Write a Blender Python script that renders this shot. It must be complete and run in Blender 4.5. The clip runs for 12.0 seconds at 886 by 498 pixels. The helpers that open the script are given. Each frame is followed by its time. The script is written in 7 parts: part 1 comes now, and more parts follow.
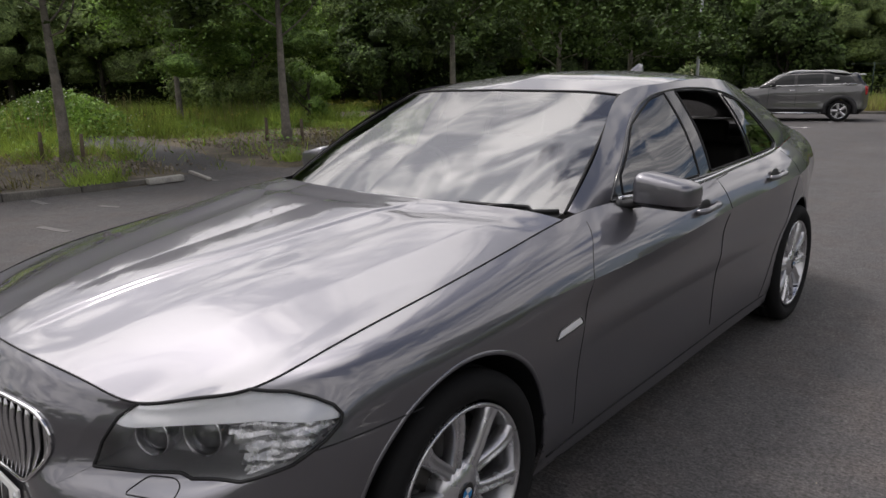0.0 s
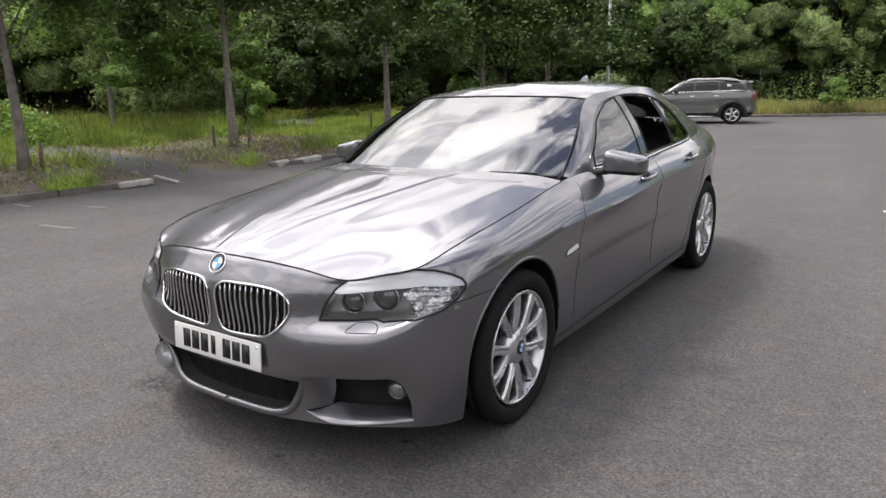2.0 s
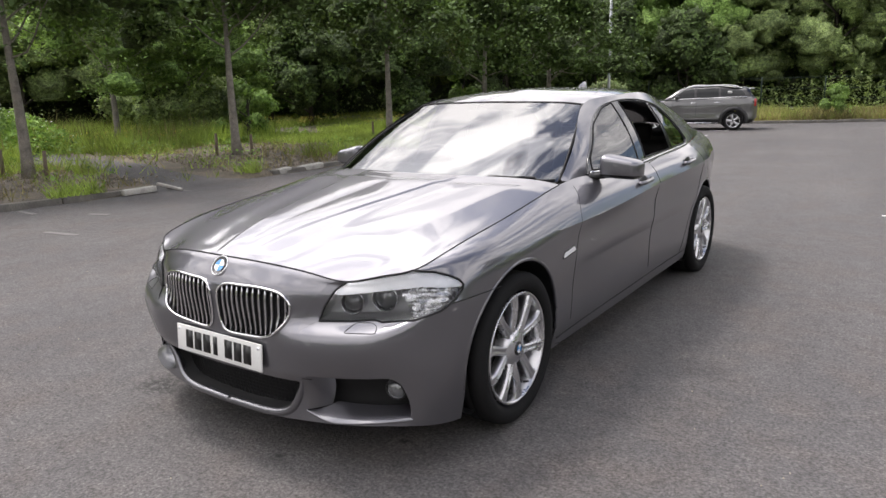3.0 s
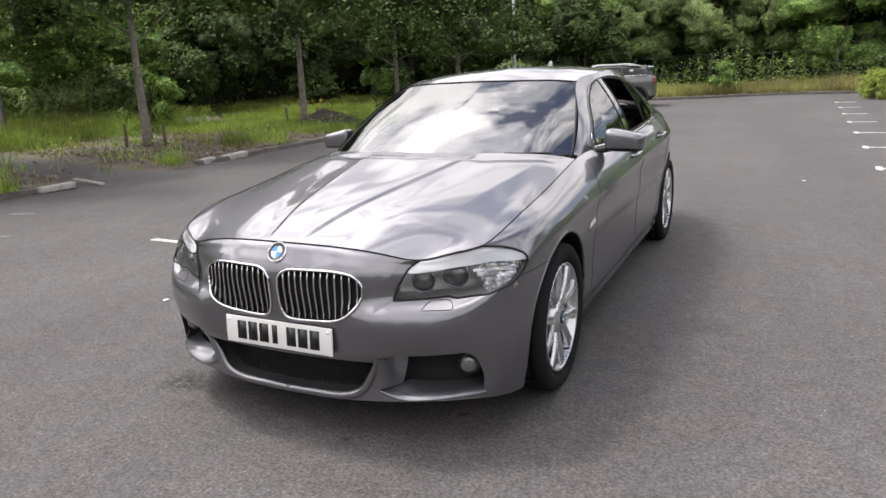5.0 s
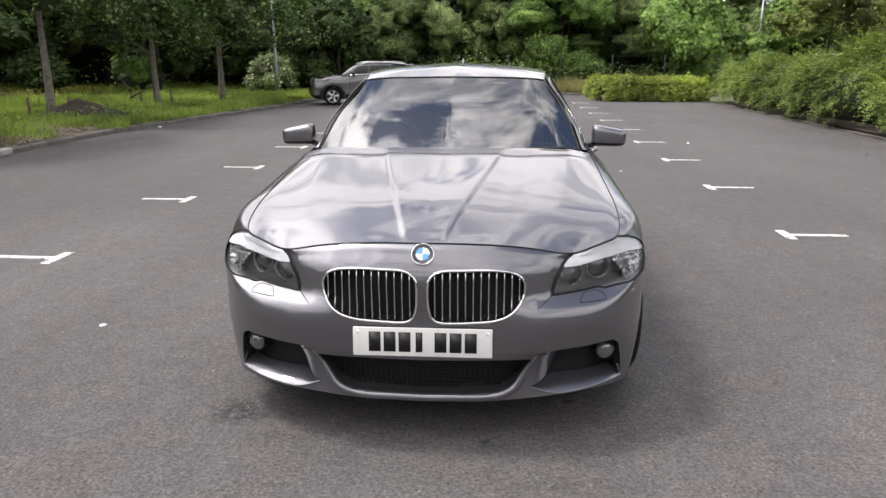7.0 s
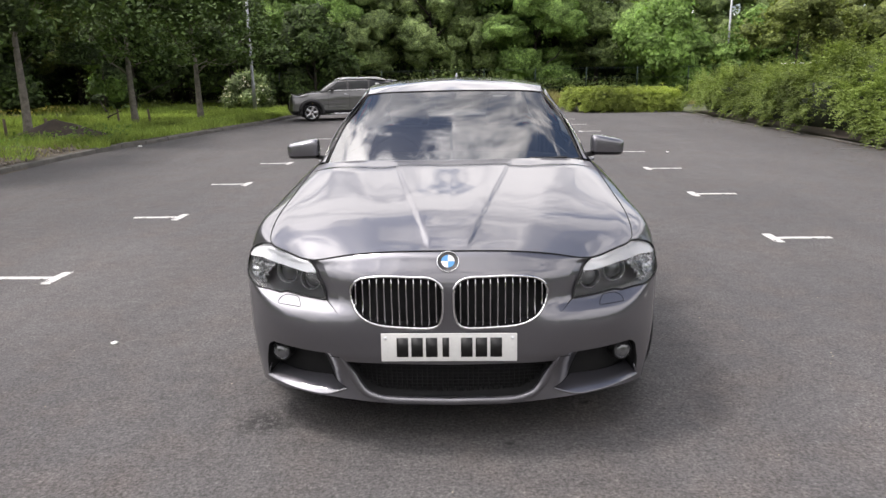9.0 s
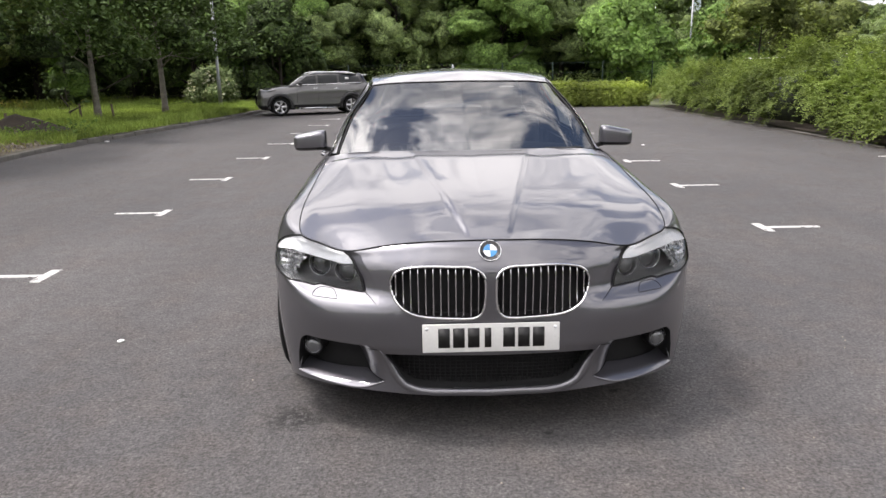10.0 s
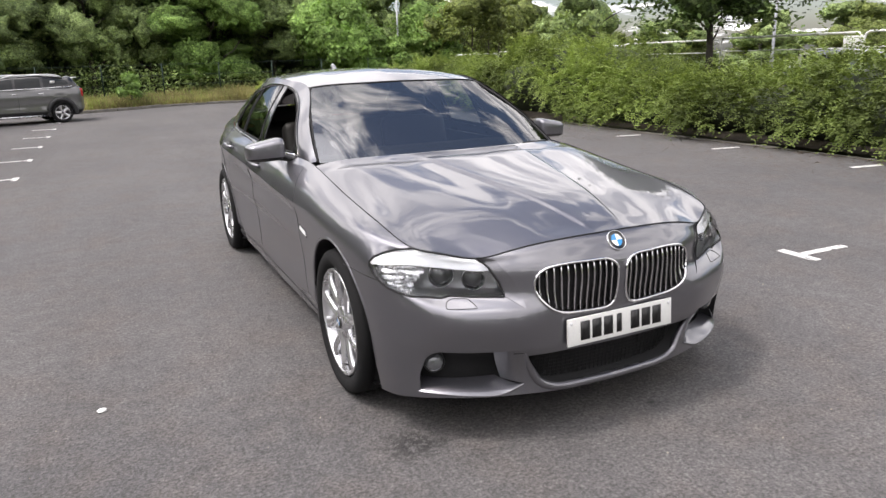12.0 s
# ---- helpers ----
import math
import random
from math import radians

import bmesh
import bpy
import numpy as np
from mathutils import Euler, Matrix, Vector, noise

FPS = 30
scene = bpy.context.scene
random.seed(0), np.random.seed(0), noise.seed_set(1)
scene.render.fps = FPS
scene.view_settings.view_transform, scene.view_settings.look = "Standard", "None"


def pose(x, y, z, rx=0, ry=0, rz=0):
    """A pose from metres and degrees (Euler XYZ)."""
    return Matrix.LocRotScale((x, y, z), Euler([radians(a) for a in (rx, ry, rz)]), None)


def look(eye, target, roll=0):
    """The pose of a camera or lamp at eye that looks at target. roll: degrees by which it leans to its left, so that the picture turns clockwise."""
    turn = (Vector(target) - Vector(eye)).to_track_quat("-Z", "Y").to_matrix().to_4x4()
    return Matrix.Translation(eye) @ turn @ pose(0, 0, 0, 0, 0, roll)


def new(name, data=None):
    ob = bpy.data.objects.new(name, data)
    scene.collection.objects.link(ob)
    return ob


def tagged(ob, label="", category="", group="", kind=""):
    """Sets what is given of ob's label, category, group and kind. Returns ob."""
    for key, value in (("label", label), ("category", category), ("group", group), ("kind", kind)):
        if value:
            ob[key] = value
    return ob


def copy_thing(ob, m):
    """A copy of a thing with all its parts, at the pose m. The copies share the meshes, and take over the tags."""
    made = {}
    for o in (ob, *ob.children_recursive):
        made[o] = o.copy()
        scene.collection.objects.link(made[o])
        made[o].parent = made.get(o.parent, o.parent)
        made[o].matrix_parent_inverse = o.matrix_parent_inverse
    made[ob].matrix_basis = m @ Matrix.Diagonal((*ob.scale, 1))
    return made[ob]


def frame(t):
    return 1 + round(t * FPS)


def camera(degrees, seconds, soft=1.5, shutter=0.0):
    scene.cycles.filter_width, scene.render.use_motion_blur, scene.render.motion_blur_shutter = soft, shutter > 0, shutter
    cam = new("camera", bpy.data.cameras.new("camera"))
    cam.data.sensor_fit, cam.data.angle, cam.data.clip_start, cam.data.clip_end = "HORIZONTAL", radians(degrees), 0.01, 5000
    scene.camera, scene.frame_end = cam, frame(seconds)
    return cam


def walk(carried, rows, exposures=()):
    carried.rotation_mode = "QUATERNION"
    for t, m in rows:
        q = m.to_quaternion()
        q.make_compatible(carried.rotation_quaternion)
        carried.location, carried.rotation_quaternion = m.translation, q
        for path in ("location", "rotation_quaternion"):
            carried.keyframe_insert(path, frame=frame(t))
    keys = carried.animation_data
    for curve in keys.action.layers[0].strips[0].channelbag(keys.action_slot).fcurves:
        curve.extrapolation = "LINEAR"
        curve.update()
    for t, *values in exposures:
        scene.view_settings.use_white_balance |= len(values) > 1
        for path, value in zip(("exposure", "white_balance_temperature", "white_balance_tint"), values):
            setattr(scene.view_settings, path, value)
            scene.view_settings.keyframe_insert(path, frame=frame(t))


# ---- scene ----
cam = camera(64.6, 12.0)

PATH = [
    (0, (1.986, -1.252, 1.419), (0.685, 0.188, 0.936), -1.0),
    (0.5, (2.11, -1.717, 1.426), (0.857, -0.243, 0.92), -1.9),
    (1, (2.198, -2.062, 1.411), (0.999, -0.527, 0.956), -1.5),
    (1.5, (2.271, -2.317, 1.43), (1.113, -0.753, 0.969), -1.1),
    (2, (2.266, -2.468, 1.443), (1.145, -0.878, 0.977), -1.2),
    (2.5, (2.313, -2.496, 1.431), (1.183, -0.908, 0.987), -1.4),
    (4.5, (2.113, -2.671, 1.436), (1.069, -1.03, 0.97), -1.9),
    (5, (1.8, -2.872, 1.432), (0.918, -1.148, 0.936), -2.5),
    (5.5, (1.367, -3.013, 1.455), (0.649, -1.217, 0.947), -2.1),
    (6, (0.917, -3.186, 1.451), (0.431, -1.308, 0.962), -2.1),
    (6.5, (0.569, -3.25, 1.44), (0.273, -1.338, 0.933), -1.6),
    (7, (0.291, -3.259, 1.461), (0.134, -1.336, 0.936), -0.1),
    (9, (0.118, -3.357, 1.461), (0.027, -1.419, 0.973), -1.0),
    (9.5, (0.076, -3.379, 1.466), (0.001, -1.44, 0.982), -1.0),
    (10, (-0.178, -3.334, 1.435), (-0.164, -1.398, 0.933), -0.9),
    (10.5, (-0.575, -3.239, 1.466), (-0.388, -1.315, 0.952), -1.8),
    (11, (-1.016, -3.208, 1.472), (-0.586, -1.323, 0.963), -2.4),
    (11.5, (-1.402, -3.084, 1.463), (-0.780, -1.253, 0.953), -3.0),
    (12, (-1.718, -2.937, 1.480), (-0.910, -1.185, 0.954), -1.7),
]
EXPOSE = [(0, -.64), (.5, -.53), (1, -.27), (1.5, -.01), (2.5, .18), (4.5, .24), (6.5, .21), (9.5, .14), (10.5, .22), (12, .31)]
walk(cam, [(t, look(eye, target, roll)) for t, eye, target, roll in PATH], [(t, e, 6600, 15) for t, e in EXPOSE])

# ---- sky, sun, exposure ----
SUN_ELEV, SUN_AZ = 62.0, 276.0   # degrees; azimuth clockwise from +y
scene.view_settings.exposure = 0.0
world = bpy.data.worlds.new("world")
scene.world = world
world.use_nodes = True
wn, wl = world.node_tree.nodes, world.node_tree.links
wn.clear()
sky = wn.new("ShaderNodeTexSky")
sky.sky_type, sky.sun_disc = "NISHITA", False
sky.sun_elevation, sky.sun_rotation = radians(SUN_ELEV), radians(SUN_AZ)
sky.air_density, sky.dust_density = 1.0, 2.0
wco = wn.new("ShaderNodeTexCoord")
wsep = wn.new("ShaderNodeSeparateXYZ")
wl.new(wco.outputs["Generated"], wsep.inputs[0])
wadd = wn.new("ShaderNodeMath")
wadd.operation, wadd.inputs[1].default_value = "ADD", 0.12
wmax = wn.new("ShaderNodeMath")
wmax.operation, wmax.inputs[1].default_value = "MAXIMUM", 0.05
wl.new(wsep.outputs["Z"], wadd.inputs[0])
wl.new(wadd.outputs[0], wmax.inputs[0])
wdiv = wn.new("ShaderNodeVectorMath")
wdiv.operation = "DIVIDE"
wl.new(wco.outputs["Generated"], wdiv.inputs[0])
wcomb = wn.new("ShaderNodeCombineXYZ")
for i in range(3):
    wl.new(wmax.outputs[0], wcomb.inputs[i])
wl.new(wcomb.outputs[0], wdiv.inputs[1])


def cloud_noise(scale, detail, rough, dist, offset):
    mp = wn.new("ShaderNodeMapping")
    mp.inputs["Location"].default_value = offset
    wl.new(wdiv.outputs[0], mp.inputs["Vector"])
    nz = wn.new("ShaderNodeTexNoise")
    nz.inputs["Scale"].default_value, nz.inputs["Detail"].default_value = scale, detail
    nz.inputs["Roughness"].default_value, nz.inputs["Distortion"].default_value = rough, dist
    wl.new(mp.outputs[0], nz.inputs["Vector"])
    return nz.outputs["Fac"]


cover = wn.new("ShaderNodeValToRGB")
cover.color_ramp.elements[0].position, cover.color_ramp.elements[1].position = 0.52, 0.595
# the cloud is closed low down and on the sun's side, and breaks up high in the north-east
wlean = wn.new("ShaderNodeVectorMath")
wlean.operation = "DOT_PRODUCT"
wlean.inputs[1].default_value = (-0.26, -0.18, 0.0)
wl.new(wco.outputs["Generated"], wlean.inputs[0])
wsum = wn.new("ShaderNodeMath")
wsum.operation = "ADD"
wl.new(cloud_noise(1.9, 12, 0.62, 0.25, (1.3, 4.2, 0)), wsum.inputs[0])
wlift = wn.new("ShaderNodeMath")
wlift.operation = "ADD"
whigh = wn.new("ShaderNodeMath")
whigh.operation = "MULTIPLY"
wl.new(wsep.outputs["Z"], whigh.inputs[0])
wl.new(wsep.outputs["Z"], whigh.inputs[1])
wturn = wn.new("ShaderNodeMath")
wturn.operation = "MULTIPLY"
wl.new(wlean.outputs["Value"], wturn.inputs[0])
wl.new(whigh.outputs[0], wturn.inputs[1])
wl.new(wturn.outputs[0], wlift.inputs[0])
wlow = wn.new("ShaderNodeValToRGB")   # mostly closed between a clear rim and the broken height
wlow.color_ramp.elements[0].position, wlow.color_ramp.elements[1].position = 0.19, 0.56
wlow.color_ramp.elements.new(0.28)
wlow.color_ramp.elements.new(0.38)
for i, value in enumerate((0.0, 0.22, 0.22, 0.135)):
    wlow.color_ramp.elements[i].color = (value, value, value, 1)
wl.new(wsep.outputs["Z"], wlow.inputs[0])
wsouth = wn.new("ShaderNodeMapRange")   # a cloud bank stands in the south
for key, value in (("From Min", -0.15), ("From Max", -0.60), ("To Min", 0.0), ("To Max", 0.14)):
    wsouth.inputs[key].default_value = value
wl.new(wsep.outputs["Y"], wsouth.inputs["Value"])
wbank = wn.new("ShaderNodeMath")
wbank.operation = "ADD"
wl.new(wlow.outputs["Color"], wbank.inputs[0])
wl.new(wsouth.outputs["Result"], wbank.inputs[1])
wl.new(wbank.outputs[0], wlift.inputs[1])
wl.new(wlift.outputs[0], wsum.inputs[1])
wl.new(wsum.outputs[0], cover.inputs[0])
shade = wn.new("ShaderNodeValToRGB")
shade.color_ramp.elements[0].position, shade.color_ramp.elements[1].position = 0.42, 0.57
shade.color_ramp.elements[0].color, shade.color_ramp.elements[1].color = (6.4, 6.6, 7.1, 1), (15.6, 15.5, 15.3, 1)
wl.new(cloud_noise(3.0, 10, 0.62, 0.6, (2.9, 5.1, 2)), shade.inputs[0])
# cloud lit through by the sun is brighter towards it
SUN_WAY = (math.sin(radians(SUN_AZ)) * math.cos(radians(SUN_ELEV)), math.cos(radians(SUN_AZ)) * math.cos(radians(SUN_ELEV)), math.sin(radians(SUN_ELEV)))
wdot = wn.new("ShaderNodeVectorMath")
wdot.operation = "DOT_PRODUCT"
wdot.inputs[1].default_value = SUN_WAY
wl.new(wco.outputs["Generated"], wdot.inputs[0])
wpow = wn.new("ShaderNodeMapRange")
wpow.interpolation_type = "SMOOTHSTEP"
for key, value in (("From Min", 0.60), ("From Max", 1.0), ("To Min", 0.88), ("To Max", 2.3)):
    wpow.inputs[key].default_value = value
wl.new(wdot.outputs["Value"], wpow.inputs["Value"])
wglow = wn.new("ShaderNodeVectorMath")
wglow.operation = "SCALE"
wl.new(shade.outputs[0], wglow.inputs[0])
wl.new(wpow.outputs["Result"], wglow.inputs["Scale"])
wmix = wn.new("ShaderNodeMixRGB")
wl.new(cover.outputs[0], wmix.inputs[0])
wl.new(sky.outputs[0], wmix.inputs[1])
wl.new(wglow.outputs[0], wmix.inputs[2])
wbg = wn.new("ShaderNodeBackground")
wbg.inputs["Strength"].default_value = 0.132
wl.new(wmix.outputs[0], wbg.inputs["Color"])
wout = wn.new("ShaderNodeOutputWorld")
wl.new(wbg.outputs[0], wout.inputs["Surface"])

sun = new("sun", bpy.data.lights.new("sun", "SUN"))
sun.data.energy, sun.data.angle, sun.data.color = 2.1, radians(11.0), (1.0, 0.955, 0.89)
sdir = Vector(SUN_WAY)
sun.matrix_world = look(sdir * 60, (0, 0, 0))


# ---- materials ----
def node_mat(name):
    m = bpy.data.materials.new(name)
    m.use_nodes = True
    return m, m.node_tree.nodes, m.node_tree.links, m.node_tree.nodes["Principled BSDF"]


def noise_fac(n, l, scale, detail=4, rough=0.55, coord="Object", stretch=(1, 1, 1)):
    co = n.new("ShaderNodeTexCoord")
    mp = n.new("ShaderNodeMapping")
    mp.inputs["Scale"].default_value = stretch
    l.new(co.outputs[coord], mp.inputs["Vector"])
    t = n.new("ShaderNodeTexNoise")
    t.inputs["Scale"].default_value, t.inputs["Detail"].default_value, t.inputs["Roughness"].default_value = scale, detail, rough
    l.new(mp.outputs[0], t.inputs["Vector"])
    return t.outputs["Fac"]


def ramp(n, l, fac, stops):
    r = n.new("ShaderNodeValToRGB")
    e = r.color_ramp.elements
    while len(e) < len(stops):
        e.new(0.5)
    for el, (p, c) in zip(e, stops):
        el.position, el.color = p, (c[0], c[1], c[2], 1) if not isinstance(c, (int, float)) else (c, c, c, 1)
    l.new(fac, r.inputs[0])
    return r.outputs[0]


def mix(n, l, fac, a, b, mode="MIX"):
    m = n.new("ShaderNodeMixRGB")
    m.blend_type = mode
    for i, v in enumerate((fac, a, b)):
        if isinstance(v, (int, float)):
            m.inputs[i].default_value = v if i == 0 else (v, v, v, 1)
        elif isinstance(v, tuple):
            m.inputs[i].default_value = (*v, 1)
        else:
            l.new(v, m.inputs[i])
    return m.outputs[0]


def bump(n, l, p, fac, strength, dist=0.01):
    b = n.new("ShaderNodeBump")
    b.inputs["Strength"].default_value, b.inputs["Distance"].default_value = strength, dist
    l.new(fac, b.inputs["Height"])
    l.new(b.outputs[0], p.inputs["Normal"])


def surface(name, color, rough, metal=0.0, coat=0.0, vary=0.15, scale=6.0, fine=120.0, relief=0.0, ior=1.5, rvary=0.08):
    """A plain surface whose colour and gloss vary at two scales."""
    m, n, l, p = node_mat(name)
    big, small = noise_fac(n, l, scale), noise_fac(n, l, fine, 3)
    c = mix(n, l, 1.0, color, ramp(n, l, big, [(0.3, 1 - vary), (0.7, 1 + vary)]), "MULTIPLY")
    c = mix(n, l, 1.0, c, ramp(n, l, small, [(0.35, 1 - vary * 0.6), (0.65, 1 + vary * 0.6)]), "MULTIPLY")
    l.new(c, p.inputs["Base Color"])
    l.new(ramp(n, l, big, [(0.3, max(0.0, rough - rvary)), (0.7, min(1.0, rough + rvary))]), p.inputs["Roughness"])
    p.inputs["Metallic"].default_value, p.inputs["IOR"].default_value = metal, ior
    p.inputs["Coat Weight"].default_value, p.inputs["Coat Roughness"].default_value = coat, 0.03
    if relief:
        bump(n, l, p, small, relief, 0.004)
    return m


def car_paint(name, color, metal=0.75, rough=0.34):
    m, n, l, p = node_mat(name)
    flake = noise_fac(n, l, 2600, 1)
    dust = noise_fac(n, l, 3.5, 6)
    c = mix(n, l, 1.0, color, ramp(n, l, flake, [(0.3, 0.82), (0.7, 1.2)]), "MULTIPLY")
    c = mix(n, l, ramp(n, l, dust, [(0.45, 0.0), (0.8, 0.05)]), c, (0.3, 0.29, 0.27))
    l.new(c, p.inputs["Base Color"])
    p.inputs["Metallic"].default_value, p.inputs["Roughness"].default_value = metal, rough
    p.inputs["Coat Weight"].default_value, p.inputs["Coat Roughness"].default_value, p.inputs["Coat IOR"].default_value = 1.0, 0.012, 1.85
    return m


def glass_mat(name, tint, ior=1.9, smear=0.02):
    m, n, l, p = node_mat(name)
    n.remove(p)
    tr = n.new("ShaderNodeBsdfTransparent")
    tr.inputs["Color"].default_value = (*tint, 1)
    gl = n.new("ShaderNodeBsdfGlossy")
    l.new(ramp(n, l, noise_fac(n, l, 5, 5), [(0.4, smear * 0.5), (0.7, smear)]), gl.inputs["Roughness"])
    fr = n.new("ShaderNodeFresnel")
    fr.inputs["IOR"].default_value = ior
    mx = n.new("ShaderNodeMixShader")
    l.new(fr.outputs[0], mx.inputs[0])
    l.new(tr.outputs[0], mx.inputs[1])
    l.new(gl.outputs[0], mx.inputs[2])
    l.new(mx.outputs[0], n["Material Output"].inputs["Surface"])
    return m


def leaf_mat(name, dark, light, gloss=0.45, thin=0.35):
    m, n, l, p = node_mat(name)
    geo = n.new("ShaderNodeNewGeometry")
    c = ramp(n, l, geo.outputs["Random Per Island"], [(0.0, tuple(a * .72 + b * .28 for a, b in zip(dark, light))), (0.65, tuple(a * .52 + b * .48 for a, b in zip(dark, light))), (1.0, tuple(a * .30 + b * .70 for a, b in zip(dark, light)))])
    c = mix(n, l, 1.0, c, ramp(n, l, noise_fac(n, l, 0.7, 3), [(0.34, 0.62), (0.66, 1.75)]), "MULTIPLY")
    c = mix(n, l, 1.0, c, ramp(n, l, noise_fac(n, l, 6.5, 3, .6), [(0.32, 0.70), (0.68, 1.32)]), "MULTIPLY")
    l.new(c, p.inputs["Base Color"])
    p.inputs["Roughness"].default_value = min(1.0, gloss + .15)
    p.inputs["Specular IOR Level"].default_value = .22
    tl = n.new("ShaderNodeBsdfTranslucent")
    l.new(mix(n, l, 1.0, c, (1.1, 1.12, 0.65), "MULTIPLY"), tl.inputs["Color"])
    mx = n.new("ShaderNodeMixShader")
    mx.inputs[0].default_value = thin
    l.new(p.outputs[0], mx.inputs[1])
    l.new(tl.outputs[0], mx.inputs[2])
    l.new(mx.outputs[0], n["Material Output"].inputs["Surface"])
    return m


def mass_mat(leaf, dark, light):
    """Close-set leaves seen from afar: small facets of leaf colour in relief, the gaps' shade painted dark."""
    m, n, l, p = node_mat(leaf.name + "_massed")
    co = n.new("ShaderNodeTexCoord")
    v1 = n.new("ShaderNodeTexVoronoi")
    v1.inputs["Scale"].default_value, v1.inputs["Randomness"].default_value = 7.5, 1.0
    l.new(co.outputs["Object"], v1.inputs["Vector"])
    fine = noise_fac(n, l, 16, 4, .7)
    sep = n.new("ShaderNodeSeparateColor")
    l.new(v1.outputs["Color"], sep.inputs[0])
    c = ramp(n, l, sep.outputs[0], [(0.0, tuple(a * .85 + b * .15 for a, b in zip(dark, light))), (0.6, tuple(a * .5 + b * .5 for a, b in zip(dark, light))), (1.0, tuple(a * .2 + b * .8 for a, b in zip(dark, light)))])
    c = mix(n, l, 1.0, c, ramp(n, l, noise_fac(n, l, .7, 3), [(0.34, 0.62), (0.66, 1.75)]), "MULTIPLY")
    # shade between the leaves, multiplied into the colour
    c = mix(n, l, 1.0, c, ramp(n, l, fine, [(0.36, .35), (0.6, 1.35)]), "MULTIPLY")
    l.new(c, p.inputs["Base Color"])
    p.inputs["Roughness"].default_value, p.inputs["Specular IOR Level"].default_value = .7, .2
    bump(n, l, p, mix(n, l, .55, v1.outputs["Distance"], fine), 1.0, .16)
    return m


def asphalt_mat(name, base, wear=(0.092, 0.087, 0.086)):
    m, n, l, p = node_mat(name)
    grit = noise_fac(n, l, 75, 5, 0.78)
    stone = n.new("ShaderNodeTexVoronoi")
    stone.inputs["Scale"].default_value = 95
    co = n.new("ShaderNodeTexCoord")
    l.new(co.outputs["Object"], stone.inputs["Vector"])
    patch, blot = noise_fac(n, l, 0.35, 5, 0.6), noise_fac(n, l, 2.2, 6, 0.65)
    streak = noise_fac(n, l, 0.8, 4, 0.6, "Object", (1.0, 0.12, 1))
    c = mix(n, l, ramp(n, l, patch, [(0.35, 0.0), (0.7, 0.75)]), base, wear)
    c = mix(n, l, ramp(n, l, blot, [(0.46, 0.0), (0.75, 0.55)]), c, (0.108, 0.090, 0.080))
    c = mix(n, l, 1.0, c, ramp(n, l, noise_fac(n, l, 9, 4, 0.7), [(0.3, 0.80), (0.7, 1.20)]), "MULTIPLY")
    c = mix(n, l, 1.0, c, ramp(n, l, noise_fac(n, l, 34, 3, 0.6), [(0.34, 0.80), (0.66, 1.20)]), "MULTIPLY")
    c = mix(n, l, 1.0, c, ramp(n, l, streak, [(0.3, 0.86), (0.7, 1.12)]), "MULTIPLY")
    c = mix(n, l, 1.0, c, ramp(n, l, grit, [(0.34, 0.36), (0.5, 0.96), (0.66, 1.76)]), "MULTIPLY")
    pale = ramp(n, l, stone.outputs["Color"], [(0.82, 0.0), (0.95, 0.28)])
    c = mix(n, l, pale, c, (0.19, 0.178, 0.170))
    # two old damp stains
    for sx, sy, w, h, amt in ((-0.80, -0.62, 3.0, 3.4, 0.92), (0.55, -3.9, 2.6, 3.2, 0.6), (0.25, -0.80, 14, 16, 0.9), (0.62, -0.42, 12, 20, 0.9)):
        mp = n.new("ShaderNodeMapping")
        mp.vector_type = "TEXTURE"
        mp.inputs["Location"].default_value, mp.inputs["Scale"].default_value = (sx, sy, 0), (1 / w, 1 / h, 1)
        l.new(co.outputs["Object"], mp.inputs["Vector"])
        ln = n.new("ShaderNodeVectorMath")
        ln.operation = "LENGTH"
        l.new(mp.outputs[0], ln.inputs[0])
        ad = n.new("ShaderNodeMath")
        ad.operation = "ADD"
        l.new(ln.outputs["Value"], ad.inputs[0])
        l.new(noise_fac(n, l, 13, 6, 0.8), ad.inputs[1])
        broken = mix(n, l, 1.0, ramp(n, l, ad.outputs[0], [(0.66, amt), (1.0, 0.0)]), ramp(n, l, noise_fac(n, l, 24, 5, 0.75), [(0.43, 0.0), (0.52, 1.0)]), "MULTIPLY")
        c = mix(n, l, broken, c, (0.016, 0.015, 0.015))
    l.new(c, p.inputs["Base Color"])
    l.new(ramp(n, l, blot, [(0.3, 0.78), (0.7, 0.95)]), p.inputs["Roughness"])
    bump(n, l, p, mix(n, l, 0.5, grit, stone.outputs["Distance"]), 0.85, 0.006)
    return m


def worn_paint_mat(name, color, under):
    m, n, l, p = node_mat(name)
    f = ramp(n, l, noise_fac(n, l, 14, 6, 0.7), [(0.37, 0.0), (0.47, 1.0)])
    l.new(mix(n, l, f, under, mix(n, l, noise_fac(n, l, 60, 3), color, tuple(v * 0.75 for v in color))), p.inputs["Base Color"])
    p.inputs["Roughness"].default_value = 0.7
    bump(n, l, p, noise_fac(n, l, 260, 2), 0.5, 0.004)
    return m


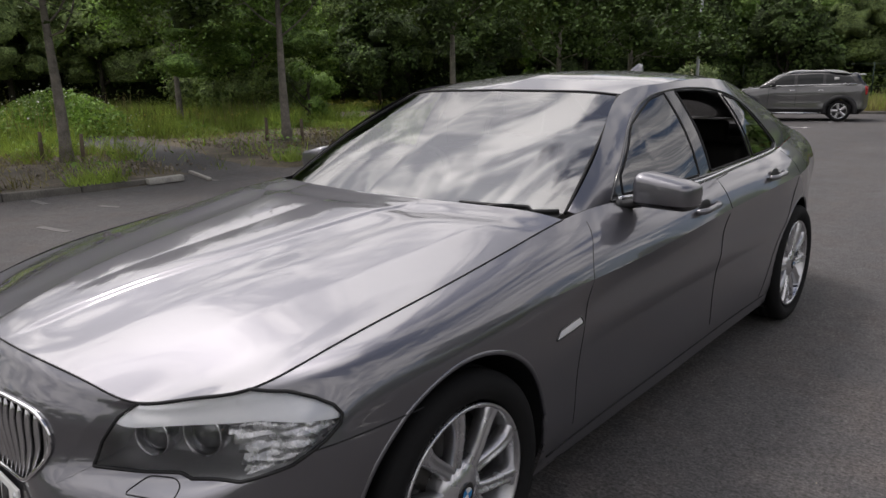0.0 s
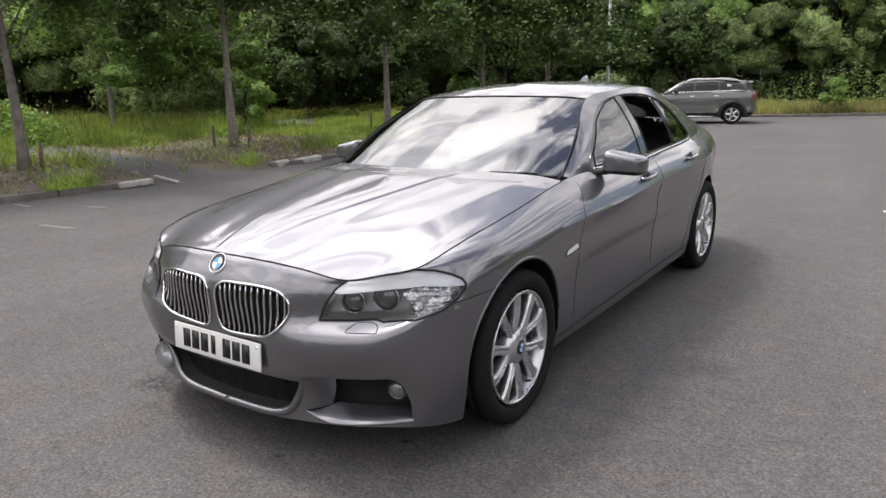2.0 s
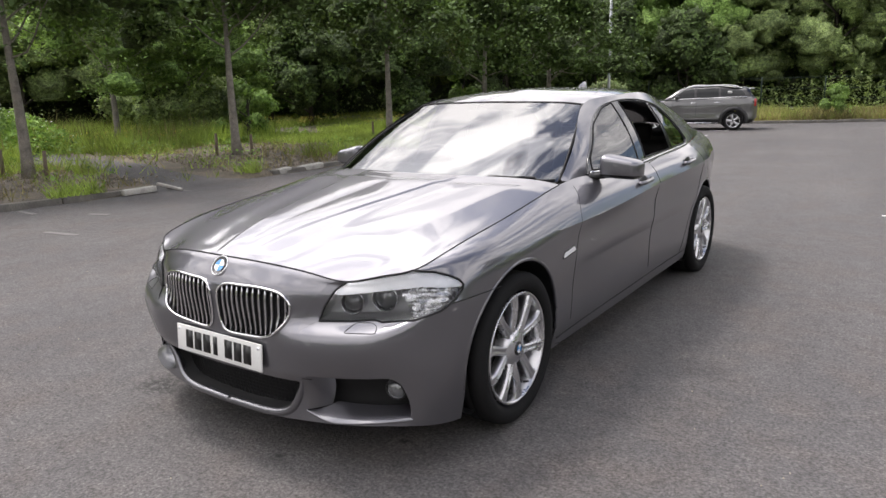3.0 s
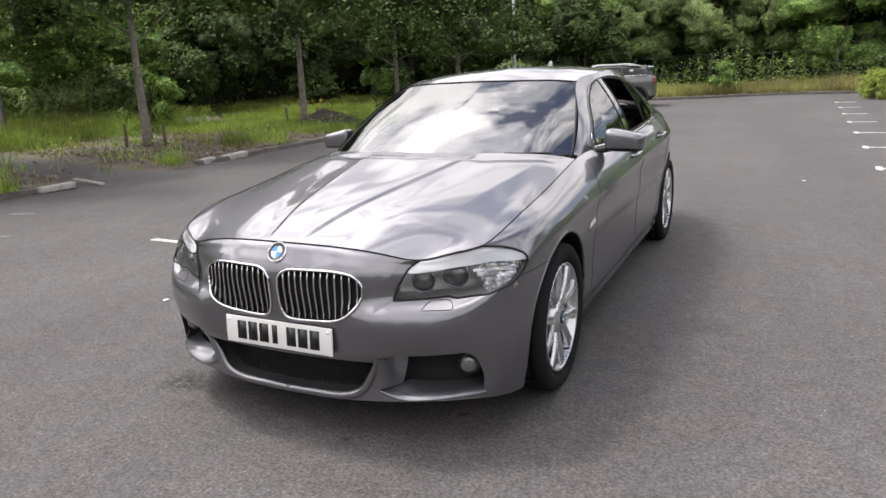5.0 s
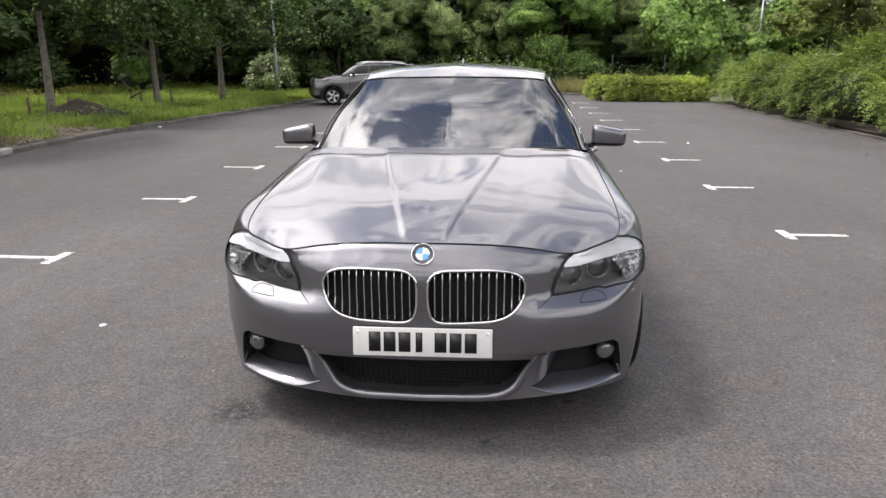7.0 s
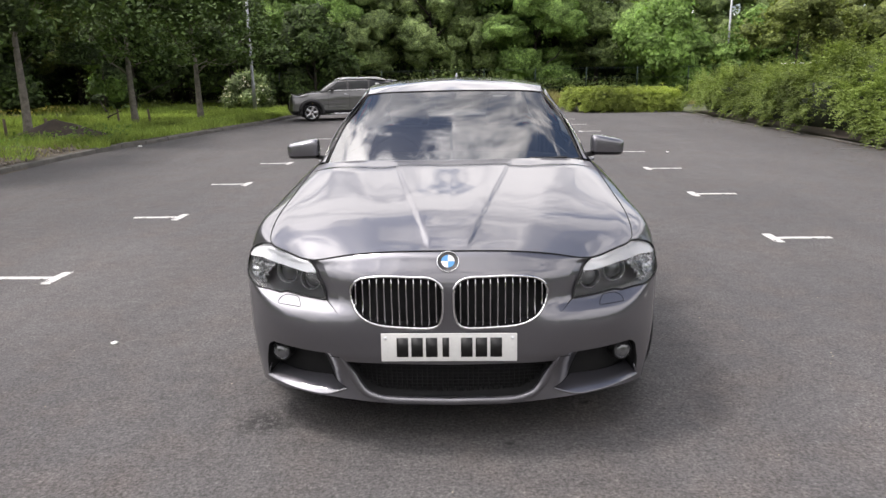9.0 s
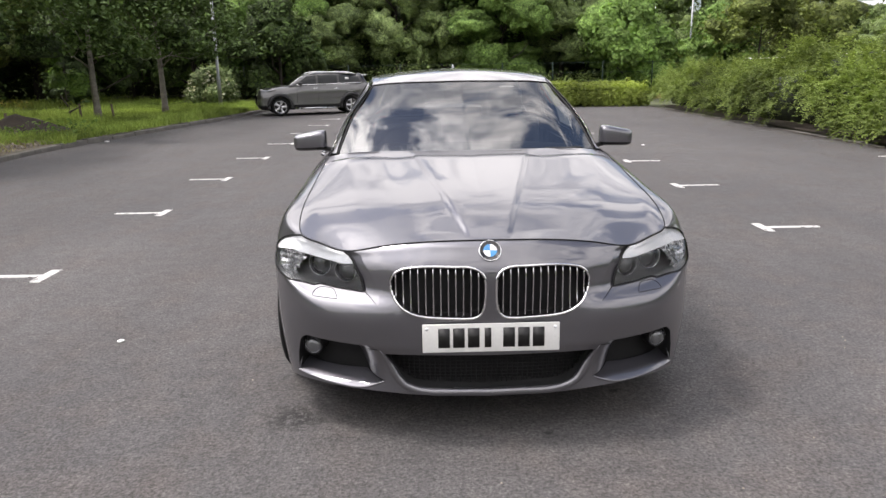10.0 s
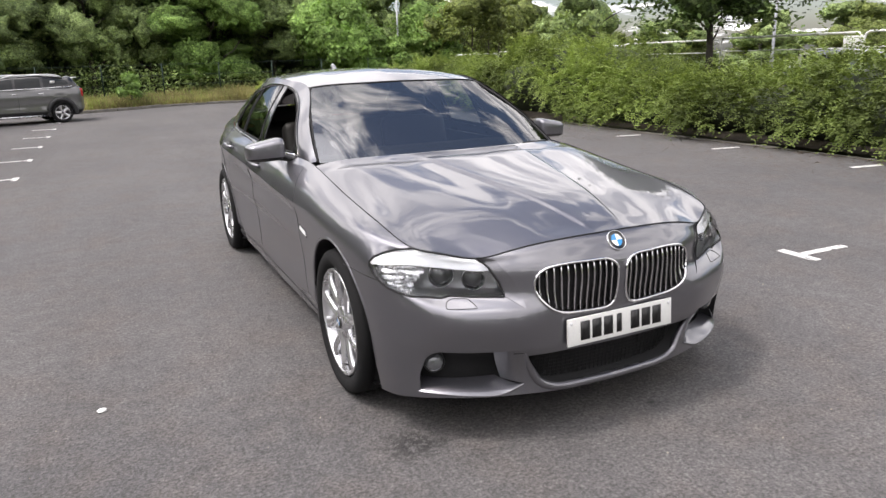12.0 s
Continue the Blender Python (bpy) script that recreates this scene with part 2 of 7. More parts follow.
PAINT = car_paint("metallic_grey_paint", (0.132, 0.130, 0.147), 0.82, 0.40)
MINI_PAINT = car_paint("mid_grey_paint", (0.078, 0.078, 0.079), 0.30, 0.42)
SILVER = surface("silver_roof_paint", (.62, .62, .63), .3, coat=.6, vary=.05)
MINI_GLASS = surface("smoked_glass", (0.016, 0.018, 0.019), 0.10, coat=0.2, ior=1.35)
BLACK = surface("black_plastic", (0.012, 0.012, 0.013), 0.45, vary=0.2, rvary=0.1)
GLOSSBLACK = surface("gloss_black_trim", (0.01, 0.01, 0.011), 0.12, coat=0.6)
RUBBER = surface("tyre_rubber", (0.010, 0.010, 0.0105), 0.86, vary=0.25, fine=300, relief=0.2, ior=1.3)
SEAMBLACK = surface("panel_gap", (0.008, 0.008, 0.009), 0.8)
CHROME = surface("chrome", (0.80, 0.80, 0.81), 0.09, metal=1.0, vary=0.04, rvary=0.04)
SATIN = surface("satin_aluminium", (0.62, 0.62, 0.64), 0.24, metal=1.0, vary=0.06)
ALLOY = surface("silver_alloy", (0.58, 0.58, 0.60), 0.28, metal=0.85, coat=0.7, vary=0.08)
STEEL = surface("brake_steel", (0.25, 0.24, 0.235), 0.35, metal=1.0, vary=0.15)
LAMPDARK = surface("lamp_bezel", (0.40, 0.40, 0.405), 0.38, metal=0.35, vary=0.1)
PROJECTOR = surface("projector_glass", (0.11, 0.113, 0.118), 0.12, metal=0.3, coat=1.0, vary=0.2)
LAMPSIDE = surface("ribbed_reflector", (0.56, 0.56, 0.57), 0.26, metal=0.7, vary=0.4, scale=60, fine=200)
LAMPWHITE = surface("lamp_brow_white", (0.88, 0.88, 0.89), 0.30, coat=0.6, vary=0.03)
LAMPBRIGHT = surface("lamp_reflector", (0.75, 0.75, 0.77), 0.12, metal=0.9, vary=0.08, scale=40)
LENS = glass_mat("lamp_cover", (0.92, 0.93, 0.94), 1.5, 0.01)
WSGLASS = glass_mat("windscreen_glass", (0.42, 0.47, 0.47), 3.0, 0.008)
SIDEGLASS = glass_mat("side_glass", (0.30, 0.34, 0.33), 2.6, 0.012)
DARKGLASS = surface("dark_window", (0.012, 0.014, 0.015), 0.06, coat=1.0)
WHITEPLASTIC = surface("plate_white", (0.72, 0.72, 0.70), 0.35, vary=0.05)
PLATEBLACK = surface("plate_black", (0.01, 0.01, 0.01), 0.4)
BLUE = surface("badge_blue", (0.03, 0.23, 0.52), 0.2, coat=0.8)
WHITE = surface("badge_white", (0.75, 0.76, 0.78), 0.2, coat=0.8)
LEATHER = surface("dark_leather", (0.02, 0.019, 0.018), 0.5, fine=400, relief=0.2)
REDLENS = surface("red_lamp", (0.35, 0.02, 0.02), 0.12, coat=1.0)
AMBER = surface("indicator_amber", (0.55, 0.16, 0.06), 0.2, coat=1.0)
PAPER = surface("white_sticker", (0.75, 0.75, 0.74), 0.6)
ASPHALT = asphalt_mat("asphalt", (0.067, 0.0645, 0.066), (0.100, 0.094, 0.092))
OLDASPHALT = asphalt_mat("old_asphalt", (0.05, 0.05, 0.052))
LINE = worn_paint_mat("worn_white_line", (0.66, 0.65, 0.63), (0.09, 0.088, 0.086))
FAINTLINE = worn_paint_mat("faint_white_line", (0.155, 0.148, 0.143), (0.09, 0.088, 0.086))
CONCRETE = surface("kerb_concrete", (0.125, 0.118, 0.104), 0.9, vary=0.35, scale=3, fine=90, relief=0.6)
PALECONCRETE = surface("broken_concrete", (0.34, 0.33, 0.30), 0.9, vary=0.25, scale=8, fine=90, relief=0.6)
SOIL = surface("soil", (0.055, 0.042, 0.032), 0.95, vary=0.4, scale=4, fine=60, relief=0.8)
BARK = surface("grey_bark", (0.205, 0.185, 0.16), 0.9, vary=0.35, scale=9, fine=70, relief=0.9)
DARKBARK = surface("dark_bark", (0.05, 0.042, 0.035), 0.9, vary=0.3, scale=7, fine=60, relief=0.9)
STAKE = surface("weathered_wood", (0.13, 0.10, 0.075), 0.9, vary=0.3, scale=10, fine=90, relief=0.5)
GALV = surface("galvanised_steel", (0.28, 0.29, 0.30), 0.4, metal=0.8, vary=0.12)
WHITEBAR = surface("white_tube", (0.7, 0.7, 0.68), 0.5, vary=0.1)
STONES = surface("rubble", (0.205, 0.178, 0.145), 0.95, vary=0.65, scale=9)
GREENMESH = surface("green_fence_paint", (0.008, 0.026, 0.018), 0.7)
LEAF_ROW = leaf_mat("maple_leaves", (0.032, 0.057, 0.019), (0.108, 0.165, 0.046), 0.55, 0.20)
LEAF_WOOD = leaf_mat("woodland_leaves", (0.080, 0.122, 0.046), (0.30, 0.385, 0.140))
LEAF_OLIVE = leaf_mat("olive_leaves", (0.060, 0.082, 0.024), (0.195, 0.232, 0.066))
LEAF_BRIGHT = leaf_mat("bright_leaves", (0.070, 0.130, 0.030), (0.215, 0.33, 0.085))
LEAF_HEDGE = leaf_mat("hedge_leaves", (0.056, 0.084, 0.023), (0.235, 0.298, 0.082))
LEAF_ELDER = leaf_mat("elder_leaves", (.05, .09, .025), (.3, .36, .18))
LEAF_LOW = leaf_mat("low_hedge_leaves", (0.11, 0.15, 0.025), (0.3, 0.36, 0.08))
GRASS = leaf_mat("grass", (0.128, 0.185, 0.037), (0.315, 0.40, 0.105), 0.6)
DRYGRASS = leaf_mat("dry_grass", (0.12, 0.11, 0.05), (0.3, 0.27, 0.13), 0.7)


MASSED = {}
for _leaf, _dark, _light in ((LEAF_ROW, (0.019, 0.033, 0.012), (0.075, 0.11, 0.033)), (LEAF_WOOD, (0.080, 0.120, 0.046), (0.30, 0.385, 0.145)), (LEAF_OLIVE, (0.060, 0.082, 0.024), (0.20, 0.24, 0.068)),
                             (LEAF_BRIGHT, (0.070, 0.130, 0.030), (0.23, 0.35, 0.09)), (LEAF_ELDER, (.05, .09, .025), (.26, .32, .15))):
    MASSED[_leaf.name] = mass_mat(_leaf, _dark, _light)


# ---- mesh tools ----
def part(name, bm, material, parent=None, label="", smooth=True, m=None):
    """Links a bmesh as one mesh object under a thing or a part."""
    me = bpy.data.meshes.new(name)
    bm.to_mesh(me)
    bm.free()
    me.materials.append(material)
    if smooth:
        me.shade_smooth()
        if name in ("body", "front_bumper", "front_wing", "front_door", "rear_door"):
            me.set_sharp_from_angle(angle=radians(22 if "bumper" in name else 13))   # pressed creases stay crisp
    ob = new(name, me)
    if parent is not None:
        ob.parent = parent
    if m is not None:
        ob.matrix_basis = m
    if label:
        tagged(ob, label)
    return ob


def thing(name, label, category, group="", kind="", m=None):
    ob = tagged(new(name), label, category, group, kind)
    ob.empty_display_size = 0.2
    if m is not None:
        ob.matrix_basis = m
    return ob


def box(bm, x0, x1, y0, y1, z0, z1, bevel=0.0, seg=2):
    r = bmesh.ops.create_cube(bm, size=1.0, matrix=Matrix.LocRotScale(((x0 + x1) / 2, (y0 + y1) / 2, (z0 + z1) / 2), None, (x1 - x0, y1 - y0, z1 - z0)))
    if bevel:
        es = list({e for v in r["verts"] for e in v.link_edges})
        bmesh.ops.bevel(bm, geom=es, offset=bevel, segments=seg, affect="EDGES", profile=0.6)
    return bm


def boxed(*a, **k):
    return box(bmesh.new(), *a, **k)


def tube(bm, pts, r, n=8, closed=False, flat=1.0, up=(0, 0, 1), caps=True):
    """A swept tube; r may be one radius or one for each point; flat squashes it along up."""
    pts = [Vector(p) for p in pts]
    rs = [r] * len(pts) if isinstance(r, (int, float)) else list(r)
    rings = []
    for i, p in enumerate(pts):
        a = pts[i - 1] if (i or closed) else p
        b = pts[(i + 1) % len(pts)] if (i < len(pts) - 1 or closed) else p
        d = (b - a).normalized()
        ref = Vector(up)
        if abs(d.dot(ref)) > 0.98:
            ref = Vector((1, 0, 0)) if abs(d.x) < 0.9 else Vector((0, 1, 0))
        e1 = d.cross(ref).normalized()
        e2 = e1.cross(d)
        rings.append([bm.verts.new(p + e1 * (rs[i] * math.cos(2 * math.pi * k / n)) + e2 * (rs[i] * flat * math.sin(2 * math.pi * k / n))) for k in range(n)])
    m = len(rings)
    for i in range(m if closed else m - 1):
        A, B = rings[i], rings[(i + 1) % m]
        for k in range(n):
            bm.faces.new((A[k], A[(k + 1) % n], B[(k + 1) % n], B[k]))
    if caps and not closed:
        bm.faces.new(rings[0][::-1])
        bm.faces.new(rings[-1])
    return bm


def lathe(bm, prof, n=48, axis="x", closed=False):
    """Turns a profile of (radius, along) round an axis."""
    rings = []
    for r, a in prof:
        ring = []
        for k in range(n):
            t = 2 * math.pi * k / n
            c, s = r * math.cos(t), r * math.sin(t)
            ring.append(bm.verts.new((a, c, s) if axis == "x" else (c, s, a) if axis == "z" else (c, a, s)))
        rings.append(ring)
    for i in range(len(rings) if closed else len(rings) - 1):
        A, B = rings[i], rings[(i + 1) % len(rings)]
        for k in range(n):
            bm.faces.new((A[k], A[(k + 1) % n], B[(k + 1) % n], B[k]))
    return bm


def natural(P, closed_chord=None):
    """Natural cubic spline through the rows of P; returns its knots and an evaluator."""
    P = np.asarray(P, float)
    k = np.r_[0, np.cumsum(np.linalg.norm(np.diff(P, axis=0), axis=1))] if closed_chord is None else np.asarray(closed_chord, float)
    n = len(P)
    h = np.diff(k)
    A = np.eye(n)
    B = np.zeros_like(P)
    for i in range(1, n - 1):
        A[i, i - 1], A[i, i], A[i, i + 1] = h[i - 1], 2 * (h[i - 1] + h[i]), h[i]
        B[i] = 6 * ((P[i + 1] - P[i]) / h[i] - (P[i] - P[i - 1]) / h[i - 1])
    M = np.linalg.solve(A, B.reshape(n, -1)).reshape(P.shape)

    def at(t):
        t = np.atleast_1d(np.asarray(t, float))
        i = np.clip(np.searchsorted(k, t) - 1, 0, n - 2)
        a, b, hh = k[i + 1] - t, t - k[i], h[i]
        sh = (-1,) + (1,) * (P.ndim - 1)
        a, b, hh = a.reshape(sh), b.reshape(sh), hh.reshape(sh)
        return M[i] * a**3 / (6 * hh) + M[i + 1] * b**3 / (6 * hh) + (P[i] / hh - M[i] * hh / 6) * a + (P[i + 1] / hh - M[i + 1] * hh / 6) * b

    return k, at


def curve(P, n):
    k, at = natural(P)
    return at(np.linspace(0, k[-1], n))


def coons(b, t, lft, rgt):
    """A patch between a lower, an upper, a left and a right edge (b, t: nu points; lft, rgt: nv points)."""
    u = np.linspace(0, 1, len(b))[:, None, None]
    v = np.linspace(0, 1, len(lft))[None, :, None]
    b, t, lft, rgt = b[:, None], t[:, None], lft[None], rgt[None]
    c = (1 - u) * (1 - v) * b[:1] + u * (1 - v) * b[-1:] + (1 - u) * v * t[:1] + u * v * t[-1:]
    return (1 - v) * b + v * t + (1 - u) * lft + u * rgt - c


def sheet(G, flip=False, bm=None):
    """A bmesh of quads from a grid of points."""
    bm = bm or bmesh.new()
    nu, nv = G.shape[:2]
    V = [[bm.verts.new(G[i, j]) for j in range(nv)] for i in range(nu)]
    for i in range(nu - 1):
        for j in range(nv - 1):
            q = (V[i][j], V[i + 1][j], V[i + 1][j + 1], V[i][j + 1])
            bm.faces.new(q[::-1] if flip else q)
    return bm


def mirrored(bm, join=True):
    """Adds the other half (x to -x) to a half mesh, or returns the other half alone."""
    src = bm.copy() if not join else bm
    if join:
        r = bmesh.ops.duplicate(src, geom=src.verts[:] + src.edges[:] + src.faces[:])
        vs = [g for g in r["geom"] if isinstance(g, bmesh.types.BMVert)]
        fs = [g for g in r["geom"] if isinstance(g, bmesh.types.BMFace)]
    else:
        vs, fs = src.verts[:], src.faces[:]
    for v in vs:
        v.co.x = -v.co.x
    bmesh.ops.reverse_faces(src, faces=fs)
    if join:
        bmesh.ops.remove_doubles(src, verts=[v for v in src.verts if abs(v.co.x) < 0.002], dist=0.0015)
    return src


def inside(poly, a, b):
    c = False
    for (x0, y0), (x1, y1) in zip(poly, poly[1:] + poly[:1]):
        if (y0 > b) != (y1 > b) and a < (x1 - x0) * (b - y0) / (y1 - y0) + x0:
            c = not c
    return c


def rounded(poly, r, n=5):
    """Rounds the corners of a 2D outline; r may be one radius or one for each corner."""
    out = []
    rr = [r] * len(poly) if isinstance(r, (int, float)) else r
    for i, p in enumerate(poly):
        p = Vector(p)
        a, b = Vector(poly[i - 1]) - p, Vector(poly[(i + 1) % len(poly)]) - p
        d = min(rr[i], a.length * 0.45, b.length * 0.45)
        if d < 1e-4:
            out.append(tuple(p))
            continue
        s, e = p + a.normalized() * d, p + b.normalized() * d
        for k in range(n + 1):
            t = k / n
            out.append(tuple((1 - t) ** 2 * s + 2 * t * (1 - t) * p + t * t * e))
    return out


def knife(bm, poly, e1, e2, ok):
    """Cuts an outline, given in the plane of e1 and e2, through the faces that ok() admits; returns the faces inside."""
    e1, e2 = Vector(e1).normalized(), Vector(e2).normalized()
    d = e1.cross(e2)
    lo = Vector((min(p[0] for p in poly), min(p[1] for p in poly)))
    hi = Vector((max(p[0] for p in poly), max(p[1] for p in poly)))

    def span(f):
        a = [v.co.dot(e1) for v in f.verts]
        b = [v.co.dot(e2) for v in f.verts]
        return min(a), max(a), min(b), max(b)

    cand = set()
    for f in bm.faces:
        if ok(f.calc_center_median()):
            s = span(f)
            if s[1] > lo.x - 0.01 and s[0] < hi.x + 0.01 and s[3] > lo.y - 0.01 and s[2] < hi.y + 0.01:
                cand.add(f)
    for p, q in zip(poly, poly[1:] + poly[:1]):
        x0, x1, z0, z1 = min(p[0], q[0]) - 1e-4, max(p[0], q[0]) + 1e-4, min(p[1], q[1]) - 1e-4, max(p[1], q[1]) + 1e-4
        if abs(p[0] - q[0]) + abs(p[1] - q[1]) < 1e-6:
            continue
        near = []
        for f in cand:
            s = span(f)
            if s[1] > x0 and s[0] < x1 and s[3] > z0 and s[2] < z1:
                near.append(f)
        if not near:
            continue
        no = ((q[0] - p[0]) * e1 + (q[1] - p[1]) * e2).cross(d).normalized()
        geom = set(near)
        for f in near:
            geom.update(f.edges)
            geom.update(f.verts)
        r = bmesh.ops.bisect_plane(bm, geom=list(geom), dist=1e-5, plane_co=p[0] * e1 + p[1] * e2, plane_no=no)
        cand = {f for f in cand if f.is_valid}
        cand.update(g for g in r["geom"] if isinstance(g, bmesh.types.BMFace) and g.is_valid)
    res = []
    for f in cand:
        c = f.calc_center_median()
        if inside(poly, c.dot(e1), c.dot(e2)):
            res.append(f)
    return res


def lift(bm, faces, remove=True, offset=None):
    """The faces as a bmesh of their own, taken out of bm."""
    out = bmesh.new()
    vm = {}
    for f in faces:
        for v in f.verts:
            if v not in vm:
                vm[v] = out.verts.new(v.co + offset if offset is not None else v.co)
        out.faces.new([vm[v] for v in f.verts])
    if remove:
        bmesh.ops.delete(bm, geom=list(faces), context="FACES")
    out.normal_update()
    return out


def recess(src, way, shrink=1.0):
    """Walls and back of a hollow behind a set of faces."""
    bm = src.copy()
    first = bm.faces[:]
    c = sum((v.co for v in bm.verts), Vector()) / len(bm.verts)
    r = bmesh.ops.extrude_face_region(bm, geom=first)
    for g in r["geom"]:
        if isinstance(g, bmesh.types.BMVert):
            g.co = c + (g.co - c) * shrink + Vector(way)
    bmesh.ops.delete(bm, geom=[f for f in first if f.is_valid], context="FACES")
    bm.normal_update()
    return bm


def rim_loops(bm):
    """The open edges of a mesh as ordered loops of points."""
    edges = {e for e in bm.edges if e.is_boundary}
    loops = []
    while edges:
        e = edges.pop()
        loop, v = [e.verts[0], e.verts[1]], e.verts[1]
        while True:
            nx = next((k for k in v.link_edges if k in edges), None)
            if nx is None:
                break
            edges.discard(nx)
            v = nx.other_vert(v)
            loop.append(v)
        loops.append([u.co.copy() for u in loop[:-1]])
    return sorted(loops, key=len)[::-1]

# ---- ground, car park, kerbs ----
rng = np.random.default_rng(7)
KERB = curve([(-7.9, -30), (-7.8, -8), (-7.62, 2), (-7.44, 5), (-7.44, 7.5), (-7.54, 10), (-7.42, 11.6), (-7.15, 13.6), (-6.80, 16.2), (-6.40, 19.4), (-6.3, 21.3), (-5.9, 22.8), (-4.6, 23.7), (-3.0, 24.1), (-1.3, 24.7), (0.4, 25.8), (2.0, 26.2), (4.2, 26.2)], 120)
HEDGE_X = 7.4

bm = bmesh.new()
g = 40
for i in range(g + 1):
    for j in range(g + 1):
        a, b = (i / g * 2 - 1), (j / g * 2 - 1)
        x, y = 400 * a * abs(a) ** 0.7, 400 * b * abs(b) ** 0.7
        bm.verts.new((x, y, -0.06))
bm.verts.ensure_lookup_table()
for i in range(g):
    for j in range(g):
        k = i * (g + 1) + j
        bm.faces.new((bm.verts[k], bm.verts[k + g + 1], bm.verts[k + g + 2], bm.verts[k + 1]))
tagged(part("ground", bm, surface("rough_ground", (0.075, 0.085, 0.04), 0.95, vary=0.4, scale=0.6, fine=20, relief=0.6)), "rough grassy ground reaching the horizon", "ground", kind="structure")

bm = bmesh.new()
outline = [(x, y) for x, y in KERB] + [(4.2, 22.2), (HEDGE_X, 21.6), (HEDGE_X, -30)]
top = [bm.verts.new((x, y, 0)) for x, y in outline]
f = bm.faces.new(top)
if f.normal.z < 0:
    f.normal_flip()
bm.normal_update()
if bm.faces[:][0].normal.z < 0:
    bmesh.ops.reverse_faces(bm, faces=bm.faces[:])
r = bmesh.ops.extrude_face_region(bm, geom=bm.faces[:])
for v in r["geom"]:
    if isinstance(v, bmesh.types.BMVert):
        v.co.z -= 0.05
bmesh.ops.recalc_face_normals(bm, faces=bm.faces[:])
bmesh.ops.triangulate(bm, faces=bm.faces[:])
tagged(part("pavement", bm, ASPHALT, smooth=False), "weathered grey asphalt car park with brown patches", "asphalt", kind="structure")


def strip(a, b, z0, z1, name, material, label, cat, rows=8, amp=0.05, taper=None):
    """An uneven bank of earth between two lines of points."""
    n = len(a)
    G = np.zeros((n, rows, 3))
    for j in range(rows):
        t = j / (rows - 1)
        G[:, j, :2] = a * (1 - t) + b * t
        for i in range(n):
            G[i, j, 2] = z0 * (1 - t) + z1 * t + (amp * min(1, t * 4) * noise.noise(Vector((G[i, j, 0] * 0.6, G[i, j, 1] * 0.6, 3))) if 0 < j else 0)
    bm = sheet(G, True)
    bm.normal_update()
    if sum(f.normal.z for f in bm.faces) < 0:
        bmesh.ops.reverse_faces(bm, faces=bm.faces[:])
    return tagged(part(name, bm, material), label, cat, kind="structure")


kout = KERB + np.array([-0.12, 0.0])
far = kout.copy()
far[:, 0] -= np.clip(26 - 0 * far[:, 1], 0, 99)
far[:, 1] += np.clip((far[:, 1] - 10) * 1.2, 0, 25)
VERGE = surface("verge_soil", (0.104, 0.088, 0.064), 0.95, vary=0.5, scale=2.2, fine=26, relief=0.9)
verge = strip(kout, far, 0.085, 0.16, "ground_verge", VERGE, "rough verge of soil, moss and grass behind the kerb", "verge", rows=40, amp=0.10)
for ya, yb in ((2.4, 3.72), (5.30, 8.2)):
    ys = np.linspace(ya, yb, 24)
    xs2 = np.interp(ys, KERB[:100, 1], KERB[:100, 0])
    up = np.clip((3.72 - ys) / .3, 0, 1) if ya < 4 else np.clip((ys - 5.30) / .55, 0, 1)
    G = np.array([[(x + .03, y, -.02), (x - .02, y, .05 * k - .015), (x - .12, y, .092 * k - .012), (x - .5, y, .098 * k - .012 + .02 * (1 - k)), (x - 1.1, y, .105 * k - .03)] for x, y, k in zip(xs2, ys, up)])
    for row in G:
        for q in row[1:4]:
            q[2] += .018 * noise.noise(Vector(q) * 5)
    skirt = sheet(G)
    bmesh.ops.recalc_face_normals(skirt, faces=skirt.faces[:])
    tagged(part("ground_verge_edge", skirt, VERGE), "crumbled soil edge of the verge", "soil", kind="structure")
# an old tarmac spur runs level off the car park through the verge
SPUR_X = np.linspace(-7.38, -15.4, 22)
SPUR_LOW = np.interp(-SPUR_X, [7.38, 9.0, 13.2, 15.4], [3.62, 4.15, 4.6, 4.95])
SPUR_HIGH = np.interp(-SPUR_X, [7.38, 7.9, 9.0, 10.8, 15.4], [5.75, 5.25, 5.25, 5.65, 5.9])
spur_z = lambda x: float(np.interp(-x, [7.38, 7.7, 10.5, 15.4], [.003, .012, .11, .14]))
for v in verge.data.vertices:
    if v.co.x > -15.6 and np.interp(-v.co.x, -SPUR_X, SPUR_LOW) - .12 < v.co.y < np.interp(-v.co.x, -SPUR_X, SPUR_HIGH) + .12:
        v.co.z = spur_z(v.co.x) - .05
hb = np.array([(HEDGE_X + 0.12, y) for y in np.linspace(-30, 21.6, 60)])
ht = hb + np.array([30.0, 0])
strip(hb, ht, 0.045, 0.1, "ground_hedge_bed", SOIL, "bare soil bed under the shrubs", "soil", rows=20, amp=0.04)

# kerb stones, laid end to end
kerb = tagged(new("kerb"), "worn concrete kerb stones along the verge, partly overgrown", "kerb", kind="structure")


def kerb_mesh():
    b = boxed(-0.065, 0.065, -0.448, 0.448, -0.05, 0.0, bevel=0.012)
    me = bpy.data.meshes.new("kerb_stone")
    b.to_mesh(me)
    b.free()
    me.materials.append(CONCRETE)
    return me


